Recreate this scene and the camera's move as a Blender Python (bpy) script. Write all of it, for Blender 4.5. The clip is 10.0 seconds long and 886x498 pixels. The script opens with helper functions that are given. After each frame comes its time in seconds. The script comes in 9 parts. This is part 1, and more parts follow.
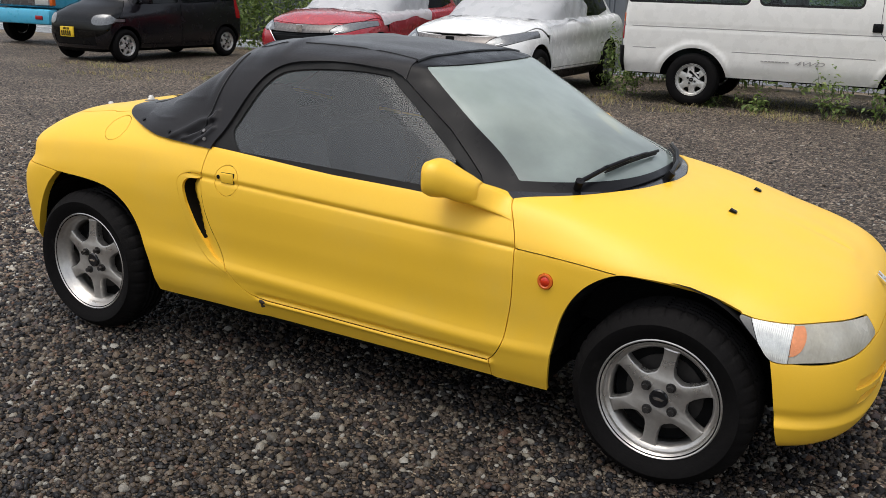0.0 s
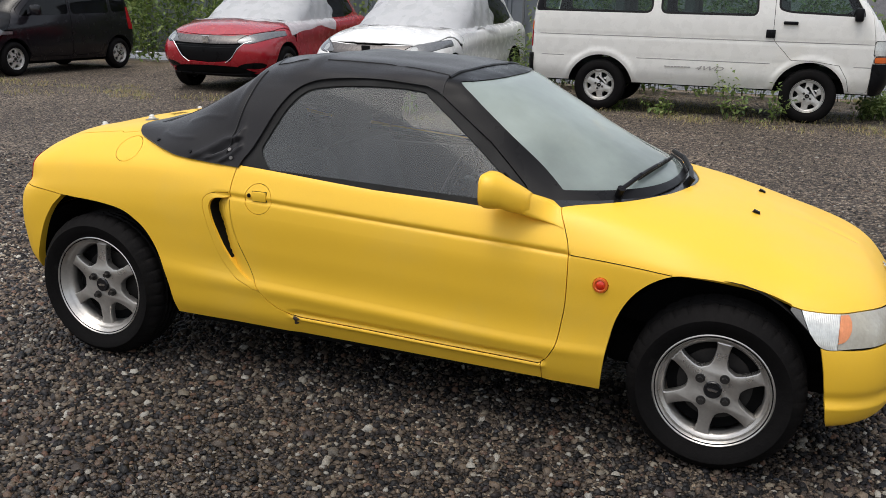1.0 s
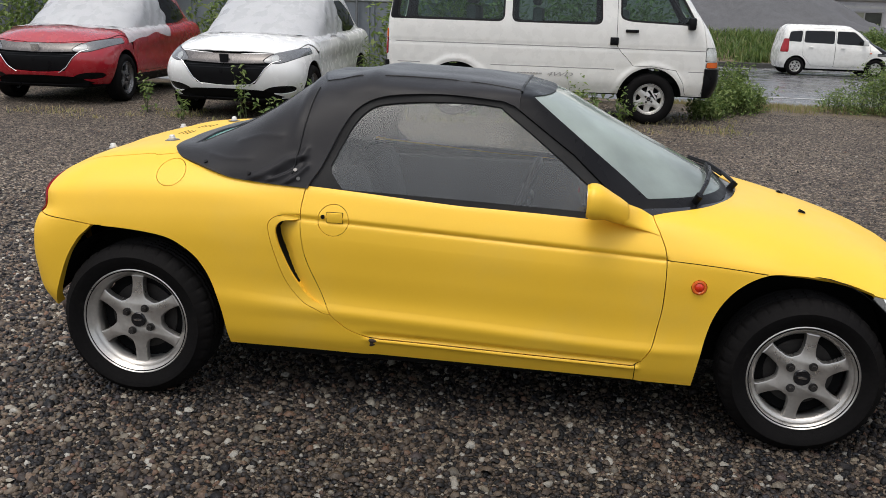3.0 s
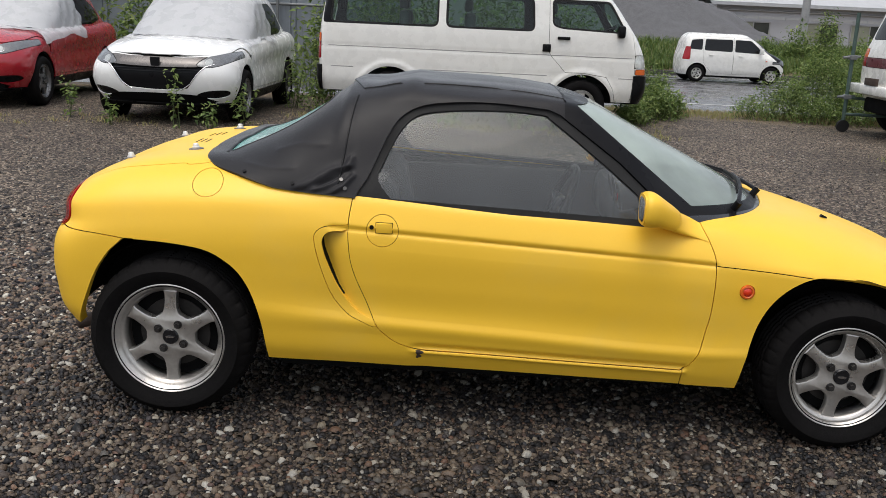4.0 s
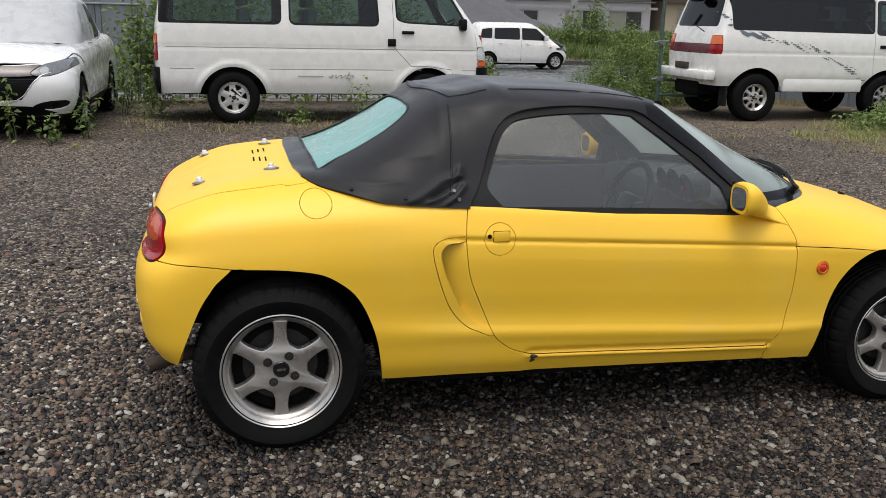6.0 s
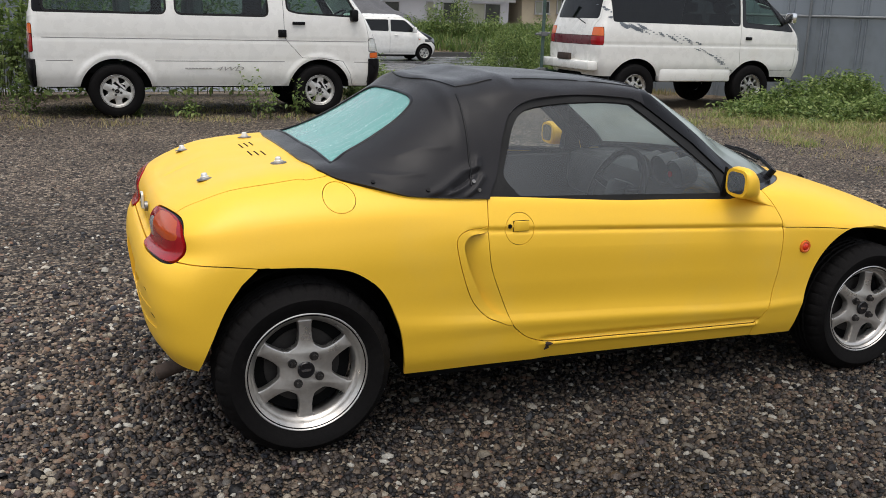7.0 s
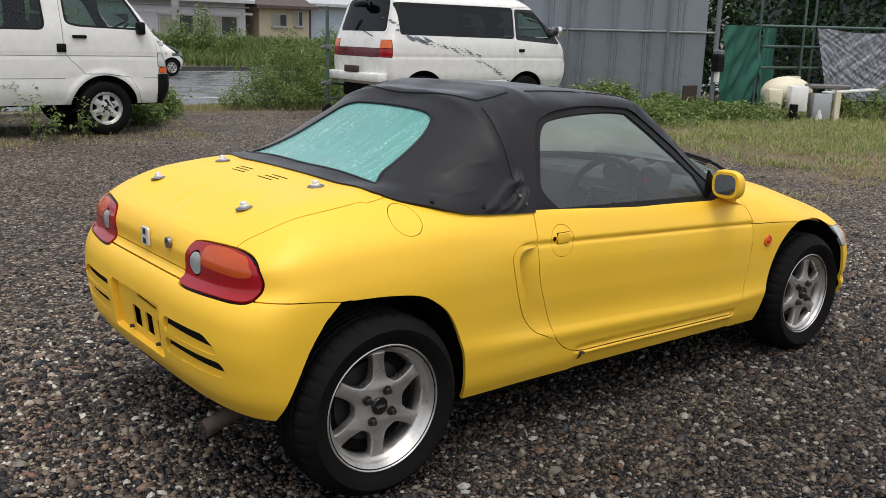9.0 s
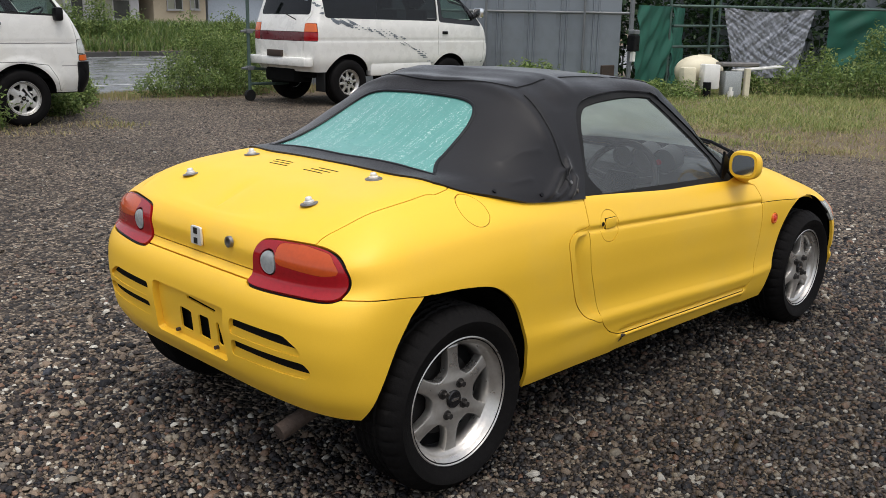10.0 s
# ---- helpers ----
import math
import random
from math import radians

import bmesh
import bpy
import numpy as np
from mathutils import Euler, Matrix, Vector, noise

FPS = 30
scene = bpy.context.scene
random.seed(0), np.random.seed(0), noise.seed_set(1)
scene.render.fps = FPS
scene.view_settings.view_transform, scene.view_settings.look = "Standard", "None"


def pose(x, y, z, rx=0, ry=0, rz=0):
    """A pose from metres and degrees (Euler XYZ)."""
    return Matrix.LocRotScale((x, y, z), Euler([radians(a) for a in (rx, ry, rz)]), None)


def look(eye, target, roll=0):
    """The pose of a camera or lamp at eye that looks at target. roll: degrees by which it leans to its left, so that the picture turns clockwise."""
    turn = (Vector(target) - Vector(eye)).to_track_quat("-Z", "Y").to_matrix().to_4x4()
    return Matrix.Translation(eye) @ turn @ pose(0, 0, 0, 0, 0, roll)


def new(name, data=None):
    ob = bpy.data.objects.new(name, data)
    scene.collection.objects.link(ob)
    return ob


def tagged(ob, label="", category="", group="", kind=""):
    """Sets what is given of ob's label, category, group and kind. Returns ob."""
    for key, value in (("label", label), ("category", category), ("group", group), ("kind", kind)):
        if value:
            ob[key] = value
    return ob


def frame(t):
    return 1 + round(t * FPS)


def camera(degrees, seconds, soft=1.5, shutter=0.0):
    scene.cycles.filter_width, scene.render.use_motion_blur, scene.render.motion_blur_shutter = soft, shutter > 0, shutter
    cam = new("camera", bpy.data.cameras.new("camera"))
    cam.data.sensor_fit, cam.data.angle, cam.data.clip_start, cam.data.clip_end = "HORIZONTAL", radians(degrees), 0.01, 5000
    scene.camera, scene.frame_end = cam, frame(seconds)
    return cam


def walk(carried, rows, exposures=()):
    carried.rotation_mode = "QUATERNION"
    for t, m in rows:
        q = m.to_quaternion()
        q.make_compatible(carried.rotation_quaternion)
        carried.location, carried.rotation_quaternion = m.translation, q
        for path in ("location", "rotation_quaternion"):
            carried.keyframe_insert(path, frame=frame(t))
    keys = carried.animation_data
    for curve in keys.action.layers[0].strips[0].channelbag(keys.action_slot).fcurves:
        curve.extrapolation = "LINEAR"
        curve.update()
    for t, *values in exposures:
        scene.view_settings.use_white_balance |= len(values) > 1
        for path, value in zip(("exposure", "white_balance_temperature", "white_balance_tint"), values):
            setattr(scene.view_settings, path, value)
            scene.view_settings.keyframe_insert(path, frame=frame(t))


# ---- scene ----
cam = camera(51.8, 10.0, soft=0.75)
PATH = [
    (0, (1.729, -3.03, 1.35), (0.804, -1.343, 0.803), 1.8),
    (0.5, (1.496, -3.176, 1.358), (0.683, -1.429, 0.821), 1.7),
    (1, (1.285, -3.327, 1.372), (0.592, -1.526, 0.845), 1.5),
    (1.5, (1.041, -3.34, 1.352), (0.503, -1.489, 0.817), 2.5),
    (2, (0.797, -3.419, 1.358), (0.378, -1.536, 0.829), 2.2),
    (2.5, (0.573, -3.543, 1.381), (0.228, -1.641, 0.866), 1.8),
    (4, (-0.163, -3.595, 1.372), (-0.203, -1.656, 0.885), 2.7),
    (4.5, (-0.425, -3.554, 1.356), (-0.346, -1.614, 0.879), 2.9),
    (5, (-0.676, -3.468, 1.357), (-0.475, -1.539, 0.868), 3.0),
    (5.5, (-0.974, -3.496, 1.385), (-0.669, -1.58, 0.899), 1.8),
    (7, (-1.757, -3.292, 1.364), (-1.028, -1.497, 0.867), 1.6),
    (7.5, (-1.951, -3.152, 1.343), (-1.108, -1.407, 0.847), 1.4),
    (8, (-2.134, -2.987, 1.354), (-1.168, -1.301, 0.877), 2.2),
    (8.5, (-2.4, -2.875, 1.358), (-1.293, -1.273, 0.902), 2.3),
    (9, (-2.569, -2.711, 1.335), (-1.346, -1.196, 0.88), 1.6),
    (9.5, (-2.708, -2.535, 1.339), (-1.42, -1.082, 0.86), 1.7),
    (10, (-2.912, -2.367, 1.343), (-1.534, -1.002, 0.855), 1.1),
]
walk(cam, [(t, look(eye, target, roll)) for t, eye, target, roll in PATH], exposures=[(0.0, 0.57), (10.0, 0.59)])

# ---- daylight under an overcast sky ----
world = bpy.data.worlds.new("overcast_sky")
scene.world = world
world.use_nodes = True
_wn = world.node_tree.nodes
_wl = world.node_tree.links
_sky = _wn.new("ShaderNodeTexSky")
_sky.sky_type = "NISHITA"
_sky.sun_disc = False
_sky.sun_elevation = radians(76)
_sky.sun_rotation = radians(205)
_sky.air_density, _sky.dust_density, _sky.ozone_density = 1.0, 4.0, 0.4
_grey = _wn.new("ShaderNodeHueSaturation")
_grey.inputs["Saturation"].default_value = 0.42
_wl.new(_sky.outputs["Color"], _grey.inputs["Color"])
_wl.new(_grey.outputs["Color"], _wn["Background"].inputs["Color"])
_wn["Background"].inputs["Strength"].default_value = 0.15
sun = new("sun", bpy.data.lights.new("sun", "SUN"))
sun.data.energy, sun.data.angle, sun.data.color = 0.5, radians(50), (1.0, 0.96, 0.90)
sun.matrix_world = look((-3, -6.2, 24), (0, 0, 0))

# ---- materials ----
def mat(name, color, rough=0.5, metal=0.0, var=0.12, scale=8.0, fine=90.0, bump=0.0, bump_scale=60.0, coat=0.0,
        spec=0.5, tint=None, tint_at=(0.5, 0.7), tint_scale=2.5, rough_var=0.1, transmission=0.0, alpha=1.0, ior=1.45, sheen=0.0, rand=0.0):
    """A surface with mottling at two scales, optional stains of another colour and fine relief."""
    m = bpy.data.materials.new(name)
    m.use_nodes = True
    nt = m.node_tree
    b = nt.nodes["Principled BSDF"]
    tc = nt.nodes.new("ShaderNodeTexCoord")
    n1 = nt.nodes.new("ShaderNodeTexNoise"); n1.inputs["Scale"].default_value = scale; n1.inputs["Detail"].default_value = 5
    n2 = nt.nodes.new("ShaderNodeTexNoise"); n2.inputs["Scale"].default_value = fine; n2.inputs["Detail"].default_value = 3
    for n in (n1, n2):
        nt.links.new(tc.outputs["Object"], n.inputs["Vector"])
    add = nt.nodes.new("ShaderNodeMath"); add.operation = "ADD"
    nt.links.new(n1.outputs["Fac"], add.inputs[0]); nt.links.new(n2.outputs["Fac"], add.inputs[1])
    mr = nt.nodes.new("ShaderNodeMapRange")
    mr.inputs["From Min"].default_value, mr.inputs["From Max"].default_value = 0.6, 1.4
    mr.inputs["To Min"].default_value, mr.inputs["To Max"].default_value = 1 - var, 1 + var
    nt.links.new(add.outputs[0], mr.inputs["Value"])
    base = nt.nodes.new("ShaderNodeRGB"); base.outputs[0].default_value = (*color, 1)
    col = base.outputs[0]
    if tint:
        n3 = nt.nodes.new("ShaderNodeTexNoise"); n3.inputs["Scale"].default_value = tint_scale; n3.inputs["Detail"].default_value = 8; n3.inputs["Roughness"].default_value = 0.65
        nt.links.new(tc.outputs["Object"], n3.inputs["Vector"])
        ramp = nt.nodes.new("ShaderNodeMapRange"); ramp.interpolation_type = "SMOOTHSTEP"
        ramp.inputs["From Min"].default_value, ramp.inputs["From Max"].default_value = tint_at
        nt.links.new(n3.outputs["Fac"], ramp.inputs["Value"])
        mx = nt.nodes.new("ShaderNodeMixRGB"); mx.inputs["Color2"].default_value = (*tint, 1)
        nt.links.new(col, mx.inputs["Color1"]); nt.links.new(ramp.outputs["Result"], mx.inputs["Fac"])
        col = mx.outputs["Color"]
    val = mr.outputs["Result"]
    if rand:
        oi = nt.nodes.new("ShaderNodeObjectInfo")
        r2 = nt.nodes.new("ShaderNodeMapRange"); r2.inputs["To Min"].default_value, r2.inputs["To Max"].default_value = 1 - rand, 1 + rand
        nt.links.new(oi.outputs["Random"], r2.inputs["Value"])
        mu = nt.nodes.new("ShaderNodeMath"); mu.operation = "MULTIPLY"
        nt.links.new(val, mu.inputs[0]); nt.links.new(r2.outputs["Result"], mu.inputs[1])
        val = mu.outputs[0]
    sc = nt.nodes.new("ShaderNodeVectorMath"); sc.operation = "SCALE"
    nt.links.new(col, sc.inputs[0]); nt.links.new(val, sc.inputs["Scale"])
    nt.links.new(sc.outputs[0], b.inputs["Base Color"])
    rr = nt.nodes.new("ShaderNodeMapRange")
    rr.inputs["From Min"].default_value, rr.inputs["From Max"].default_value = 0.35, 0.65
    rr.inputs["To Min"].default_value, rr.inputs["To Max"].default_value = max(0.02, rough - rough_var), min(1, rough + rough_var)
    nt.links.new(n1.outputs["Fac"], rr.inputs["Value"]); nt.links.new(rr.outputs["Result"], b.inputs["Roughness"])
    b.inputs["Metallic"].default_value = metal
    b.inputs["Specular IOR Level"].default_value = spec
    b.inputs["Coat Weight"].default_value = coat
    b.inputs["Coat Roughness"].default_value = 0.15
    b.inputs["Transmission Weight"].default_value = transmission
    b.inputs["IOR"].default_value = ior
    b.inputs["Alpha"].default_value = alpha
    b.inputs["Sheen Weight"].default_value, b.inputs["Sheen Roughness"].default_value = sheen, 0.3
    if bump:
        n4 = nt.nodes.new("ShaderNodeTexNoise"); n4.inputs["Scale"].default_value = bump_scale; n4.inputs["Detail"].default_value = 4
        nt.links.new(tc.outputs["Object"], n4.inputs["Vector"])
        bp = nt.nodes.new("ShaderNodeBump"); bp.inputs["Strength"].default_value = bump; bp.inputs["Distance"].default_value = 0.01
        nt.links.new(n4.outputs["Fac"], bp.inputs["Height"]); nt.links.new(bp.outputs["Normal"], b.inputs["Normal"])
    return m


def pane_mat(name, tint, rough=0.05, clear=0.75, haze=0.0, haze_color=(0.6, 0.65, 0.66), thin=None):
    """Thin glass: see-through tint under a reflecting face, with a film of condensation where haze is set; thin: it
    weakens downwards, between two heights, to that share.
    """
    m = bpy.data.materials.new(name)
    m.use_nodes = True
    nt = m.node_tree
    nt.nodes.clear()
    out = nt.nodes.new("ShaderNodeOutputMaterial")
    tr = nt.nodes.new("ShaderNodeBsdfTransparent"); tr.inputs["Color"].default_value = (*[c * clear for c in tint], 1)
    gl = nt.nodes.new("ShaderNodeBsdfGlossy"); gl.inputs["Roughness"].default_value = rough
    lw = nt.nodes.new("ShaderNodeLayerWeight"); lw.inputs["Blend"].default_value = 0.5
    pw = nt.nodes.new("ShaderNodeMath"); pw.operation = "POWER"; pw.inputs[1].default_value = 5.0
    nt.links.new(lw.outputs["Facing"], pw.inputs[0])
    fr = nt.nodes.new("ShaderNodeMath"); fr.operation = "MULTIPLY_ADD"; fr.inputs[1].default_value, fr.inputs[2].default_value = 0.8, 0.04
    nt.links.new(pw.outputs[0], fr.inputs[0])
    mix = nt.nodes.new("ShaderNodeMixShader")
    body = tr.outputs[0]
    if haze:
        df = nt.nodes.new("ShaderNodeBsdfDiffuse"); df.inputs["Color"].default_value = (*haze_color, 1)
        tc = nt.nodes.new("ShaderNodeTexCoord")
        nz = nt.nodes.new("ShaderNodeTexNoise"); nz.inputs["Scale"].default_value = 5; nz.inputs["Detail"].default_value = 6
        vo = nt.nodes.new("ShaderNodeTexVoronoi"); vo.inputs["Scale"].default_value = 160
        nt.links.new(tc.outputs["Object"], nz.inputs["Vector"]); nt.links.new(tc.outputs["Object"], vo.inputs["Vector"])
        mr = nt.nodes.new("ShaderNodeMapRange"); mr.inputs["From Min"].default_value, mr.inputs["From Max"].default_value = 0.35, 0.7
        mr.inputs["To Min"].default_value, mr.inputs["To Max"].default_value = haze * 0.9, min(1.0, haze * 1.12)
        nt.links.new(nz.outputs["Fac"], mr.inputs["Value"])
        dr = nt.nodes.new("ShaderNodeMapRange"); dr.inputs["From Min"].default_value, dr.inputs["From Max"].default_value = 0.1, 0.35
        dr.inputs["To Min"].default_value, dr.inputs["To Max"].default_value = (0.97 if thin else 1.0), 1.0
        nt.links.new(vo.outputs["Distance"], dr.inputs["Value"])
        mu = nt.nodes.new("ShaderNodeMath"); mu.operation = "MULTIPLY"
        nt.links.new(mr.outputs["Result"], mu.inputs[0]); nt.links.new(dr.outputs["Result"], mu.inputs[1])
        amount = mu.outputs[0]
        if thin:
            xyz = nt.nodes.new("ShaderNodeSeparateXYZ"); nt.links.new(tc.outputs["Object"], xyz.inputs[0])
            wob = nt.nodes.new("ShaderNodeMath"); wob.operation = "MULTIPLY_ADD"; wob.inputs[1].default_value = 0.08
            nt.links.new(nz.outputs["Fac"], wob.inputs[0]); nt.links.new(xyz.outputs["Z"], wob.inputs[2])
            ru = nt.nodes.new("ShaderNodeMapRange"); ru.interpolation_type = "SMOOTHSTEP"
            ru.inputs["From Min"].default_value, ru.inputs["From Max"].default_value = thin[0] + 0.04, thin[1] + 0.04
            ru.inputs["To Min"].default_value = thin[2]
            nt.links.new(wob.outputs[0], ru.inputs["Value"])
            m2 = nt.nodes.new("ShaderNodeMath"); m2.operation = "MULTIPLY"
            nt.links.new(amount, m2.inputs[0]); nt.links.new(ru.outputs["Result"], m2.inputs[1])
            amount = m2.outputs[0]
        tl = nt.nodes.new("ShaderNodeBsdfTranslucent"); tl.inputs["Color"].default_value = (*haze_color, 1)
        film = nt.nodes.new("ShaderNodeMixShader"); film.inputs["Fac"].default_value = 0.4 if thin else 0.0
        nt.links.new(df.outputs[0], film.inputs[1]); nt.links.new(tl.outputs[0], film.inputs[2])
        hz = nt.nodes.new("ShaderNodeMixShader")
        nt.links.new(amount, hz.inputs["Fac"]); nt.links.new(tr.outputs[0], hz.inputs[1]); nt.links.new(film.outputs[0], hz.inputs[2])
        body = hz.outputs[0]
    nt.links.new(fr.outputs[0], mix.inputs["Fac"]); nt.links.new(body, mix.inputs[1]); nt.links.new(gl.outputs[0], mix.inputs[2])
    nt.links.new(mix.outputs[0], out.inputs["Surface"])
    return m


YELLOW = mat("faded_yellow_paint", (0.87, 0.522, 0.036), 0.42, var=0.03, scale=3, fine=300, bump=0.015, bump_scale=500, coat=0.06, rough_var=0.06,
             tint=(0.80, 0.52, 0.08), tint_at=(0.5, 0.85), tint_scale=1.3)
BLACK_TRIM = mat("black_trim", (0.007, 0.007, 0.008), 0.34, bump=0.03, bump_scale=700, spec=0.14)
BLACK_GLOSS = mat("black_gloss_plastic", (0.01, 0.01, 0.011), 0.2)
# near-black for undersides, and for sheets that stand in for unlit gaps
DARK_VOID = mat("underbody_and_shade", (0.007, 0.007, 0.007), 0.95, spec=0.1)
FABRIC = mat("black_vinyl_hood", (0.012, 0.0115, 0.013), 0.47, spec=0.24, sheen=0.46, var=0.25, scale=4, fine=250, bump=0.10, bump_scale=420, rough_var=0.10)
RUBBER = mat("black_rubber", (0.01, 0.01, 0.01), 0.7, spec=0.3, var=0.25, bump=0.1, bump_scale=200)
TYRE = mat("tyre_rubber", (0.007, 0.0065, 0.0065), 0.7, spec=0.08, var=0.3, bump=0.15, bump_scale=150, tint=(0.022, 0.020, 0.018), tint_at=(0.58, 0.85), tint_scale=14)
ALLOY = mat("silver_alloy", (0.53, 0.51, 0.48), 0.36, metal=0.85, var=0.12, scale=14, tint=(0.34, 0.31, 0.27), tint_at=(0.55, 0.9), tint_scale=9)
CHROME = mat("chrome", (0.8, 0.8, 0.8), 0.12, metal=1.0, var=0.05)
RUST = mat("rusty_steel", (0.05, 0.034, 0.026), 0.75, var=0.4, scale=20, bump=0.3)
GLASS_SIDE = pane_mat("misted_side_glass", (0.84, 0.88, 0.87), clear=0.95, haze=0.085, haze_color=(0.58, 0.61, 0.62))
# the haze is mist and also paints in the sky's reflection
GLASS_SCREEN = pane_mat("misted_windscreen_glass", (0.85, 0.92, 0.9), haze=0.53, haze_color=(0.86, 1.0, 0.93), thin=(0.79, 0.99, 0.62))
GLASS_GREEN = pane_mat("green_tinted_glass", (0.62, 0.8, 0.72), clear=0.8)
GLASS_DARK = pane_mat("smoked_glass", (0.2, 0.2, 0.21), clear=0.6)


def streaked(name, color, streak):
    """Clouded plastic with runs of rain down it."""
    m = mat(name, color, 0.2, var=0.12, scale=5, fine=120, coat=0.3)
    nt = m.node_tree
    b = nt.nodes["Principled BSDF"]
    old = b.inputs["Base Color"].links[0].from_socket
    tc = nt.nodes.new("ShaderNodeTexCoord")
    mp = nt.nodes.new("ShaderNodeMapping"); mp.inputs["Scale"].default_value = (3, 62, 3)
    mp.inputs["Rotation"].default_value = (0, 0, radians(9))
    nz = nt.nodes.new("ShaderNodeTexNoise"); nz.inputs["Scale"].default_value = 1.6; nz.inputs["Detail"].default_value = 6
    dr = nt.nodes.new("ShaderNodeTexVoronoi"); dr.inputs["Scale"].default_value = 150
    nt.links.new(tc.outputs["Object"], mp.inputs["Vector"]); nt.links.new(mp.outputs[0], nz.inputs["Vector"]); nt.links.new(tc.outputs["Object"], dr.inputs["Vector"])
    a = nt.nodes.new("ShaderNodeMapRange"); a.inputs["From Min"].default_value, a.inputs["From Max"].default_value = 0.46, 0.62
    nt.links.new(nz.outputs["Fac"], a.inputs["Value"])
    d = nt.nodes.new("ShaderNodeMapRange"); d.inputs["From Min"].default_value, d.inputs["From Max"].default_value = 0.48, 0.18
    nt.links.new(dr.outputs["Distance"], d.inputs["Value"])
    mu = nt.nodes.new("ShaderNodeMath"); mu.operation = "MULTIPLY"; nt.links.new(a.outputs[0], mu.inputs[0]); nt.links.new(d.outputs[0], mu.inputs[1])
    mx = nt.nodes.new("ShaderNodeMixRGB"); mx.inputs["Color2"].default_value = (*streak, 1)
    nt.links.new(mu.outputs[0], mx.inputs["Fac"]); nt.links.new(old, mx.inputs["Color1"]); nt.links.new(mx.outputs[0], b.inputs["Base Color"])
    bp = nt.nodes.new("ShaderNodeBump"); bp.inputs["Strength"].default_value = 0.3; bp.inputs["Distance"].default_value = 0.004
    nt.links.new(mu.outputs[0], bp.inputs["Height"]); nt.links.new(bp.outputs[0], b.inputs["Normal"])
    return m


GREEN_SHEET = streaked("clouded_green_plastic_window", (0.10, 0.30, 0.265), (0.46, 0.68, 0.64))
RED_LENS = mat("red_lens", (0.30, 0.005, 0.010), 0.13, coat=0.1, var=0.15, scale=60)
CORE_LENS = mat("red_amber_lens", (0.62, 0.035, 0.008), 0.15, coat=0.3, var=0.1)
AMBER_LENS = mat("amber_lens", (0.66, 0.125, 0.018), 0.15, coat=0.3, var=0.1)
CLEAR_LENS = mat("clear_lens", (0.62, 0.63, 0.6), 0.12, coat=0.6, var=0.25, scale=40, metal=0.35)
HAZY_LENS = mat("hazy_headlamp_lens", (0.36, 0.34, 0.28), 0.2, coat=0.15, var=0.15, scale=11, tint=(0.46, 0.45, 0.40), tint_at=(0.4, 0.8), tint_scale=9)
PALE_AMBER = mat("faded_amber_lens", (0.66, 0.25, 0.11), 0.2, coat=0.1, var=0.15, scale=30)


def ribbed(m, pitch, depth):
    """Adds fine upright ribs to a moulded lens."""
    nt = m.node_tree
    tc = nt.nodes.new("ShaderNodeTexCoord")
    wv = nt.nodes.new("ShaderNodeTexWave"); wv.bands_direction = "X"; wv.inputs["Scale"].default_value = 0.314 / pitch
    nt.links.new(tc.outputs["Object"], wv.inputs["Vector"])
    bp = nt.nodes.new("ShaderNodeBump"); bp.inputs["Strength"].default_value = depth; bp.inputs["Distance"].default_value = 0.004
    nt.links.new(wv.outputs["Fac"], bp.inputs["Height"]); nt.links.new(bp.outputs["Normal"], nt.nodes["Principled BSDF"].inputs["Normal"])
    return m


for _m, _pitch, _depth in ((CLEAR_LENS, 0.005, 0.22), (HAZY_LENS, 0.007, 0.07), (PALE_AMBER, 0.007, 0.1)):
    ribbed(_m, _pitch, _depth)
TAIL_AMBER = mat("dull_amber_tail_lens", (0.46, 0.065, 0.010), 0.16, coat=0.15, var=0.12)
SMOKED_LENS = mat("smoked_lamp_edge", (0.10, 0.10, 0.095), 0.2, coat=0.3, var=0.2, scale=30)
GREY_LENS = mat("grey_reverse_lens", (0.33, 0.35, 0.35), 0.2, coat=0.5, var=0.2, scale=60)
WHITE_PAINT = mat("white_vehicle_paint", (0.74, 0.73, 0.69), 0.28, var=0.04, coat=0.5, tint=(0.68, 0.65, 0.56), tint_at=(0.5, 0.95), tint_scale=0.8)
RED_PAINT = mat("red_vehicle_paint", (0.36, 0.012, 0.022), 0.25, var=0.06, coat=0.8)
BLACK_PAINT = mat("black_vehicle_paint", (0.008, 0.007, 0.009), 0.2, coat=0.25, spec=0.35)

# ---- building tools ----
def mesh_of(name, verts, faces, material, smooth=False):
    me = bpy.data.meshes.new(name)
    me.from_pydata([tuple(v) for v in verts], [], [tuple(f) for f in faces])
    me.materials.append(material)
    if smooth:
        me.polygons.foreach_set("use_smooth", [True] * len(me.polygons))
    return me


def part(name, bm, material, parent=None, label="", smooth=False, angle=None):
    me = bpy.data.meshes.new(name)
    bm.to_mesh(me)
    bm.free()
    me.materials.append(material)
    if smooth or angle:
        me.polygons.foreach_set("use_smooth", [True] * len(me.polygons))
        if angle:
            me.set_sharp_from_angle(angle=radians(angle))
    ob = new(name, me)
    if parent:
        ob.parent = parent
    return tagged(ob, label)


def thing(name, label, category, m=None, group="", kind=""):
    ob = new(name)
    ob.empty_display_size = 0.1
    if m is not None:
        ob.matrix_basis = m
    return tagged(ob, label, category, group, kind)


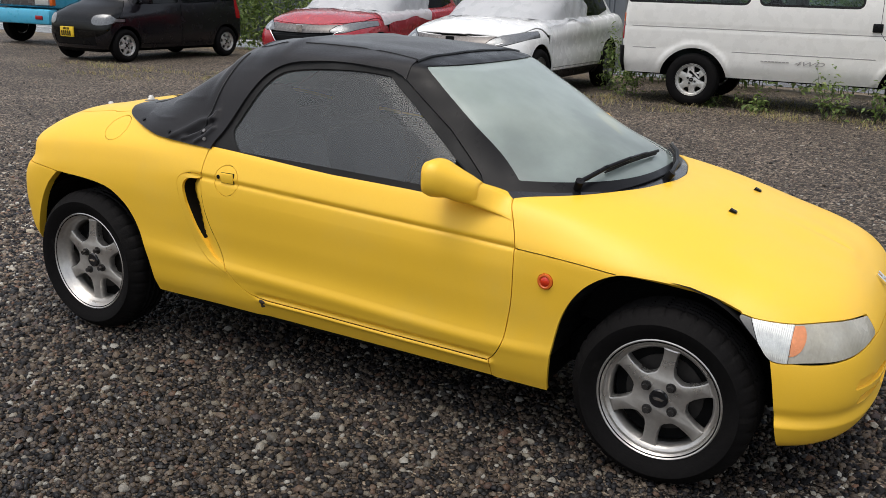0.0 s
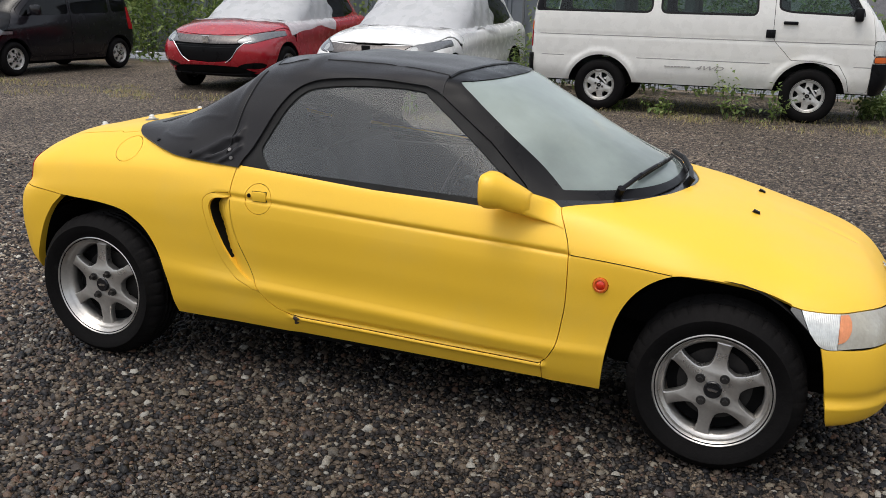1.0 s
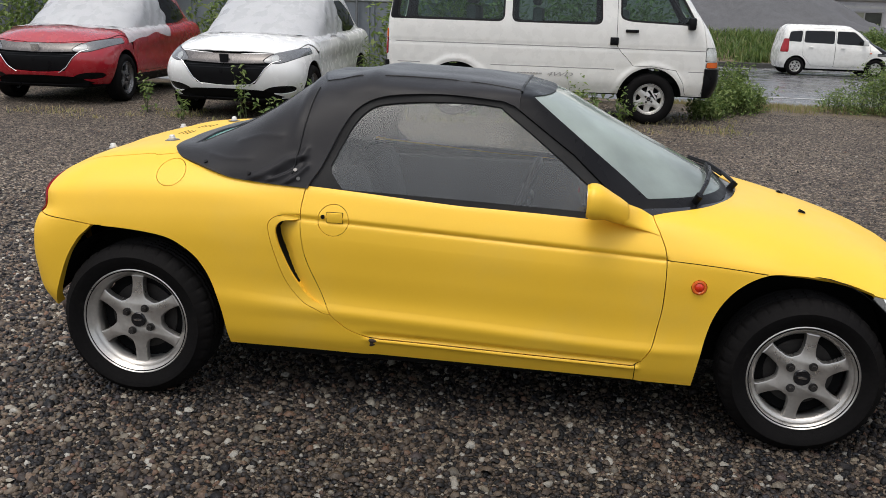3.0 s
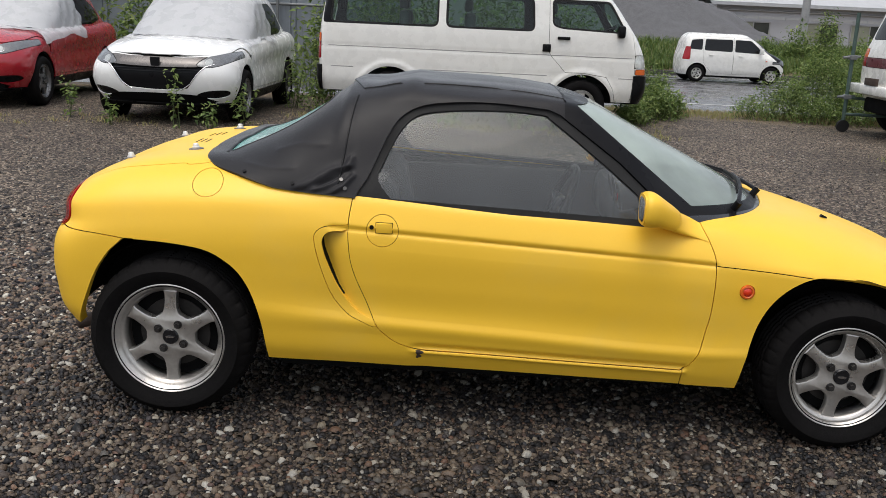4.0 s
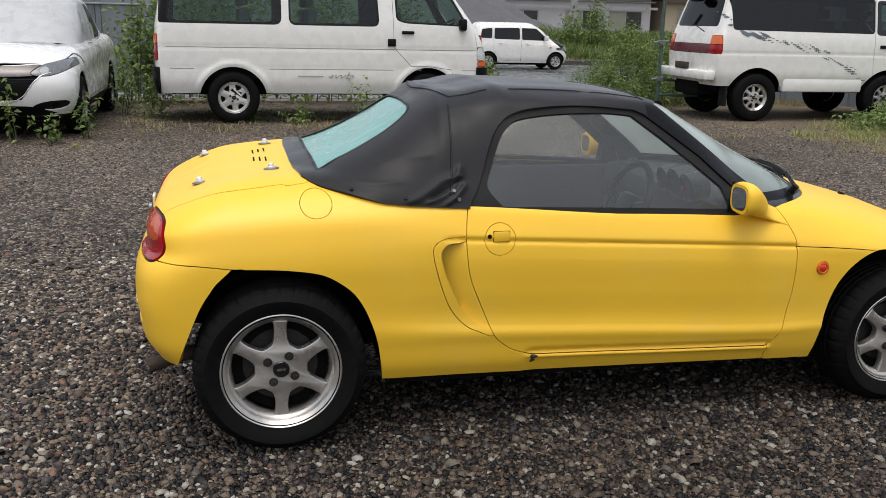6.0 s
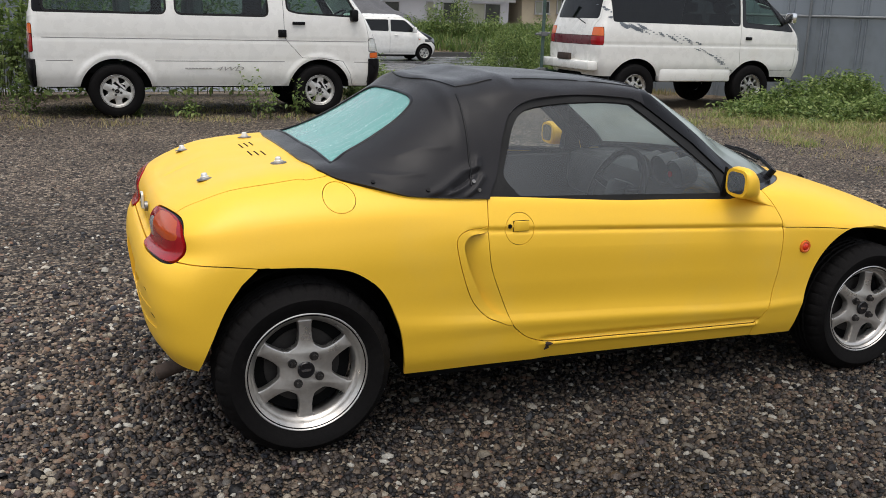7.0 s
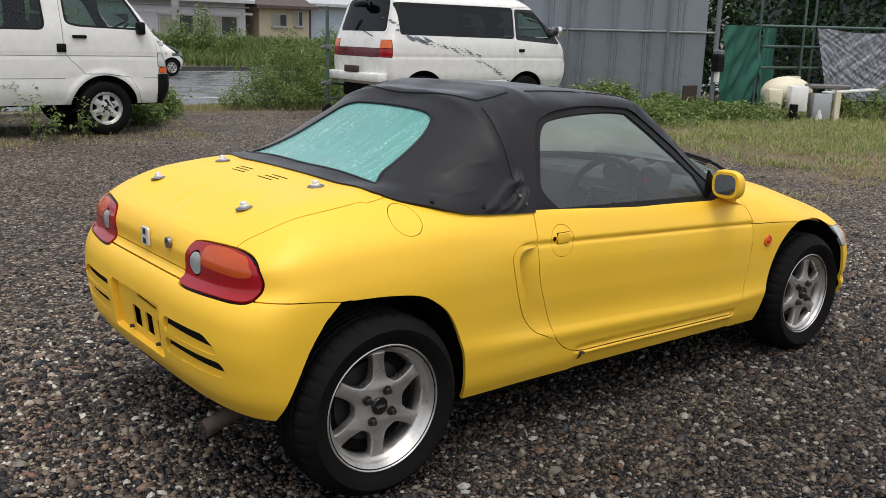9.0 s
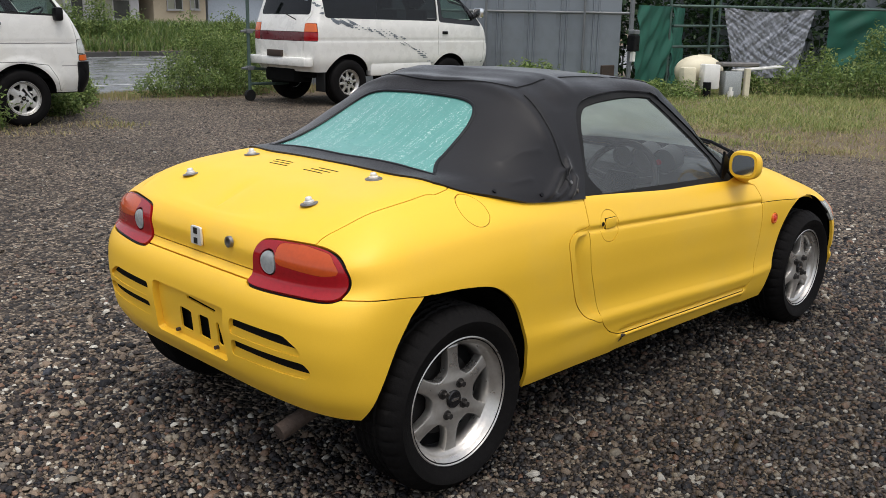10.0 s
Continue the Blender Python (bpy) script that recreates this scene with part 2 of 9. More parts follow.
def box(bm, x0, x1, y0, y1, z0, z1, bevel=0.0, m=None, seg=2):
    r = bmesh.ops.create_cube(bm, size=1.0)
    vs = r["verts"]
    for v in vs:
        v.co = Vector(((x0 + x1) / 2 + v.co.x * (x1 - x0), (y0 + y1) / 2 + v.co.y * (y1 - y0), (z0 + z1) / 2 + v.co.z * (z1 - z0)))
    if bevel:
        es = list({e for v in vs for e in v.link_edges})
        rb = bmesh.ops.bevel(bm, geom=es, offset=bevel, segments=seg, profile=0.5, affect="EDGES")
        vs = list({v for f in rb["faces"] for v in f.verts} | {v for v in vs if v.is_valid})
    if m is not None:
        bmesh.ops.transform(bm, matrix=m, verts=vs)
    return vs


def rod(bm, a, b, r, seg=10, r2=None):
    a, b = Vector(a), Vector(b)
    d = b - a
    m = Matrix.Translation((a + b) / 2) @ d.to_track_quat("Z", "Y").to_matrix().to_4x4()
    return bmesh.ops.create_cone(bm, cap_ends=True, segments=seg, radius1=r, radius2=r if r2 is None else r2, depth=d.length, matrix=m)["verts"]


def lathe(bm, profile, seg=48, axis="y"):
    """Turns a profile of (radius, offset along the axis) round the axis."""
    rings = []
    for k in range(seg):
        a = 2 * math.pi * k / seg
        c, s = math.cos(a), math.sin(a)
        rings.append([bm.verts.new((r * c, o, r * s) if axis == "y" else (r * c, r * s, o)) for r, o in profile])
    for k in range(seg):
        p, q = rings[k], rings[(k + 1) % seg]
        for i in range(len(profile) - 1):
            try:
                bm.faces.new((p[i], p[i + 1], q[i + 1], q[i]))
            except ValueError:
                pass
    bmesh.ops.recalc_face_normals(bm, faces=bm.faces[:])


def prism(bm, pts, y0, y1, bevel=0.0, plane="xz"):
    """Extrudes a closed outline from y0 to y1 (outline in the xz plane) or along the named third axis."""
    def at(p, w):
        return (p[0], w, p[1]) if plane == "xz" else (p[0], p[1], w) if plane == "xy" else (w, p[0], p[1])
    a = [bm.verts.new(at(p, y0)) for p in pts]
    b = [bm.verts.new(at(p, y1)) for p in pts]
    fs = [bm.faces.new(a), bm.faces.new(b[::-1])]
    n = len(pts)
    for i in range(n):
        fs.append(bm.faces.new((a[i], b[i], b[(i + 1) % n], a[(i + 1) % n])))
    bmesh.ops.recalc_face_normals(bm, faces=fs)
    if bevel:
        es = [e for e in bm.edges if (e.verts[0] in a and e.verts[1] in a) or (e.verts[0] in b and e.verts[1] in b)]
        bmesh.ops.bevel(bm, geom=es, offset=bevel, segments=2, profile=0.5, affect="EDGES")


def spline(xs, ys):
    """A smooth curve through the points, flat past its ends."""
    xs, ys = np.asarray(xs, float), np.asarray(ys, float)
    d = np.diff(ys) / np.diff(xs)
    mm = np.zeros_like(ys)
    mm[1:-1] = np.where(d[:-1] * d[1:] > 0, 2 * d[:-1] * d[1:] / (d[:-1] + d[1:] + 1e-12), 0) * 0.5 + 0.25 * (d[:-1] + d[1:])
    mm[0], mm[-1] = d[0], d[-1]

    def at(x):
        x = np.clip(np.asarray(x, float), xs[0], xs[-1])
        i = np.clip(np.searchsorted(xs, x) - 1, 0, len(xs) - 2)
        h = xs[i + 1] - xs[i]
        t = (x - xs[i]) / h
        return ((2 * t**3 - 3 * t**2 + 1) * ys[i] + (t**3 - 2 * t**2 + t) * h * mm[i] + (3 * t**2 - 2 * t**3) * ys[i + 1] + (t**3 - t**2) * h * mm[i + 1])
    return at


def rounded(pts, r, n=5):
    """A closed outline with its corners rounded by about r."""
    out = []
    k = len(pts)
    for i in range(k):
        p0, p, p1 = (np.array(pts[(i + j) % k], float) for j in (-1, 0, 1))
        a, b = p0 - p, p1 - p
        la, lb = np.linalg.norm(a), np.linalg.norm(b)
        q = min(r, 0.45 * la, 0.45 * lb)
        s, e = p + a / la * q, p + b / lb * q
        for t in np.linspace(0, 1, n):
            out.append((1 - t)**2 * s + 2 * t * (1 - t) * p + t * t * e)
    return np.array(out)


def flowing(pts, n=8, closed=True):
    """A smooth outline through the points."""
    p = np.array(pts, float)
    k = len(p)
    out = []
    for i in range(k if closed else k - 1):
        a, b, c, d = (p[(i + j) % k] if closed else p[min(max(i + j, 0), k - 1)] for j in (-1, 0, 1, 2))
        for t in np.arange(n) / n:
            out.append(0.5 * (2 * b + (c - a) * t + (2 * a - 5 * b + 4 * c - d) * t * t + (3 * b - a - 3 * c + d) * t**3))
    if not closed:
        out.append(p[-1])
    return np.array(out)


def inside(poly):
    """The signed distance to a closed outline: negative within it."""
    poly = np.asarray(poly, float)

    def at(p):
        a, b = poly, np.roll(poly, -1, axis=0)
        best = np.full(len(p), 1e9)
        odd = np.zeros(len(p), bool)
        for (ax, ay), (bx, by) in zip(a, b):
            ex, ey = bx - ax, by - ay
            wx, wy = p[:, 0] - ax, p[:, 1] - ay
            t = np.clip((wx * ex + wy * ey) / (ex * ex + ey * ey + 1e-12), 0, 1)
            best = np.minimum(best, (wx - ex * t)**2 + (wy - ey * t)**2)
            cross = (ay > p[:, 1]) != (by > p[:, 1])
            if ay != by:
                odd ^= cross & (p[:, 0] < ex * (p[:, 1] - ay) / (by - ay) + ax)
        return np.where(odd, -1, 1) * np.sqrt(best)
    return at


def side(poly):
    f = inside(poly)
    return lambda p: f(p[:, [0, 2]])


def plan(poly):
    f = inside(poly)
    return lambda p: f(p[:, [0, 1]])


def behind(poly):
    f = inside(poly)
    return lambda p: f(p[:, [1, 2]])


def line_xz(a, b):
    """Distance from a line in side view: negative on its right-hand side going from a to b."""
    ex, ez = b[0] - a[0], b[1] - a[1]
    k = math.hypot(ex, ez)
    return lambda p: ((p[:, 2] - a[1]) * ex - (p[:, 0] - a[0]) * ez) / k


def no(f):
    return lambda p: -f(p)


def either(*fs):
    return lambda p: np.minimum.reduce([f(p) for f in fs])


def both(*fs):
    return lambda p: np.maximum.reduce([f(p) for f in fs])


class Shell:
    """The right half of a vehicle's skin: level lines run from the rear centre round the side to the front centre."""

    def __init__(self, levels, counts=(50, 150, 50), across=8, shape=None):
        rows = [self.line(l, counts) for l in levels]
        P = np.array(rows)
        k = len(rows)
        acr = across if isinstance(across, (list, tuple)) else [across] * (k - 1)
        out = []
        for i in range(k - 1):
            p0, p1, p2, p3 = P[max(i - 1, 0)], P[i], P[i + 1], P[min(i + 2, k - 1)]
            d = np.maximum(np.linalg.norm(p2 - p1, axis=1, keepdims=True), 1e-5)
            da = np.maximum(np.linalg.norm(p1 - p0, axis=1, keepdims=True), 1e-5) if i else d
            db = np.maximum(np.linalg.norm(p3 - p2, axis=1, keepdims=True), 1e-5) if i < k - 2 else d
            m1 = (d * (p1 - p0) / da + da * (p2 - p1) / d) / (d + da) * d if i else p2 - p1
            m2 = (db * (p2 - p1) / d + d * (p3 - p2) / db) / (d + db) * d if i < k - 2 else p2 - p1
            if i == k - 2:
                m2 = (p2 - p1) * np.array([1, 1, 0])
            for t in np.arange(acr[i] + (i == k - 2)) / acr[i]:
                out.append((2 * t**3 - 3 * t**2 + 1) * p1 + (t**3 - 2 * t**2 + t) * m1 + (3 * t**2 - 2 * t**3) * p2 + (t**3 - t**2) * m2)
        G = np.array(out)
        if shape is not None:
            G = shape(G, self.normals(G))
        N = self.normals(G)
        nv, nu = G.shape[:2]
        idx = np.arange(nv * nu).reshape(nv, nu)
        a, b, c, d = idx[:-1, :-1].ravel(), idx[:-1, 1:].ravel(), idx[1:, 1:].ravel(), idx[1:, :-1].ravel()
        self.V, self.N = G.reshape(-1, 3), N.reshape(-1, 3)
        self.T = np.concatenate([np.stack([a, b, c], 1), np.stack([a, c, d], 1)])

    @staticmethod
    def normals(G):
        du = np.gradient(G, axis=1)
        dv = np.gradient(G, axis=0)
        n = np.cross(du, dv)
        l = np.linalg.norm(n, axis=2, keepdims=True)
        n = n / np.maximum(l, 1e-9)
        n[:, 0, 1] = 0
        n[:, -1, 1] = 0
        n[-1, :, 1] = 0
        n /= np.maximum(np.linalg.norm(n, axis=2, keepdims=True), 1e-9)
        return n

    @staticmethod
    def line(l, counts):
        xs = [l["xr"], *l["xs"], l["xf"]]
        keep = [i for i, x in enumerate(xs) if i in (0, len(xs) - 1) or l["xr"] + 0.04 < x < l["xf"] - 0.04]
        zs = [l["zr"], *l["z"], l["zf"]]
        zf = spline([xs[i] for i in keep], [zs[i] for i in keep])
        yf = spline(l["xs"], l["y"])
        th = np.linspace(0, math.pi / 2, 240)
        c, s = np.cos(th), np.sin(th)
        xa, xb = l["xr"] + l["ar"], l["xf"] - l["af"]
        segs = [(xa - l["ar"] * np.abs(c)**(2 / l["nr"]), np.abs(s)**(2 / l["nr"])),
                (np.linspace(xa, xb, 400), np.ones(400)),
                (xb + l["af"] * np.abs(s)**(2 / l["nf"]), np.abs(c)**(2 / l["nf"]))]
        pts = []
        for (x, k), n in zip(segs, counts):
            q = np.stack([x, -yf(x) * k, zf(x)], 1)
            cum = np.concatenate([[0], np.cumsum(np.linalg.norm(np.diff(q, axis=0), axis=1))])
            u = np.linspace(0, cum[-1], n + 1)
            r = np.stack([np.interp(u, cum, q[:, j]) for j in range(3)], 1)
            pts.append(r if not pts else r[1:])
        return np.concatenate(pts)


def trim(V, N, T, d):
    """The part of a surface where d is negative."""
    ins = d < 0
    cnt = ins[T].sum(1)
    keep = [T[cnt == 3]]
    nv, nn, made, extra = [], [], {}, []

    def mid(i, j):
        key = (min(i, j), max(i, j))
        if key not in made:
            t = d[i] / (d[i] - d[j])
            nv.append(V[i] * (1 - t) + V[j] * t)
            nn.append(N[i] * (1 - t) + N[j] * t)
            made[key] = len(V) + len(nv) - 1
        return made[key]
    for tri in T[(cnt == 1) | (cnt == 2)]:
        a, b, c = (int(i) for i in tri)
        if ins[[a, b, c]].sum() == 1:
            while not ins[a]:
                a, b, c = b, c, a
            extra.append((a, mid(a, b), mid(a, c)))
        else:
            while ins[a]:
                a, b, c = b, c, a
            p, q = mid(a, b), mid(a, c)
            extra.append((p, b, c))
            extra.append((p, c, q))
    if extra:
        keep.append(np.array(extra))
    T2 = np.concatenate(keep)
    V2 = np.concatenate([V, np.array(nv)]) if nv else V
    N2 = np.concatenate([N, np.array(nn)]) if nn else N
    used = np.unique(T2)
    re = np.full(len(V2), -1)
    re[used] = np.arange(len(used))
    return V2[used], N2[used] / np.maximum(np.linalg.norm(N2[used], axis=1, keepdims=True), 1e-9), re[T2]


def panel(shell, name, clips, material, parent=None, label="", off=0.0, depth=0.012, halves="both", bulge=None, gap=0.0015):
    """Cuts one panel out of a skin, gives it a turned-in edge and both or one of its sides."""
    V, N, T = shell.V, shell.N, shell.T
    for f in clips:
        V, N, T = trim(V, N, T, f(V) + gap)
        if not len(T):
            return None
    if bulge is not None:
        V = V + N * bulge(V)[:, None]
    V = V + N * off
    E = np.sort(np.concatenate([T[:, [0, 1]], T[:, [1, 2]], T[:, [2, 0]]]), axis=1)
    D = np.concatenate([T[:, [0, 1]], T[:, [1, 2]], T[:, [2, 0]]])
    uniq, inv, n = np.unique(E, axis=0, return_inverse=True, return_counts=True)
    edge = D[n[inv.ravel()] == 1]
    if halves == "both":
        edge = edge[~((np.abs(V[edge[:, 0], 1]) < 2e-3) & (np.abs(V[edge[:, 1], 1]) < 2e-3))]
    if depth:
        a, b = edge[:, 0], edge[:, 1]
        k = len(V)
        m = len(edge)
        out = np.cross(V[b] - V[a], N[a])
        out /= np.maximum(np.linalg.norm(out, axis=1, keepdims=True), 1e-9)
        rim = np.concatenate([V[a], V[b], V[b] - N[b] * depth, V[a] - N[a] * depth])
        rn = np.concatenate([out] * 4)
        q = np.arange(m)
        rt = np.concatenate([np.stack([k + q, k + 3 * m + q, k + 2 * m + q], 1), np.stack([k + q, k + 2 * m + q, k + m + q], 1)])
        V, N, T = np.concatenate([V, rim]), np.concatenate([N, rn]), np.concatenate([T, rt])

    def build(V, N, T):
        me = bpy.data.meshes.new(name)
        me.vertices.add(len(V)); me.vertices.foreach_set("co", V.astype(np.float32).ravel())
        me.loops.add(T.size); me.loops.foreach_set("vertex_index", T.astype(np.int32).ravel())
        me.polygons.add(len(T))
        me.polygons.foreach_set("loop_start", np.arange(0, T.size, 3, dtype=np.int32))
        me.polygons.foreach_set("use_smooth", np.ones(len(T), bool))
        me.update(calc_edges=True)
        me.validate()
        if len(me.vertices) == len(N):
            me.normals_split_custom_set_from_vertices([tuple(x) for x in N])
        me.materials.append(material)
        ob = new(name, me)
        if parent:
            ob.parent = parent
        return tagged(ob, label)
    flip = np.array([1, -1, 1])
    if halves == "both":
        return build(np.concatenate([V, V * flip]), np.concatenate([N, N * flip]), np.concatenate([T, T[:, ::-1] + len(V)]))
    ob = build(V, N, T)
    if halves == "pair":
        build(V * flip, N * flip, T[:, ::-1])
    return ob


def on_shell(shell, view, pts):
    """Drops points given in plan ('top'), side or rear view on to a skin: places and normals."""
    ax = {"top": (0, 1, 2), "side": (0, 2, 1), "rear": (1, 2, 0), "front": (1, 2, 0)}[view]
    ok = {"top": shell.N[:, 2] > 0.35, "side": shell.N[:, 1] < -0.25, "rear": shell.N[:, 0] < -0.2, "front": shell.N[:, 0] > 0.2}[view]
    V, N = shell.V[ok], shell.N[ok]
    P, Q = [], []
    for a, b in pts:
        y_flip = 1
        if view == "top" and b > 0:
            b, y_flip = -b, -1
        if view in ("rear", "front") and a > 0:
            a, y_flip = -a, -1
        d2 = (V[:, ax[0]] - a)**2 + (V[:, ax[1]] - b)**2
        i = np.argsort(d2)[:10]
        w = 1 / (d2[i] + 1e-6)
        A = np.stack([np.ones(10), V[i, ax[0]] - a, V[i, ax[1]] - b], 1) * np.sqrt(w)[:, None]
        c = np.linalg.lstsq(A, V[i, ax[2]] * np.sqrt(w), rcond=None)[0]
        p = np.zeros(3)
        p[ax[0]], p[ax[1]], p[ax[2]] = a, b, c[0]
        n = (N[i] * w[:, None]).sum(0)
        p[1] *= y_flip
        n[1] *= y_flip
        P.append(p)
        Q.append(n / np.linalg.norm(n))
    return np.array(P), np.array(Q)


def cord(name, P, Q, w, h, material, parent, label=""):
    """A rounded piping of width w standing h proud of the skin along the points."""
    bm = bmesh.new()
    D = np.gradient(P, axis=0)
    S = np.cross(D, Q)
    S /= np.maximum(np.linalg.norm(S, axis=1, keepdims=True), 1e-9)
    rows = [[bm.verts.new(P[i] + S[i] * w * 0.5 * c + Q[i] * h * s) for c, s in ((-1, -0.3), (-0.8, 0.6), (0, 1), (0.8, 0.6), (1, -0.3))] for i in range(len(P))]
    for a, b in zip(rows, rows[1:]):
        for k in range(4):
            bm.faces.new((a[k], a[k + 1], b[k + 1], b[k]))
    bmesh.ops.recalc_face_normals(bm, faces=bm.faces[:])
    return part(name, bm, material, parent, label, smooth=True)

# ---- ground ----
def shade_by_car(nt, tc, near, far, low, high):
    """Shade beside the roadster, painted into the gravel's colour: darker near, paler further out."""
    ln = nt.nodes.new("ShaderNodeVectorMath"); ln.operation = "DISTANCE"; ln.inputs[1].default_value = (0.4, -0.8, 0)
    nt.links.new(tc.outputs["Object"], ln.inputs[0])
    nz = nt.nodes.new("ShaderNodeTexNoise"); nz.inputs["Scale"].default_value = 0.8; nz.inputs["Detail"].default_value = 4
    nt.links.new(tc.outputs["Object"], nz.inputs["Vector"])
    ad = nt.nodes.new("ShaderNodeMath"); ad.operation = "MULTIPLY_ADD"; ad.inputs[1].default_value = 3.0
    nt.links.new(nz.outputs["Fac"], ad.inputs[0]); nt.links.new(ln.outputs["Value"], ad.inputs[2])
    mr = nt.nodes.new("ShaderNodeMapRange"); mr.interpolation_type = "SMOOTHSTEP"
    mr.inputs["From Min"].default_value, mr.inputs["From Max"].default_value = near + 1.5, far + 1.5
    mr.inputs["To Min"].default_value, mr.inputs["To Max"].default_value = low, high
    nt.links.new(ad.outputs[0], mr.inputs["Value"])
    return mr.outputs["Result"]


def gravel_mat(name, tone, spread=1.0):
    """Wet stones: each pebble its own tone, from dark slate to tan."""
    m = bpy.data.materials.new(name)
    m.use_nodes = True
    nt = m.node_tree
    b = nt.nodes["Principled BSDF"]
    ge = nt.nodes.new("ShaderNodeNewGeometry")
    ramp = nt.nodes.new("ShaderNodeValToRGB")
    els = ramp.color_ramp.elements
    stops = [(0.0, (0.012, 0.0115, 0.0115)), (0.22, (0.028, 0.026, 0.026)), (0.42, (0.064, 0.053, 0.046)), (0.60, (0.122, 0.096, 0.074)), (0.76, (0.205, 0.163, 0.122)), (0.82, (0.17, 0.10, 0.068)), (0.86, (0.055, 0.058, 0.065)), (0.93, (0.28, 0.24, 0.18)), (0.985, (0.44, 0.42, 0.37))]
    stops = [(p, tuple(max(0.004, 0.09 * k * (1 - spread) + v * spread) for v, k in zip(c, (1.1, 1.0, 0.86)))) for p, c in stops]
    els[0].position, els[0].color = stops[0][0], (*stops[0][1], 1)
    els[1].position, els[1].color = stops[-1][0], (*stops[-1][1], 1)
    for p, c in stops[1:-1]:
        e = els.new(p); e.color = (*c, 1)
    nt.links.new(ge.outputs["Random Per Island"], ramp.inputs["Fac"])
    tc = nt.nodes.new("ShaderNodeTexCoord")
    nz = nt.nodes.new("ShaderNodeTexNoise"); nz.inputs["Scale"].default_value = 160; nz.inputs["Detail"].default_value = 4
    nt.links.new(tc.outputs["Object"], nz.inputs["Vector"])
    mr = nt.nodes.new("ShaderNodeMapRange"); mr.inputs["To Min"].default_value, mr.inputs["To Max"].default_value = 0.6 * tone, 1.4 * tone
    nt.links.new(nz.outputs["Fac"], mr.inputs["Value"])
    sc = nt.nodes.new("ShaderNodeVectorMath"); sc.operation = "SCALE"
    # pebble colour darkened near the roadster in place of its shade
    dry = shade_by_car(nt, tc, 0.8, 2.8, 0.52, 1.2)
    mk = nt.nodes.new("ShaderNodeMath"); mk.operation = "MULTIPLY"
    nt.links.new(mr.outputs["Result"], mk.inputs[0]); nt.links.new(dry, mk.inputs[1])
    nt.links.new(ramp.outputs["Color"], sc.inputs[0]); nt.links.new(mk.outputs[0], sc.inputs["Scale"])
    nt.links.new(sc.outputs[0], b.inputs["Base Color"])
    wet = nt.nodes.new("ShaderNodeTexNoise"); wet.inputs["Scale"].default_value = 0.9; wet.inputs["Detail"].default_value = 3
    nt.links.new(tc.outputs["Object"], wet.inputs["Vector"])
    rr = nt.nodes.new("ShaderNodeMapRange"); rr.inputs["From Min"].default_value, rr.inputs["From Max"].default_value = 0.35, 0.65
    rr.inputs["To Min"].default_value, rr.inputs["To Max"].default_value = 0.42, 0.68
    nt.links.new(wet.outputs["Fac"], rr.inputs["Value"]); nt.links.new(rr.outputs["Result"], b.inputs["Roughness"])
    b.inputs["Specular IOR Level"].default_value = 0.25
    bp = nt.nodes.new("ShaderNodeBump"); bp.inputs["Strength"].default_value = 0.35; bp.inputs["Distance"].default_value = 0.004
    nt.links.new(nz.outputs["Fac"], bp.inputs["Height"]); nt.links.new(bp.outputs["Normal"], b.inputs["Normal"])
    return m


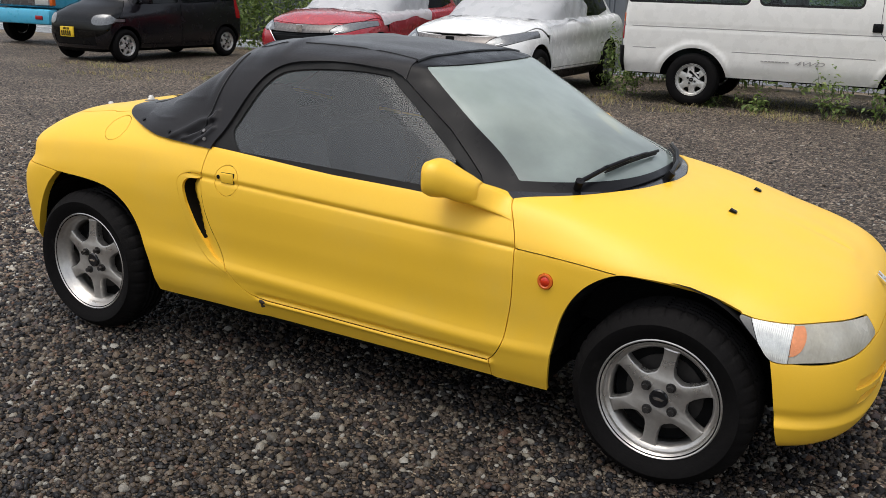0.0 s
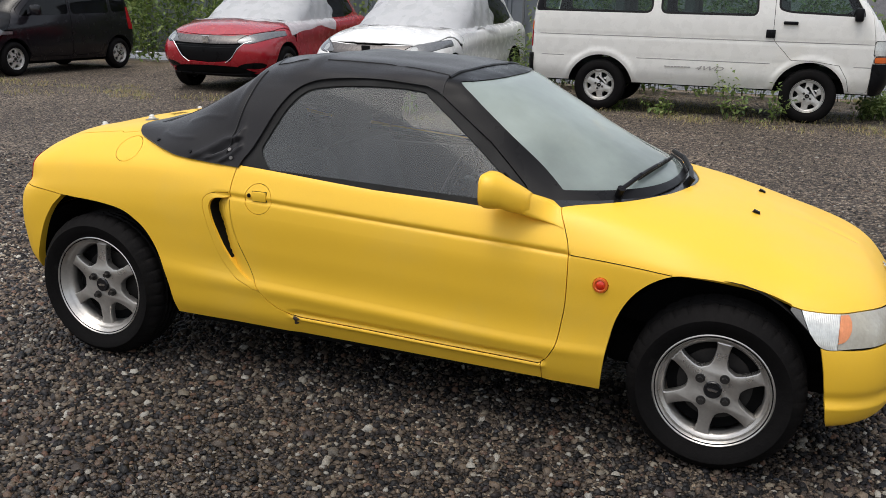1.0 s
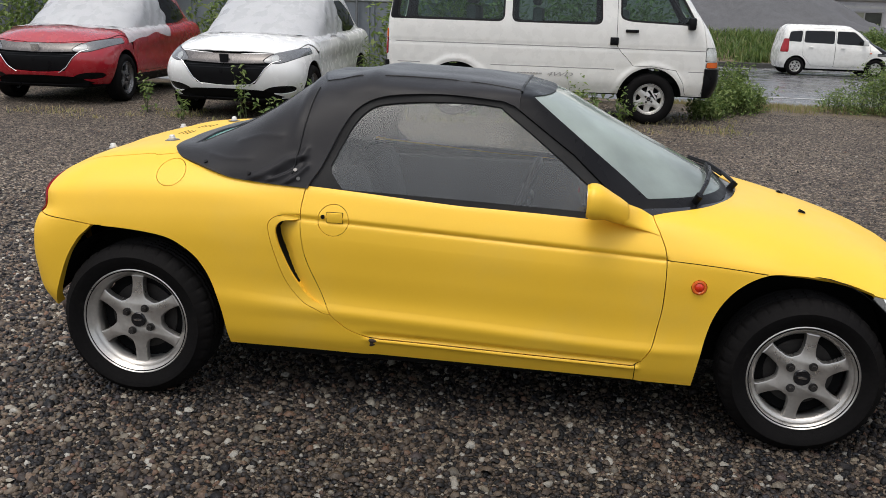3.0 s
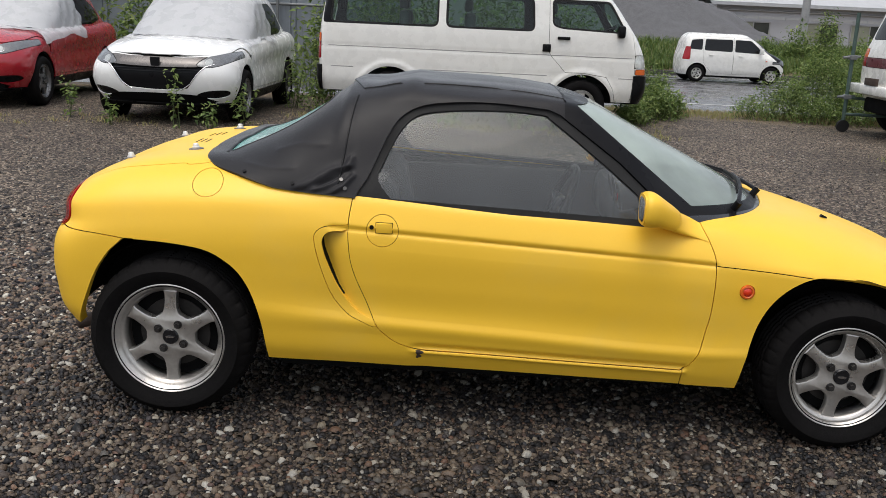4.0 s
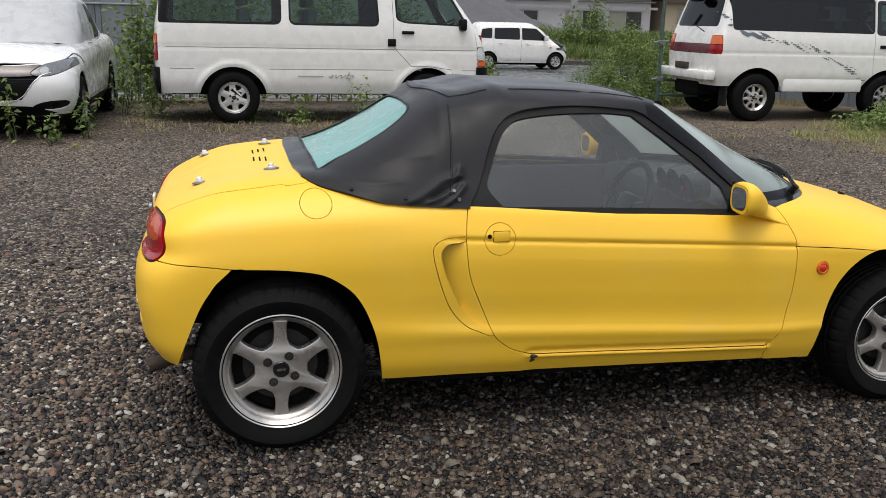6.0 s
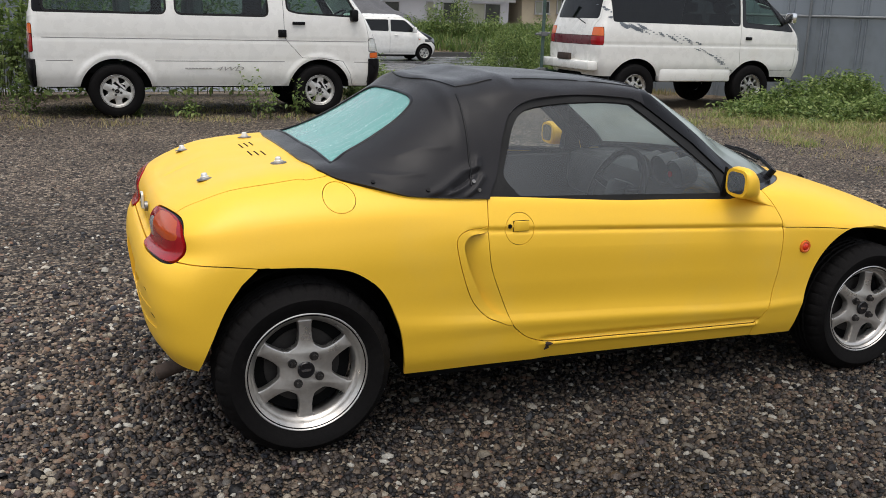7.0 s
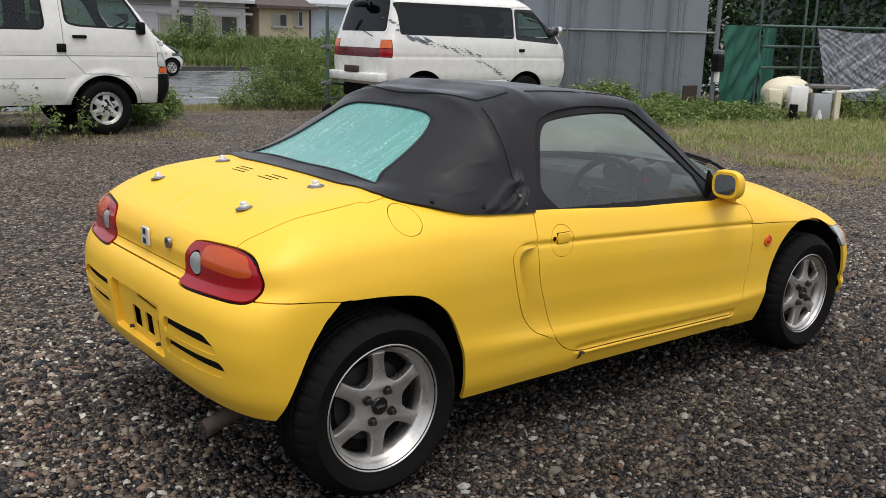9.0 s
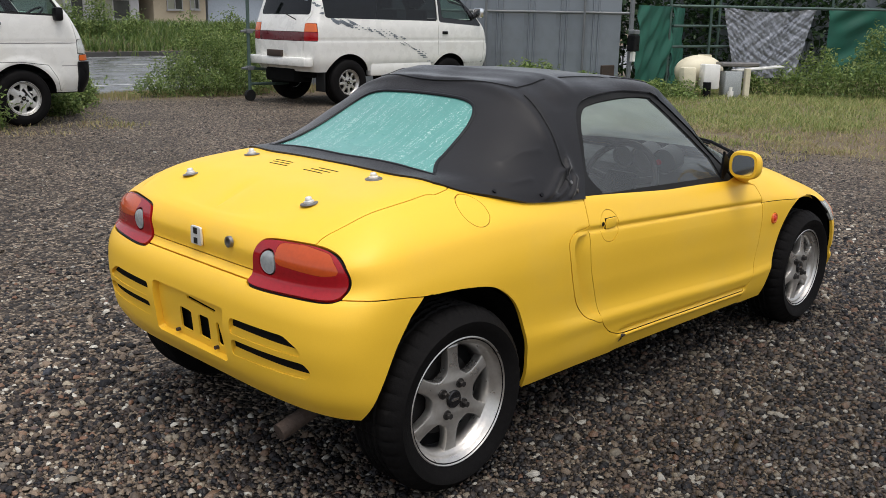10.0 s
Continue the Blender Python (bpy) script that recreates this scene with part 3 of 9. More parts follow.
def ground_mat():
    """The yard's bed: fine stones as cells at two sizes, darker at their edges; mossier further out, with painted shade
    near the roadster.
    """
    m = bpy.data.materials.new("gravel_bed")
    m.use_nodes = True
    nt = m.node_tree
    b = nt.nodes["Principled BSDF"]
    tc = nt.nodes.new("ShaderNodeTexCoord")
    v1 = nt.nodes.new("ShaderNodeTexVoronoi"); v1.inputs["Scale"].default_value = 52
    v2 = nt.nodes.new("ShaderNodeTexVoronoi"); v2.inputs["Scale"].default_value = 140
    warp = nt.nodes.new("ShaderNodeTexNoise"); warp.inputs["Scale"].default_value = 30
    for n in (v2, warp):
        nt.links.new(tc.outputs["Object"], n.inputs["Vector"])
    wm = nt.nodes.new("ShaderNodeVectorMath"); wm.operation = "MULTIPLY_ADD"; wm.inputs[1].default_value = (0.02, 0.02, 0.02)
    nt.links.new(warp.outputs["Color"], wm.inputs[0]); nt.links.new(tc.outputs["Object"], wm.inputs[2])
    nt.links.new(wm.outputs[0], v1.inputs["Vector"])
    ramp = nt.nodes.new("ShaderNodeValToRGB")
    els = ramp.color_ramp.elements
    els[0].position, els[0].color = 0.05, (0.020, 0.018, 0.017, 1)
    els[1].position, els[1].color = 0.97, (0.34, 0.275, 0.205, 1)
    e = els.new(0.55); e.color = (0.090, 0.069, 0.053, 1)
    sep = nt.nodes.new("ShaderNodeSeparateColor")
    nt.links.new(v1.outputs["Color"], sep.inputs["Color"]); nt.links.new(sep.outputs[0], ramp.inputs["Fac"])
    sep2 = nt.nodes.new("ShaderNodeSeparateColor"); nt.links.new(v2.outputs["Color"], sep2.inputs["Color"])
    mr = nt.nodes.new("ShaderNodeMapRange"); mr.inputs["To Min"].default_value, mr.inputs["To Max"].default_value = 0.7, 1.3
    nt.links.new(sep2.outputs[1], mr.inputs["Value"])
    big = nt.nodes.new("ShaderNodeTexNoise"); big.inputs["Scale"].default_value = 0.55; big.inputs["Detail"].default_value = 6; big.inputs["Roughness"].default_value = 0.6
    nt.links.new(tc.outputs["Object"], big.inputs["Vector"])
    bm_ = nt.nodes.new("ShaderNodeMapRange"); bm_.inputs["From Min"].default_value, bm_.inputs["From Max"].default_value = 0.3, 0.7
    bm_.inputs["To Min"].default_value, bm_.inputs["To Max"].default_value = 0.6, 1.4
    nt.links.new(big.outputs["Fac"], bm_.inputs["Value"])
    mu = nt.nodes.new("ShaderNodeMath"); mu.operation = "MULTIPLY"
    nt.links.new(mr.outputs["Result"], mu.inputs[0]); nt.links.new(bm_.outputs["Result"], mu.inputs[1])
    # earth and dead moss where nobody drives
    soil = nt.nodes.new("ShaderNodeTexNoise"); soil.inputs["Scale"].default_value = 1.1; soil.inputs["Detail"].default_value = 8; soil.inputs["Roughness"].default_value = 0.7
    nt.links.new(tc.outputs["Object"], soil.inputs["Vector"])
    xyz = nt.nodes.new("ShaderNodeSeparateXYZ"); nt.links.new(tc.outputs["Object"], xyz.inputs[0])
    far = nt.nodes.new("ShaderNodeMapRange"); far.inputs["From Min"].default_value, far.inputs["From Max"].default_value = 9.5, 13.0
    far.inputs["To Min"].default_value, far.inputs["To Max"].default_value = -0.25, 0.35
    nt.links.new(xyz.outputs["Y"], far.inputs["Value"])
    east = nt.nodes.new("ShaderNodeMapRange"); east.inputs["From Min"].default_value, east.inputs["From Max"].default_value = 4.6, 7.8
    east.inputs["To Min"].default_value, east.inputs["To Max"].default_value = -0.25, 0.35
    nt.links.new(xyz.outputs["X"], east.inputs["Value"])
    mxx = nt.nodes.new("ShaderNodeMath"); mxx.operation = "MAXIMUM"
    nt.links.new(far.outputs["Result"], mxx.inputs[0]); nt.links.new(east.outputs["Result"], mxx.inputs[1])
    ad = nt.nodes.new("ShaderNodeMath"); ad.operation = "ADD"
    nt.links.new(soil.outputs["Fac"], ad.inputs[0]); nt.links.new(mxx.outputs[0], ad.inputs[1])
    th = nt.nodes.new("ShaderNodeMapRange"); th.inputs["From Min"].default_value, th.inputs["From Max"].default_value = 0.48, 0.8
    nt.links.new(ad.outputs[0], th.inputs["Value"])
    mx = nt.nodes.new("ShaderNodeMixRGB"); mx.inputs["Color2"].default_value = (0.17, 0.13, 0.085, 1)
    # each cell darkens towards its edge
    ed = nt.nodes.new("ShaderNodeTexVoronoi"); ed.feature = "DISTANCE_TO_EDGE"; ed.inputs["Scale"].default_value = 52
    nt.links.new(wm.outputs[0], ed.inputs["Vector"])
    gap = nt.nodes.new("ShaderNodeMapRange"); gap.inputs["From Min"].default_value, gap.inputs["From Max"].default_value = 0.02, 0.16
    gap.inputs["To Min"].default_value, gap.inputs["To Max"].default_value = 0.38, 1.1
    # bed colour darkened the same way, as shade close to the roadster
    dry = shade_by_car(nt, tc, 1.4, 3.6, 0.6, 1.05)
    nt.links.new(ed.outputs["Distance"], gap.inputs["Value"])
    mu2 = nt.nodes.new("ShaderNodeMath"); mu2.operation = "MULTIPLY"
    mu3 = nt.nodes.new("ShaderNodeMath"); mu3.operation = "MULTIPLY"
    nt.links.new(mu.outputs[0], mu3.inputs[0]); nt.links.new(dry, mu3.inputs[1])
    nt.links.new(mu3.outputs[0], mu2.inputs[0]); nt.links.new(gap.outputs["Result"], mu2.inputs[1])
    sc = nt.nodes.new("ShaderNodeVectorMath"); sc.operation = "SCALE"
    nt.links.new(ramp.outputs["Color"], sc.inputs[0]); nt.links.new(mu2.outputs[0], sc.inputs["Scale"])
    nt.links.new(sc.outputs[0], mx.inputs["Color1"]); nt.links.new(th.outputs["Result"], mx.inputs["Fac"])
    nt.links.new(mx.outputs["Color"], b.inputs["Base Color"])
    b.inputs["Roughness"].default_value = 0.62
    b.inputs["Specular IOR Level"].default_value = 0.2
    h = nt.nodes.new("ShaderNodeMath"); h.operation = "MULTIPLY_ADD"; h.inputs[1].default_value = -1.0; h.inputs[2].default_value = 1.0
    nt.links.new(v1.outputs["Distance"], h.inputs[0])
    bp = nt.nodes.new("ShaderNodeBump"); bp.inputs["Strength"].default_value = 0.8; bp.inputs["Distance"].default_value = 0.03
    nt.links.new(h.outputs[0], bp.inputs["Height"]); nt.links.new(bp.outputs["Normal"], b.inputs["Normal"])
    return m


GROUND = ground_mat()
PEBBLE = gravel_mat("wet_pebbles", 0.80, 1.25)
FAR_PEBBLE = gravel_mat("far_pebbles", 0.72, 0.8)
PROFILE = [(-400, 0), (11.6, 0), (12.6, -0.03), (14.3, -0.2), (30.4, -0.2), (30.5, -0.06), (32.2, 0.25), (35.5, 0.75), (38, 0.85), (400, 0.85)]
_gv = [(x, y, z) for y, z in PROFILE for x in (-400, 400)]
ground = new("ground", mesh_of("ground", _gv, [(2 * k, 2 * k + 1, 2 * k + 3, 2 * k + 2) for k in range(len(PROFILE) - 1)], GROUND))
tagged(ground, "dark wet gravel yard with brown and grey pebbles", "gravel", kind="structure")


def scatter_stones(name, label, spots, sizes, material, seed):
    """Many low pebbles in one mesh, each a squashed and knocked-about twenty-sided stone."""
    rng = np.random.default_rng(seed)
    g = (1 + 5**0.5) / 2
    ico = np.array([(-1, g, 0), (1, g, 0), (-1, -g, 0), (1, -g, 0), (0, -1, g), (0, 1, g), (0, -1, -g), (0, 1, -g), (g, 0, -1), (g, 0, 1), (-g, 0, -1), (-g, 0, 1)], float) / math.hypot(1, g)
    tri = np.array([(0, 11, 5), (0, 5, 1), (0, 1, 7), (0, 7, 10), (0, 10, 11), (1, 5, 9), (5, 11, 4), (11, 10, 2), (10, 7, 6), (7, 1, 8), (3, 9, 4), (3, 4, 2), (3, 2, 6), (3, 6, 8), (3, 8, 9), (4, 9, 5), (2, 4, 11), (6, 2, 10), (8, 6, 7), (9, 8, 1)])
    n = len(spots)
    q = ico[None] * rng.uniform(0.74, 1.18, (n, 12, 1))
    q = q * np.stack([rng.uniform(0.8, 1.35, n), rng.uniform(0.65, 1.0, n), rng.uniform(0.5, 0.85, n)], 1)[:, None, :]
    a, t = rng.uniform(0, 2 * np.pi, n), rng.normal(0, 0.3, n)
    ct, st = np.cos(t)[:, None], np.sin(t)[:, None]
    q[:, :, 0], q[:, :, 2] = q[:, :, 0] * ct - q[:, :, 2] * st, q[:, :, 0] * st + q[:, :, 2] * ct
    ca, sa = np.cos(a)[:, None], np.sin(a)[:, None]
    x, y = q[:, :, 0] * ca - q[:, :, 1] * sa, q[:, :, 0] * sa + q[:, :, 1] * ca
    q = np.stack([x, y, q[:, :, 2]], 2) * sizes[:, None, None]
    q[:, :, :2] += spots[:, None, :2]
    q[:, :, 2] += (sizes * rng.uniform(-0.05, 0.45, n))[:, None]
    T = (tri[None] + 12 * np.arange(n)[:, None, None]).reshape(-1, 3)
    P = q.reshape(-1, 3)
    nz = np.cross(P[T[:, 1]] - P[T[:, 0]], P[T[:, 2]] - P[T[:, 0]])
    T = T[nz[:, 2] > -0.3 * np.linalg.norm(nz, axis=1)]
    me = bpy.data.meshes.new(name)
    me.vertices.add(n * 12); me.vertices.foreach_set("co", q.astype(np.float32).ravel())
    me.loops.add(T.size); me.loops.foreach_set("vertex_index", T.astype(np.int32).ravel())
    me.polygons.add(len(T)); me.polygons.foreach_set("loop_start", np.arange(0, T.size, 3, dtype=np.int32))
    me.update(calc_edges=True)
    me.materials.append(material)
    return tagged(new(name, me), label, "gravel", kind="stuff")


def yard_spots(seed, count, x0, x1, y0, y1, keep):
    rng = np.random.default_rng(seed)
    p = np.stack([rng.uniform(x0, x1, count), rng.uniform(y0, y1, count)], 1)
    return p[keep(p, rng)]


def near_car(p, rng):
    """Thick along the car's open side and round its tail, thinning away and hidden under it."""
    x, y = p[:, 0], p[:, 1]
    d = np.hypot(np.clip(np.abs(x + 0.3) - 2.0, 0, None), np.clip(np.abs(y + 1.1) - 1.1, 0, None))
    k = np.clip(1.12 - d / 1.9, 0.14, 1)
    k = np.where((np.abs(x) < 1.3) & (y > -0.1) & (y < 1.2), 0.12, k)
    return rng.random(len(p)) < k


def open_yard(p, rng):
    """The wide open gravel away from the car, thinner with distance."""
    x, y = p[:, 0], p[:, 1]
    d = np.hypot(x, y + 0.5)
    k = np.clip(1.25 - d / 9.0, 0.15, 1) * (d > 2.2) * ((np.abs(x) > 2.2) | (y > 1.6))
    return rng.random(len(p)) < k


def packed_spots(seed, step, x0, x1, y0, y1, keep):
    """Stones lying side by side: a grid knocked about."""
    rng = np.random.default_rng(seed)
    X, Y = np.meshgrid(np.arange(x0, x1, step), np.arange(y0, y1, step))
    X = X + (np.arange(X.shape[0]) % 2)[:, None] * step * 0.5
    p = np.stack([X.ravel(), Y.ravel()], 1) + rng.uniform(-0.42, 0.42, (X.size, 2)) * step
    return p[keep(p, rng)]


_rs = np.random.default_rng(5)
_sp = packed_spots(3, 0.0162, -5.2, 4.2, -2.75, 2.6, near_car)
_size = np.clip(_rs.lognormal(math.log(0.0092), 0.32, len(_sp)), 0.005, 0.026)
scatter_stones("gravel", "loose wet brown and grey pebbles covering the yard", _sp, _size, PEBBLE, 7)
_sp = yard_spots(4, 90000, -9.5, 7.0, -1.5, 11.2, open_yard)
_size = np.clip(_rs.lognormal(math.log(0.0095), 0.30, len(_sp)), 0.005, 0.024)
scatter_stones("gravel", "loose wet brown and grey pebbles further across the yard", _sp, _size, FAR_PEBBLE, 8)

# ---- the small yellow roadster ----
ST = [-1.30, -0.90, -0.50, 0.0, 0.65, 1.0, 1.30]


def lv(xr, zr, xf, zf, z, y, ar=0.27, nr=4.2, af=0.42, nf=3.6, xs=ST):
    return dict(xr=xr, zr=zr, xf=xf, zf=zf, z=z, y=y, ar=ar, nr=nr, af=af, nf=nf, xs=xs)


BODY = [
    lv(-1.558, 0.310, 1.575, 0.190, [0.286, 0.218, 0.212, 0.205, 0.196, 0.195, 0.195], [0.665, 0.645, 0.642, 0.642, 0.645, 0.655, 0.672]),
    lv(-1.588, 0.360, 1.64, 0.213, [0.342, 0.262, 0.252, 0.246, 0.240, 0.240, 0.230], [0.678, 0.664, 0.661, 0.661, 0.664, 0.672, 0.682]),
    lv(-1.602, 0.438, 1.67, 0.27, [0.416, 0.33, 0.328, 0.312, 0.290, 0.30, 0.29], [0.686, 0.677, 0.675, 0.675, 0.677, 0.686, 0.691]),
    lv(-1.608, 0.495, 1.68, 0.33, [0.49, 0.40, 0.373, 0.348, 0.319, 0.335, 0.345], [0.69, 0.685, 0.6825, 0.6825, 0.6835, 0.69, 0.694]),
    lv(-1.606, 0.54, 1.675, 0.39, [0.53, 0.445, 0.402, 0.377, 0.348, 0.375, 0.40], [0.692, 0.684, 0.6755, 0.6755, 0.678, 0.69, 0.695]),
    lv(-1.60, 0.585, 1.665, 0.44, [0.58, 0.54, 0.52, 0.505, 0.48, 0.48, 0.45], [0.692, 0.688, 0.682, 0.68, 0.681, 0.692, 0.692]),
    lv(-1.582, 0.625, 1.65, 0.48, [0.625, 0.625, 0.625, 0.605, 0.58, 0.565, 0.51], [0.69, 0.69, 0.687, 0.685, 0.684, 0.694, 0.68]),
    lv(-1.556, 0.65, 1.63, 0.512, [0.68, 0.70, 0.693, 0.665, 0.632, 0.608, 0.55], [0.68, 0.68, 0.682, 0.681, 0.679, 0.69, 0.658]),
    lv(-1.553, 0.715, 1.605, 0.543, [0.742, 0.758, 0.74, 0.715, 0.685, 0.648, 0.592], [0.660, 0.662, 0.665, 0.664, 0.656, 0.66, 0.615]),
    lv(-1.529, 0.762, 1.578, 0.568, [0.798, 0.813, 0.785, 0.758, 0.742, 0.692, 0.626], [0.606, 0.613, 0.642, 0.641, 0.613, 0.60, 0.55], nr=3.6),
    lv(-1.513, 0.775, 1.555, 0.585, [0.838, 0.859, 0.83, 0.79, 0.782, 0.733, 0.660], [0.525, 0.545, 0.59, 0.58, 0.5, 0.47, 0.42], nr=3.2),
    lv(-1.497, 0.783, 1.54, 0.597, [0.857, 0.885, 0.86, 0.81, 0.805, 0.757, 0.682], [0.27, 0.28, 0.35, 0.35, 0.28, 0.24, 0.21], nr=3.0),
    lv(-1.486, 0.788, 1.53, 0.603, [0.861, 0.89, 0.87, 0.82, 0.812, 0.764, 0.688], [0.0] * 7),
]
groove_z = spline([-0.65, 0.0, 0.68, 1.0], [0.699, 0.666, 0.631, 0.612])
sill_z = spline([-0.35, -0.07, 0.218, 0.605, 0.7], [0.280, 0.2745, 0.266, 0.257, 0.254])


def body_shape(G, N):
    """The shadow groove that runs along the door."""
    x, z = G[:, :, 0], G[:, :, 2]
    on = np.clip((x + 0.62) / 0.06, 0, 1) * np.clip((0.69 - x) / 0.02, 0, 1) * (G[:, :, 1] < -0.5)
    d = (z - groove_z(x)) / 0.0075
    depth = 0.0065 * np.exp(-d * d) + 0.004 * np.clip(1 + (z - groove_z(x)) / 0.06, 0, 1) * (z < groove_z(x))
    # the door's foot tucks in above the rounded lip of the sill
    d = z - sill_z(x)
    low = np.clip((x + 0.33) / 0.05, 0, 1) * np.clip((0.625 - x) / 0.02, 0, 1) * (G[:, :, 1] < -0.5)
    lip = 0.0055 * np.exp(-((d + 0.007) / 0.007)**2) - 0.009 * np.exp(-((d - 0.010) / 0.011)**2) - 0.004 * np.clip((-0.012 - d) / 0.02, 0, 1)
    # the lower lip of the front bumper stands out below a crease
    nose = np.clip((x - 1.40) / 0.04, 0, 1)
    chin = 0.009 * np.clip((0.285 - z) / 0.016, 0, 1) - 0.005 * np.exp(-((z - 0.298) / 0.014)**2)
    return G - N * (on * depth - low * lip - nose * chin)[:, :, None]


beat = thing("roadster", "small faded-yellow two-seat roadster with black folding hood, parked on gravel", "car")
skin = Shell(BODY, (64, 190, 60), [7, 16, 9, 8, 8, 8, 12, 14, 8, 8, 8, 8], body_shape)

DOOR = flowing([(-0.524, 0.84), (-0.529, 0.794), (-0.538, 0.721), (-0.537, 0.648), (-0.521, 0.556), (-0.473, 0.443), (-0.436, 0.362), (-0.403, 0.327), (-0.364, 0.301), (-0.307, 0.282)], 6, False)
DOOR = np.concatenate([DOOR, [(x, float(sill_z(x))) for x in np.linspace(-0.27, 0.60, 14)],
                       flowing([(0.622, 0.276), (0.641, 0.305), (0.655, 0.338), (0.666, 0.40), (0.677, 0.486), (0.676, 0.633), (0.655, 0.70), (0.628, 0.755), (0.61, 0.84)], 6, False)])
REAR_ARCH = np.concatenate([flowing([(-1.286, 0.621), (-1.23, 0.619), (-1.128, 0.613), (-1.025, 0.598), (-0.965, 0.572), (-0.904, 0.522), (-0.859, 0.443), (-0.826, 0.335), (-0.802, 0.15)], 6, False),
                            flowing([(-1.49, 0.15), (-1.462, 0.30), (-1.417, 0.424), (-1.38, 0.508), (-1.335, 0.576)], 6, False)])
FRONT_ARCH = np.concatenate([flowing([(0.79, 0.10), (0.797, 0.20), (0.818, 0.361), (0.848, 0.470), (0.905, 0.552), (0.988, 0.602), (1.072, 0.606), (1.166, 0.596), (1.243, 0.582), (1.327, 0.555)], 6, False),
                             flowing([(1.418, 0.45), (1.437, 0.358), (1.475, 0.10)], 6, False)])
door_in, rear_arch, front_arch = side(DOOR), side(REAR_ARCH), side(FRONT_ARCH)
right = lambda p: p[:, 1] + 0.35
tail_end = lambda p: p[:, 0] + 1.0
front_end = lambda p: 1.0 - p[:, 0]
bumper_top = spline([-1.62, -1.56, -1.5, -1.4, -1.28], [0.633, 0.637, 0.642, 0.637, 0.622])
rear_bumper = lambda p: np.maximum(p[:, 2] - bumper_top(p[:, 0]), p[:, 0] + 1.25)
lamp_low = spline([1.40, 1.50, 1.60, 1.66], [0.452, 0.446, 0.450, 0.472])
front_bumper = lambda p: np.maximum(p[:, 2] - lamp_low(p[:, 0]), 1.40 - p[:, 0])
cabin_plan = plan([(-1.045, 0.3), (-1.045, -0.3), *flowing([(-1.038, -0.40), (-1.018, -0.475), (-0.98, -0.525), (-0.915, -0.565), (-0.86, -0.588), (-0.79, -0.602)], 4, False), (-0.7, -0.614), (-0.52, -0.634), (0, -0.640), (0.45, -0.632), *flowing([(0.60, -0.606), (0.645, -0.583), (0.748, -0.520), (0.842, -0.428), (0.922, -0.265), (0.966, -0.09), (0.974, 0.0), (0.974, 0.3)], 6, False)])
cabin = lambda p: np.maximum(cabin_plan(p), 0.6 - p[:, 2])
lid_plan = plan([*flowing([(-1.02, -0.52), (-1.10, -0.535), (-1.123, -0.525), (-1.2, -0.53), (-1.3, -0.528), (-1.40, -0.515), (-1.47, -0.495), (-1.52, -0.49)], 5, False), (-1.7, -0.49), (-1.7, 0.3), (-1.02, 0.3)])
lid = lambda p: np.maximum(lid_plan(p), 0.66 - p[:, 2])
TAIL = flowing([(-0.281, 0.650), (-0.285, 0.70), (-0.298, 0.738), (-0.335, 0.756), (-0.46, 0.762), (-0.540, 0.756), (-0.592, 0.735), (-0.620, 0.695), (-0.618, 0.655), (-0.595, 0.633), (-0.48, 0.628), (-0.302, 0.625)])
AMBER = [(-0.385, 0.748), (-0.47, 0.752), (-0.555, 0.742), (-0.596, 0.705), (-0.55, 0.698), (-0.395, 0.705)]
tail_lamp = both(behind(TAIL), lambda p: p[:, 0] + 1.36)
HEAD = flowing([(1.322, 0.548), (1.37, 0.543), (1.45, 0.538), (1.53, 0.537), (1.60, 0.523), (1.640, 0.498), (1.646, 0.472), (1.60, 0.452), (1.508, 0.450), (1.425, 0.447), (1.38, 0.492)])
head_lamp = both(side(HEAD), lambda p: p[:, 1] + 0.36)
fuel_lid = both(lambda p: (np.hypot(p[:, 0] + 1.019, (p[:, 2] - 0.809) / 0.80) - 0.050) * 0.85, right)
handle_ring = both(lambda p: np.hypot(p[:, 0] + 0.425, p[:, 2] - 0.690) - 0.052, right)
INTAKE = flowing([(-0.50, 0.700), (-0.56, 0.699), (-0.615, 0.695), (-0.645, 0.675), (-0.648, 0.640), (-0.625, 0.553), (-0.587, 0.460), (-0.536, 0.400), (-0.489, 0.376), (-0.437, 0.359), (-0.40, 0.40), (-0.45, 0.55)])
SCOOP = flowing([(-0.50, 0.683), (-0.56, 0.682), (-0.605, 0.676), (-0.623, 0.650), (-0.618, 0.615), (-0.604, 0.572), (-0.566, 0.489), (-0.518, 0.423), (-0.470, 0.392), (-0.44, 0.40), (-0.45, 0.55)])
intake, scoop = both(side(INTAKE), right), both(side(SCOOP), right)
marker_spot = both(lambda p: np.hypot(p[:, 0] - 0.784, p[:, 2] - 0.549) - 0.024, right)
slot_top = both(behind(rounded([(-0.235, 0.522), (-0.47, 0.526), (-0.525, 0.500), (-0.535, 0.482), (-0.235, 0.478)], 0.012)), tail_end)
slot_low = both(behind(rounded([(-0.235, 0.458), (-0.54, 0.462), (-0.56, 0.440), (-0.545, 0.420), (-0.235, 0.412)], 0.012)), tail_end)
plate_well = both(behind(rounded([(0.3, 0.54), (-0.20, 0.54), (-0.20, 0.378), (0.3, 0.378)], 0.012)), tail_end)
seam_z = spline([0.6, 0.674, 0.871, 1.0], [0.632, 0.629, 0.618, 0.606])
above_seam = lambda p: np.maximum(seam_z(p[:, 0]) - p[:, 2], 0.64 - p[:, 0])

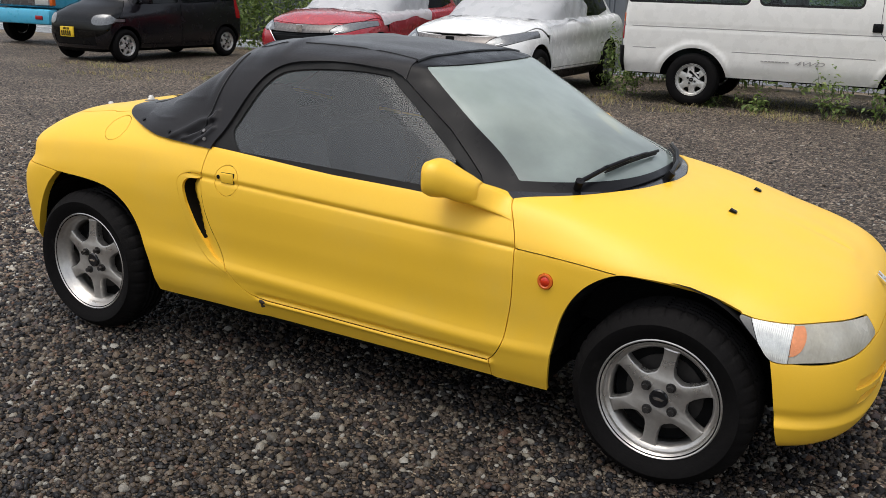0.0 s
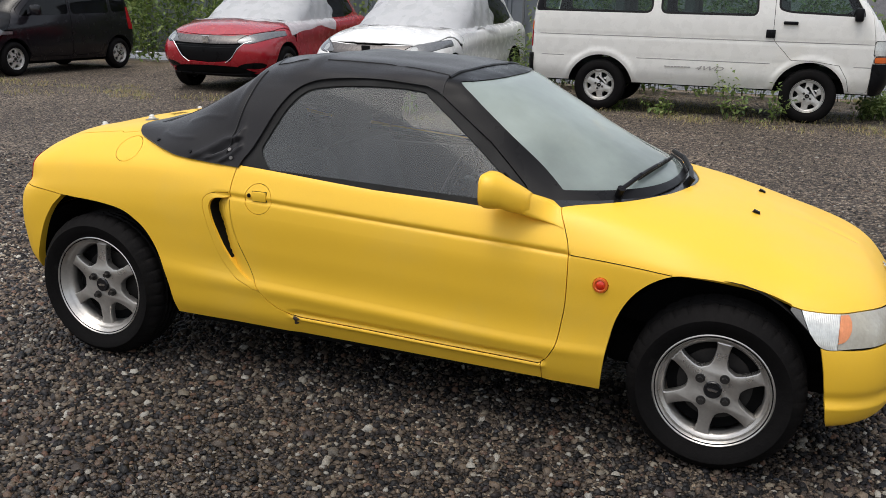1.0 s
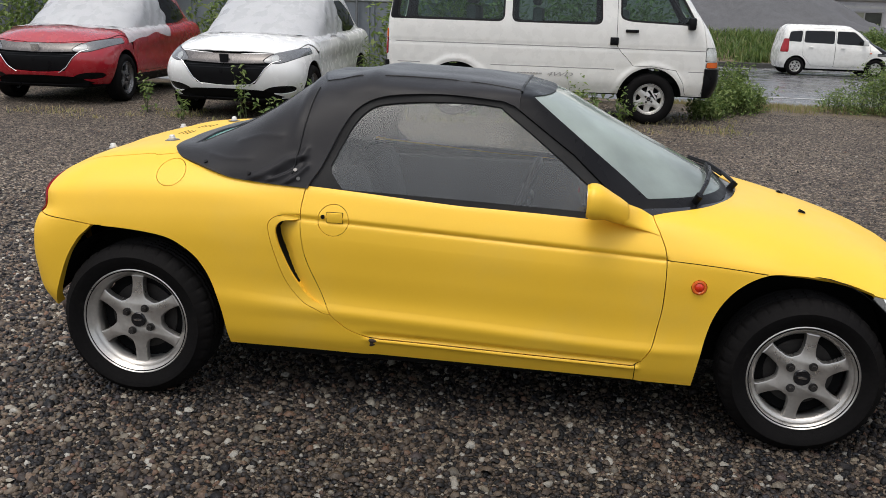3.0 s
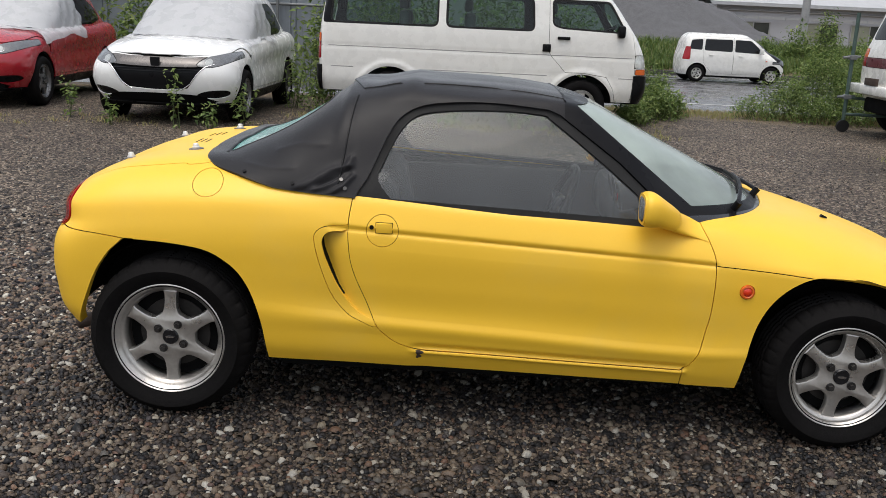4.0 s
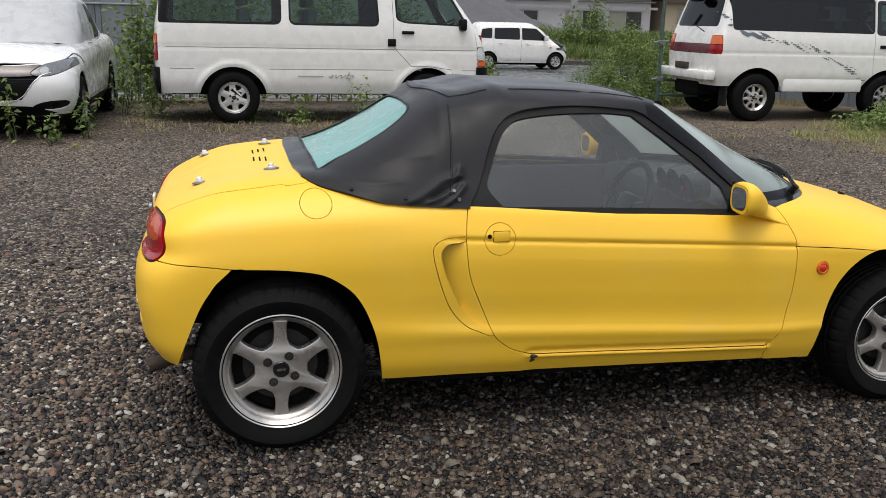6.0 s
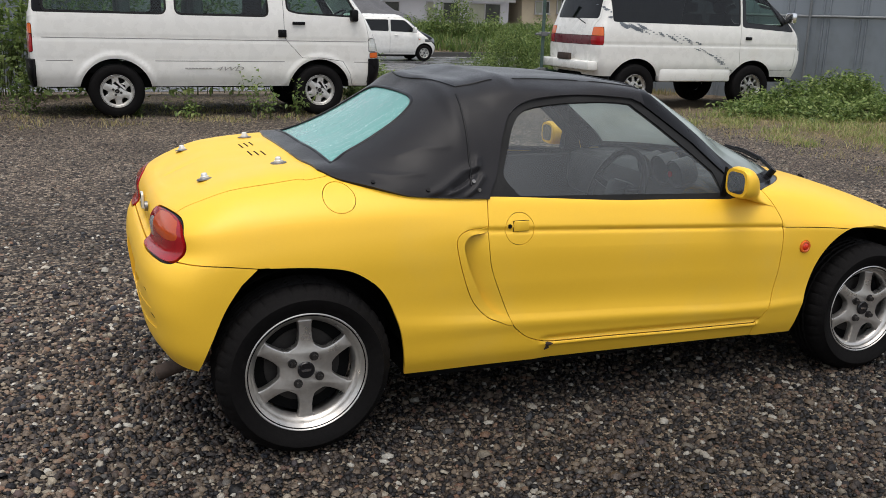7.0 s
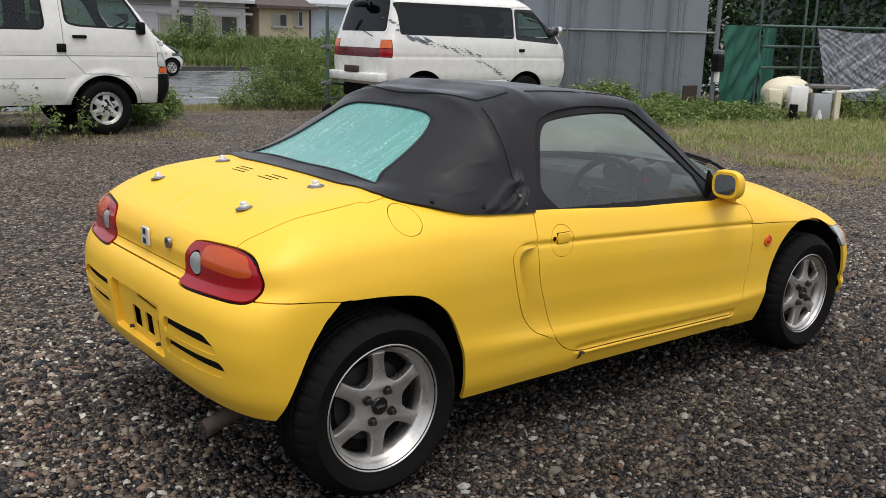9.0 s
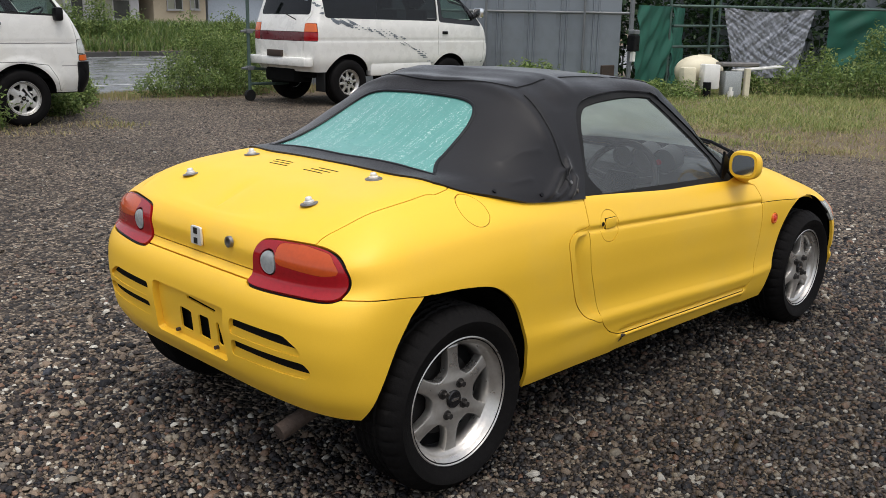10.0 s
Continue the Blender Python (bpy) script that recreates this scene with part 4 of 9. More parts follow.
PG = 0.0015
duct_front = lambda z: np.interp(z, [0.40, 0.46, 0.556, 0.648, 0.72], [-0.455, -0.489, -0.521, -0.537, -0.538])
duct_rear = lambda z: np.interp(z, [0.392, 0.423, 0.489, 0.572, 0.615, 0.65, 0.68], [-0.47, -0.518, -0.566, -0.604, -0.618, -0.623, -0.60])
panel(skin, "door", [door_in, right, no(cabin), no(handle_ring)], YELLOW, beat, halves="pair", gap=PG)
panel(skin, "door_handle_plate", [handle_ring], YELLOW, beat, halves="pair", off=-0.0005, gap=0.0003)
clam = [lambda p: 0.55 - p[:, 0], no(both(door_in, right)), no(cabin), no(both(front_arch, right)), no(front_bumper), no(head_lamp),
        lambda p: np.where(p[:, 0] < 1.0, seam_z(p[:, 0]) - p[:, 2], -1.0), lambda p: np.where(p[:, 0] > 1.2, np.interp(p[:, 0], [1.60, 1.625], [0.50, 0.44]) - p[:, 2], -1.0)]
panel(skin, "front_clamshell", clam, YELLOW, beat, gap=PG)
panel(skin, "front_fender", [lambda p: np.maximum(0.606 - p[:, 0], p[:, 0] - 1.05), right, lambda p: p[:, 2] - seam_z(p[:, 0]), no(door_in), no(front_arch), no(marker_spot)], YELLOW, beat, halves="pair", gap=PG)
f_slots = [both(behind(rounded([(-0.25, 0.36), (-0.52, 0.385), (-0.54, 0.360), (-0.25, 0.335)], 0.008)), lambda p: 1.4 - p[:, 0]), both(behind(rounded([(-0.25, 0.315), (-0.50, 0.338), (-0.52, 0.313), (-0.25, 0.29)], 0.008)), lambda p: 1.4 - p[:, 0]),
           both(behind(rounded([(0.2, 0.37), (-0.22, 0.37), (-0.22, 0.27), (0.2, 0.27)], 0.01)), lambda p: 1.4 - p[:, 0])]
for _f in f_slots:
    panel(skin, "bumper_slot_backing", [_f], YELLOW, beat, off=-0.012, gap=-0.004, depth=0.0, halves="both" if _f is f_slots[2] else "pair")
panel(skin, "front_bumper", [front_bumper, no(both(front_arch, right)), no(head_lamp)] + [no(f) for f in f_slots], YELLOW, beat, gap=PG)
panel(skin, "rear_quarter", [lambda p: p[:, 0] - 0.606, no(both(door_in, right)), no(cabin), no(both(rear_arch, right)), no(rear_bumper), no(lid), no(tail_lamp), no(fuel_lid), no(both(intake, no(door_in))),
                             lambda p: np.where(p[:, 0] < -1.40, 0.63 - p[:, 2], -1.0)], YELLOW, beat, gap=PG)
panel(skin, "fuel_lid", [fuel_lid], YELLOW, beat, halves="right", gap=0.0003)
panel(skin, "intake_surround", [intake, no(scoop), no(door_in)], YELLOW, beat, halves="pair", off=0.0015, gap=0.0008, depth=0.012)
panel(skin, "intake_wall", [intake, no(scoop), no(door_in), lambda p: p[:, 2] - 0.462], YELLOW, beat, halves="pair", off=-0.010, gap=0.0008, depth=0.075)
# near-black wall added for the shade deep in the intake slit
panel(skin, "intake_throat_shade", [intake, no(scoop), no(door_in), lambda p: p[:, 0] - duct_rear(p[:, 2]) + 0.003, lambda p: np.maximum(p[:, 2] - 0.672, 0.46 - p[:, 2])], DARK_VOID, beat, halves="pair", off=-0.012, gap=0.0, depth=0.075)
panel(skin, "intake_duct", [scoop, lambda p: 0.0137 - door_in(p)], YELLOW, beat, halves="pair", gap=-0.013, depth=0.0, bulge=lambda p: -np.interp(p[:, 2], [0.38, 0.43, 0.49, 0.57], [0.004, 0.014, 0.040, 0.066]) * np.clip((duct_front(p[:, 2]) - p[:, 0]) / np.maximum(duct_front(p[:, 2]) - duct_rear(p[:, 2]), 0.02), 0, 1)**1.3)
panel(skin, "intake_floor", [scoop, no(door_in)], YELLOW, beat, halves="pair", gap=-0.02, off=-0.085, depth=0.0)
panel(skin, "boot_lid", [lid, no(tail_lamp), lambda p: p[:, 0] + 0.9, no(cabin)], YELLOW, beat, gap=PG)
panel(skin, "rear_bumper", [rear_bumper, no(both(rear_arch, right)), no(tail_lamp), no(slot_top), no(slot_low), no(plate_well)], YELLOW, beat, gap=PG, depth=0.03)
PLATE_HOLES = [[(0.079, 0.478), (0.011, 0.475), (0.016, 0.402), (0.085, 0.405)], [(-0.027, 0.478), (-0.088, 0.478), (-0.083, 0.400), (-0.022, 0.404)],
               [(-0.127, 0.477), (-0.142, 0.479), (-0.157, 0.402), (-0.124, 0.403)], [(0.036, 0.527), (-0.134, 0.516), (-0.134, 0.504), (0.036, 0.515)]]


class Whole:
    """Both halves of a skin as one surface, for cuts that are not the same left and right."""

    def __init__(self, half):
        flip = np.array([1, -1, 1])
        self.V, self.N = np.concatenate([half.V, half.V * flip]), np.concatenate([half.N, half.N * flip])
        self.T = np.concatenate([half.T, half.T[:, ::-1] + len(half.V)])


tail_part = Whole(skin)
whole_well = both(behind(rounded([(0.20, 0.54), (-0.20, 0.54), (-0.20, 0.378), (0.20, 0.378)], 0.012)), tail_end)
panel(tail_part, "plate_recess", [whole_well] + [no(both(behind(rounded(h, 0.006)), tail_end)) for h in PLATE_HOLES], YELLOW, beat, off=-0.022, gap=-0.001, depth=0.006, halves="right")
# near-black sheet stands in for the shade behind the plate holes
panel(skin, "plate_recess_backing", [plate_well], DARK_VOID, beat, off=-0.045, gap=-0.004, depth=0.0)
for _y in (0.10, -0.12):
    _bm = bmesh.new()
    rod(_bm, (-1.587, _y, 0.396), (-1.572, _y, 0.396), 0.006, 10)
    part("plate_bolt", _bm, RUST, beat)
# near-black sheets stand in for the shade inside the slots
for _slot in (slot_top, slot_low):
    panel(skin, "bumper_slot_backing", [_slot], DARK_VOID, beat, off=-0.034, gap=-0.006, depth=0.0, halves="pair")
for _slot, _z0, _h in ((slot_top, 0.478, 0.034), (slot_low, 0.412, 0.036)):
    panel(skin, "bumper_slot_lip", [_slot, (lambda z, h: lambda p: p[:, 2] - z - np.interp(np.abs(p[:, 1]), [0.272, 0.284, 0.40, 0.56], [0.07, 0.94 * h, 0.86 * h, 0.95 * h]))(_z0, _h)], YELLOW, beat, gap=-0.001, off=-0.001, depth=0.01, halves="pair",
          bulge=(lambda z, h: lambda p: -0.030 * np.clip((p[:, 2] - z) / h, 0, 1)**1.3)(_z0, _h))
panel(skin, "tail_lamp_lens", [tail_lamp, no(both(behind(rounded(AMBER, 0.015)), tail_end)),
                               no(both(lambda p: np.hypot(p[:, 1] + 0.360, p[:, 2] - 0.697) - 0.031, tail_end))], RED_LENS, beat, "red tail lamp lens", halves="pair", gap=0.0045, off=0.002, bulge=lambda p: 0.008 * np.clip(-tail_lamp(p) / 0.04, 0, 1)**0.5)
panel(skin, "tail_lamp_gasket", [tail_lamp], BLACK_TRIM, beat, halves="pair", gap=0.001, off=-0.006)
panel(skin, "turn_signal_lens", [lambda p: tail_lamp(p) + 0.006, behind(rounded(AMBER, 0.015))], TAIL_AMBER, beat, "amber indicator lens", halves="pair", gap=-0.004, off=0.0015, bulge=lambda p: 0.008 * np.clip(-tail_lamp(p) / 0.04, 0, 1)**0.5)
panel(skin, "reversing_lens", [both(lambda p: np.hypot(p[:, 1] + 0.360, p[:, 2] - 0.697) - 0.031, tail_end)], GREY_LENS, beat, "grey round reversing lens", halves="pair", gap=0.001, off=0.010)
amber_spot = lambda p: np.maximum((np.hypot((p[:, 0] - 1.462) / 0.032, (p[:, 2] - 0.503) / 0.040) - 1.0) * 0.03, 1.462 - p[:, 0])
outer_wedge = line_xz((1.348, 0.56), (1.408, 0.44))
panel(skin, "headlamp_lens", [head_lamp, lambda p: 1.462 - p[:, 0]], HAZY_LENS, beat, "scratched yellowed headlamp lens", halves="pair", gap=0.0008)
panel(skin, "indicator_lens", [lambda p: head_lamp(p) + 0.004, amber_spot], PALE_AMBER, beat, "faded amber indicator lens", halves="pair", gap=0.0, off=0.0018)
panel(skin, "side_reflector", [head_lamp, lambda p: p[:, 0] - 1.462, no(outer_wedge)], CLEAR_LENS, beat, "ribbed clear side reflector", halves="pair", gap=0.0008)
panel(skin, "lamp_wedge", [head_lamp, outer_wedge], SMOKED_LENS, beat, "grey outer wedge of the lamp glass", halves="pair", gap=0.0012)
panel(skin, "headlamp_gasket", [head_lamp], BLACK_TRIM, beat, halves="pair", gap=0.001, off=-0.006)
_k = np.argmin(((skin.V[:, [0, 2]] - np.array([0.784, 0.549]))**2).sum(1) + 9.0 * (skin.V[:, 1] > -0.5))
for _s in (-1, 1):
    _m = pose(0.784, -_s * float(skin.V[_k, 1]), 0.549) @ Matrix.Scale(_s, 4, Vector((0, 1, 0)))
    _bm = bmesh.new()
    lathe(_bm, [(0.012, 0.003), (0.0155, 0.0035), (0.0175, 0.006), (0.0225, 0.005), (0.0245, -0.004)], 40)
    _bm.transform(_m)
    bmesh.ops.recalc_face_normals(_bm, faces=_bm.faces[:])
    part("side_marker", _bm, AMBER_LENS, beat, "amber side marker", smooth=True, angle=50)
    _bm = bmesh.new()
    lathe(_bm, [(0.0005, 0.0085), (0.006, 0.008), (0.011, 0.0062), (0.0152, 0.0028)], 40)
    _bm.transform(_m)
    bmesh.ops.recalc_face_normals(_bm, faces=_bm.faces[:])
    part("marker_core", _bm, CORE_LENS, beat, "red centre of the side marker", smooth=True)
cowl_hole = plan([(0.50, 0.3), (0.50, -0.565), (0.60, -0.53), (0.70, -0.43), (0.80, -0.28), (0.86, 0.0), (0.86, 0.3)])
panel(skin, "cowl_panel", [cabin, lambda p: 0.55 - p[:, 0], no(cowl_hole)], BLACK_GLOSS, beat, "black scuttle panel", gap=0.001, off=-0.002)
# near-black inset copy of the skin, added as shade behind shut lines, arches and slots
panel(skin, "shade_liner", [no(cabin), no(both(rear_arch, right)), no(both(front_arch, right)), no(scoop), no(plate_well)], DARK_VOID, beat, off=-0.014, gap=0.003, depth=0.0)

# ---- its folding hood, windows and cabin ----
GX = [-0.90, -0.55, -0.20, 0.10, 0.40, 0.62]
TOP = [
    lv(-1.102, 0.878, 0.93, 0.782, [0.800, 0.755, 0.745, 0.728, 0.712, 0.735], [0.633, 0.650, 0.650, 0.648, 0.640, 0.616], 0.34, 3.9, 0.52, 2.5, GX),
    lv(-1.000, 0.900, 0.895, 0.806, [0.858, 0.80, 0.778, 0.760, 0.742, 0.760], [0.610, 0.638, 0.638, 0.636, 0.624, 0.596], 0.34, 3.8, 0.50, 2.5, GX),
    lv(-0.895, 0.938, 0.73, 0.893, [0.91, 0.885, 0.880, 0.872, 0.865, 0.87], [0.545, 0.586, 0.590, 0.585, 0.545, 0.46], 0.32, 3.5, 0.40, 2.6, GX),
    lv(-0.788, 0.996, 0.56, 0.975, [0.99, 0.985, 0.985, 0.98, 0.972, 0.975], [0.47, 0.526, 0.532, 0.525, 0.47, 0.40], 0.29, 3.5, 0.30, 2.7, GX),
    lv(-0.698, 1.052, 0.40, 1.055, [1.05, 1.058, 1.068, 1.066, 1.055, 1.055], [0.40, 0.465, 0.478, 0.47, 0.40, 0.3], 0.25, 3.3, 0.20, 2.8, GX),
    lv(-0.648, 1.088, 0.325, 1.093, [1.088, 1.098, 1.112, 1.110, 1.093, 1.093], [0.36, 0.425, 0.445, 0.438, 0.36, 0.3], 0.23, 3.0, 0.15, 2.8, GX),
    lv(-0.608, 1.118, 0.275, 1.111, [1.116, 1.132, 1.150, 1.132, 1.111, 1.111], [0.2, 0.345, 0.36, 0.355, 0.30, 0.3], 0.2, 2.5, 0.12, 2.6, GX),
    lv(-0.595, 1.132, 0.258, 1.118, [1.132, 1.145, 1.166, 1.141, 1.118, 1.118], [0.1, 0.17, 0.18, 0.18, 0.16, 0.16], 0.18, 2.4, 0.1, 2.4, GX),
    lv(-0.58, 1.137, 0.250, 1.120, [1.137, 1.149, 1.171, 1.145, 1.120, 1.120], [0.0] * 6, 0.18, 2.4, 0.1, 2.4, GX),
]


def top_shape(G, N):
    """Slack and creases of the cloth over its bows."""
    x, y, z = G[:, :, 0], G[:, :, 1], G[:, :, 2]
    cloth = np.clip((0.12 - x) / 0.1, 0, 1)
    # slack folds gathered above the hem behind the door
    w = np.zeros_like(x)
    for amp, wide, line in ((0.013, 0.011, ((-0.72, 0.806), (-0.655, 0.838), (-0.60, 0.872), (-0.545, 0.882))), (0.011, 0.009, ((-0.66, 0.806), (-0.60, 0.828), (-0.565, 0.858), (-0.545, 0.905))),
                            (0.012, 0.008, ((-0.60, 0.800), (-0.565, 0.822), (-0.535, 0.852))), (-0.012, 0.010, ((-0.645, 0.822), (-0.59, 0.846), (-0.55, 0.872))), (0.004, 0.007, ((-0.90, 0.868), (-0.82, 0.862), (-0.74, 0.868))),
                            (0.004, 0.008, ((-0.80, 0.915), (-0.72, 0.94), (-0.64, 0.945))), (0.002, 0.012, ((-0.535, 0.90), (-0.55, 0.99), (-0.535, 1.06)))):
        best = np.full(x.shape, 9.0)
        for (ax, az), (bx, bz) in zip(line, line[1:]):
            ex, ez = bx - ax, bz - az
            t = np.clip(((x - ax) * ex + (z - az) * ez) / (ex * ex + ez * ez), 0, 1)
            best = np.minimum(best, np.hypot(x - ax - ex * t, z - az - ez * t))
        w += 0.8 * amp * np.exp(-(best / wide)**1.4) * (y < -0.35)
    bow = np.exp(-((x + 0.36) / 0.03)**2) * np.clip((z - 1.09) / 0.05, 0, 1) * 0.005 + np.exp(-((x + 0.58 + 0.05 * (1.1 - z)) / 0.02)**2) * np.clip((z - 0.9) / 0.1, 0, 1) * 0.006
    sag = -0.006 * np.exp(-((x + 0.15) / 0.12)**2) * np.clip((z - 1.1) / 0.03, 0, 1) - 0.008 * np.exp(-((x + 0.48) / 0.05)**2) * np.clip((z - 1.05) / 0.04, 0, 1)
    wave = 0.0016 * np.sin(17 * x + 11 * z) * np.sin(13 * y - 7 * x)
    hem = np.interp(x, [-1.05, -0.9, -0.55, 0.0], [0.875, 0.81, 0.778, 0.75])
    ease = np.clip((z - hem) / 0.022, 0, 1)
    G = G + N * (cloth * ease * (w + bow + sag + wave))[:, :, None]
    # behind the doors the cloth is stretched over the body's edge and never sinks into it
    near = (skin.V[:, 0] < -0.45) & (skin.V[:, 0] > -1.2) & (skin.V[:, 2] > 0.72)
    B, M = skin.V[near], skin.N[near]
    out = G.copy()
    for i, j in zip(*np.nonzero((x < -0.5) & (x > -1.12) & (z < 0.93) & (z > 0.74))):
        q = G[i, j]
        k = np.argmin(((B - q)**2).sum(1))
        d = float((q - B[k]) @ M[k])
        if d < 0.010:
            lift = 0.003 if d < -0.004 else 0.003 + (d + 0.004)**2 / 0.028
            out[i, j] = q + M[k] * (lift - d)
    return out


hood = Shell(TOP, (70, 210, 60), [10, 20, 14, 12, 8, 8, 8, 8], top_shape)
glazing = Shell(TOP, (60, 150, 60), [4, 12, 12, 12, 8, 8, 8, 8])
WINDOW = np.concatenate([flowing([(-0.405, 0.791), (-0.452, 0.85), (-0.440, 0.895), (-0.418, 0.945), (-0.390, 1.002), (-0.350, 1.046), (-0.296, 1.067), (-0.166, 1.080), (-0.013, 1.083), (0.095, 1.075), (0.112, 1.068)], 5, False),
                         [(0.214, 0.995), (0.324, 0.912), (0.425, 0.832), (0.445, 0.757)], flowing([(0.40, 0.761), (-0.0, 0.778), (-0.37, 0.790)], 3, False)])
FRAME = np.concatenate([flowing([(-0.53, 0.70), (-0.522, 0.791), (-0.488, 0.85), (-0.462, 0.91), (-0.430, 0.985), (-0.388, 1.046), (-0.318, 1.084), (-0.205, 1.100), (-0.05, 1.102), (0.11, 1.090)], 6, False),
                        [(0.150, 1.075), (0.36, 0.928), (0.50, 0.805), (0.57, 0.70)]])
window_in = both(side(WINDOW), lambda p: p[:, 1] + 0.25)
frame_in = both(side(FRAME), lambda p: p[:, 1] + 0.25)
PANE = flowing([(-0.426, 0.882), (-0.376, 0.908), (-0.359, 0.932), (-0.346, 0.957), (-0.324, 1.007), (-0.296, 1.046), (-0.262, 1.069), (-0.200, 1.083), (-0.10, 1.088), (0.0, 1.089)], 4, False)
PANE = np.concatenate([PANE, PANE[-2::-1] * np.array([-1, 1])])
pane_foot = lambda y: -1.004 + 0.006 * (y / 0.43)**2
rear_pane = both(behind(np.concatenate([PANE, [(0.44, 0.80), (-0.44, 0.80)]])), lambda p: p[:, 0] + 0.60, lambda p: pane_foot(p[:, 1]) - p[:, 0])
screen_line = line_xz((0.608, 0.80), (0.214, 1.105))
screen = lambda p: np.maximum.reduce([screen_line(p), p[:, 2] - 1.108, 0.797 - p[:, 2]])
cloth_front = lambda p: p[:, 0] - 0.165
hem_plan = plan([(-1.078, 0.3), (-1.078, -0.2), (-1.072, -0.35), *flowing([(-1.055, -0.485), (-1.012, -0.545), (-0.932, -0.589), (-0.873, -0.611), (-0.80, -0.622)], 5, False), (-0.7, -0.66), (0.5, -0.7), (0.5, 0.3)])
hem_line = spline([-0.90, -0.80, -0.707, -0.614, -0.541, -0.45], [0.826, 0.808, 0.799, 0.793, 0.789, 0.784])
hem_mix = lambda x: np.clip((x + 0.90) / 0.10, 0, 1)
hem = lambda p: np.where(p[:, 2] < 0.95, (1 - hem_mix(p[:, 0])) * hem_plan(p) + hem_mix(p[:, 0]) * (hem_line(p[:, 0]) - p[:, 2]), -1.0)
panel(hood, "fabric_hood", [cloth_front, no(frame_in), no(rear_pane), hem], FABRIC, beat, "creased black vinyl hood", off=0.003, depth=0.01, gap=0.0)
panel(glazing, "window_seal", [frame_in, no(window_in), lambda p: p[:, 2] - 1.2], RUBBER, beat, "black window rubber", halves="pair", off=-0.006, gap=0.0)
panel(glazing, "side_window", [window_in], GLASS_SIDE, beat, "misted side window", halves="pair", off=-0.012, gap=-0.004, depth=0.0).visible_shadow = False
panel(hood, "rear_window", [rear_pane], GREEN_SHEET, beat, "rain-streaked green plastic rear window", off=-0.001, gap=-0.002, depth=0.0)
panel(hood, "windscreen_frame", [no(cloth_front), no(frame_in), no(screen)], BLACK_TRIM, beat, "black windscreen frame", off=0.0, gap=0.001, depth=0.015)
panel(hood, "windscreen", [screen], GLASS_SCREEN, beat, "misted windscreen with rain drops", off=-0.004, gap=-0.003, depth=0.0).visible_shadow = False


def wheel(name, x, y, r, rim, dish, parent, turn=0.0, flip=False, spokes=6, width=0.165, alloy=None, fat=1.0, seg=72):
    """A six-spoke alloy wheel with its tyre, nuts and cap; the face looks along -y."""
    hub = new(name)
    hub.parent = parent
    hub.matrix_basis = pose(x, y, r, 0, turn, 180 if flip else 0)
    w = width
    alloy = alloy or ALLOY
    bm = bmesh.new()
    prof = [(rim - 0.012, 0.0), (rim + 0.006, -0.004), (rim + 0.020, -0.016), (rim + 0.045, -0.021), (r - 0.035, -0.015), (r - 0.018, -0.004), (r - 0.007, 0.014), (r - 0.0005, 0.030)]
    for k in range(5):
        o = 0.032 + k * (w - 0.064) / 4
        if k:
            prof += [(r - 0.007, o - 0.006), (r - 0.007, o - 0.002), (r, o)]
    prof += [(r - 0.007, w - 0.014), (rim + 0.04, w), (rim - 0.012, w - 0.02)]
    lathe(bm, prof, seg)
    if seg > 100:
        # grooves cut across the shoulder between the tread blocks
        for v in bm.verts:
            rr = math.hypot(v.co.x, v.co.z)
            k = round(math.atan2(v.co.z, v.co.x) / (2 * math.pi) * seg) % 6
            if rr > r - 0.02 and k == 0:
                f_in = (rr - 0.004) / rr
                v.co.x, v.co.z = v.co.x * f_in, v.co.z * f_in
    part("tyre", bm, TYRE, hub, "black road tyre", smooth=True, angle=40)
    bm = bmesh.new()
    lathe(bm, [(rim * 0.80, dish + 0.03), (rim * 0.815, dish + 0.006), (rim * 0.85, dish * 0.8 + 0.003), (rim * 0.885, dish * 0.55 + 0.004), (rim * 0.89, dish * 0.5), (rim - 0.017, 0.012), (rim - 0.011, 0.002), (rim - 0.005, -0.004), (rim, -0.001), (rim, 0.008), (rim - 0.004, 0.03), (rim - 0.012, 0.06), (rim - 0.02, 0.15)], seg)
    part("rim", bm, alloy, hub, smooth=True, angle=50)
    bm = bmesh.new()
    pts = []
    R = rim * 0.83
    for k in range(spokes):
        a = math.pi / 2 + k * 2 * math.pi / spokes
        d, n = Vector((math.cos(a), math.sin(a))), Vector((-math.sin(a), math.cos(a)))
        for rr, h in ((R * 0.485, -0.0415), (R * 0.53, -0.0345), (R * 0.62, -0.029), (R * 0.76, -0.0265), (R * 0.90, -0.0275), (R * 0.96, -0.031), (R, -0.039), (R, 0.039), (R * 0.96, 0.031), (R * 0.90, 0.0275), (R * 0.76, 0.0265), (R * 0.62, 0.029), (R * 0.53, 0.0345), (R * 0.485, 0.0415)):
            q = d * rr + n * h * fat * (rim / 0.185)
            pts.append((q.x, q.y))
    prism(bm, pts, dish - 0.006, dish + 0.026, 0.005)
    for v in bm.verts:
        rr = math.hypot(v.co.x, v.co.z)
        v.co.y += 0.010 * max(0, (rr - 0.07) / 0.11)
    part("spokes", bm, alloy, hub, smooth=True, angle=28)
    bm = bmesh.new()
    lathe(bm, [(0.0, dish - 0.012), (0.024, dish - 0.012), (0.027, dish - 0.009), (0.027, dish), (0.027, dish + 0.002)], 32)
    part("centre_cap", bm, BLACK_GLOSS, hub, "black centre cap", smooth=True, angle=30)
    bm = bmesh.new()
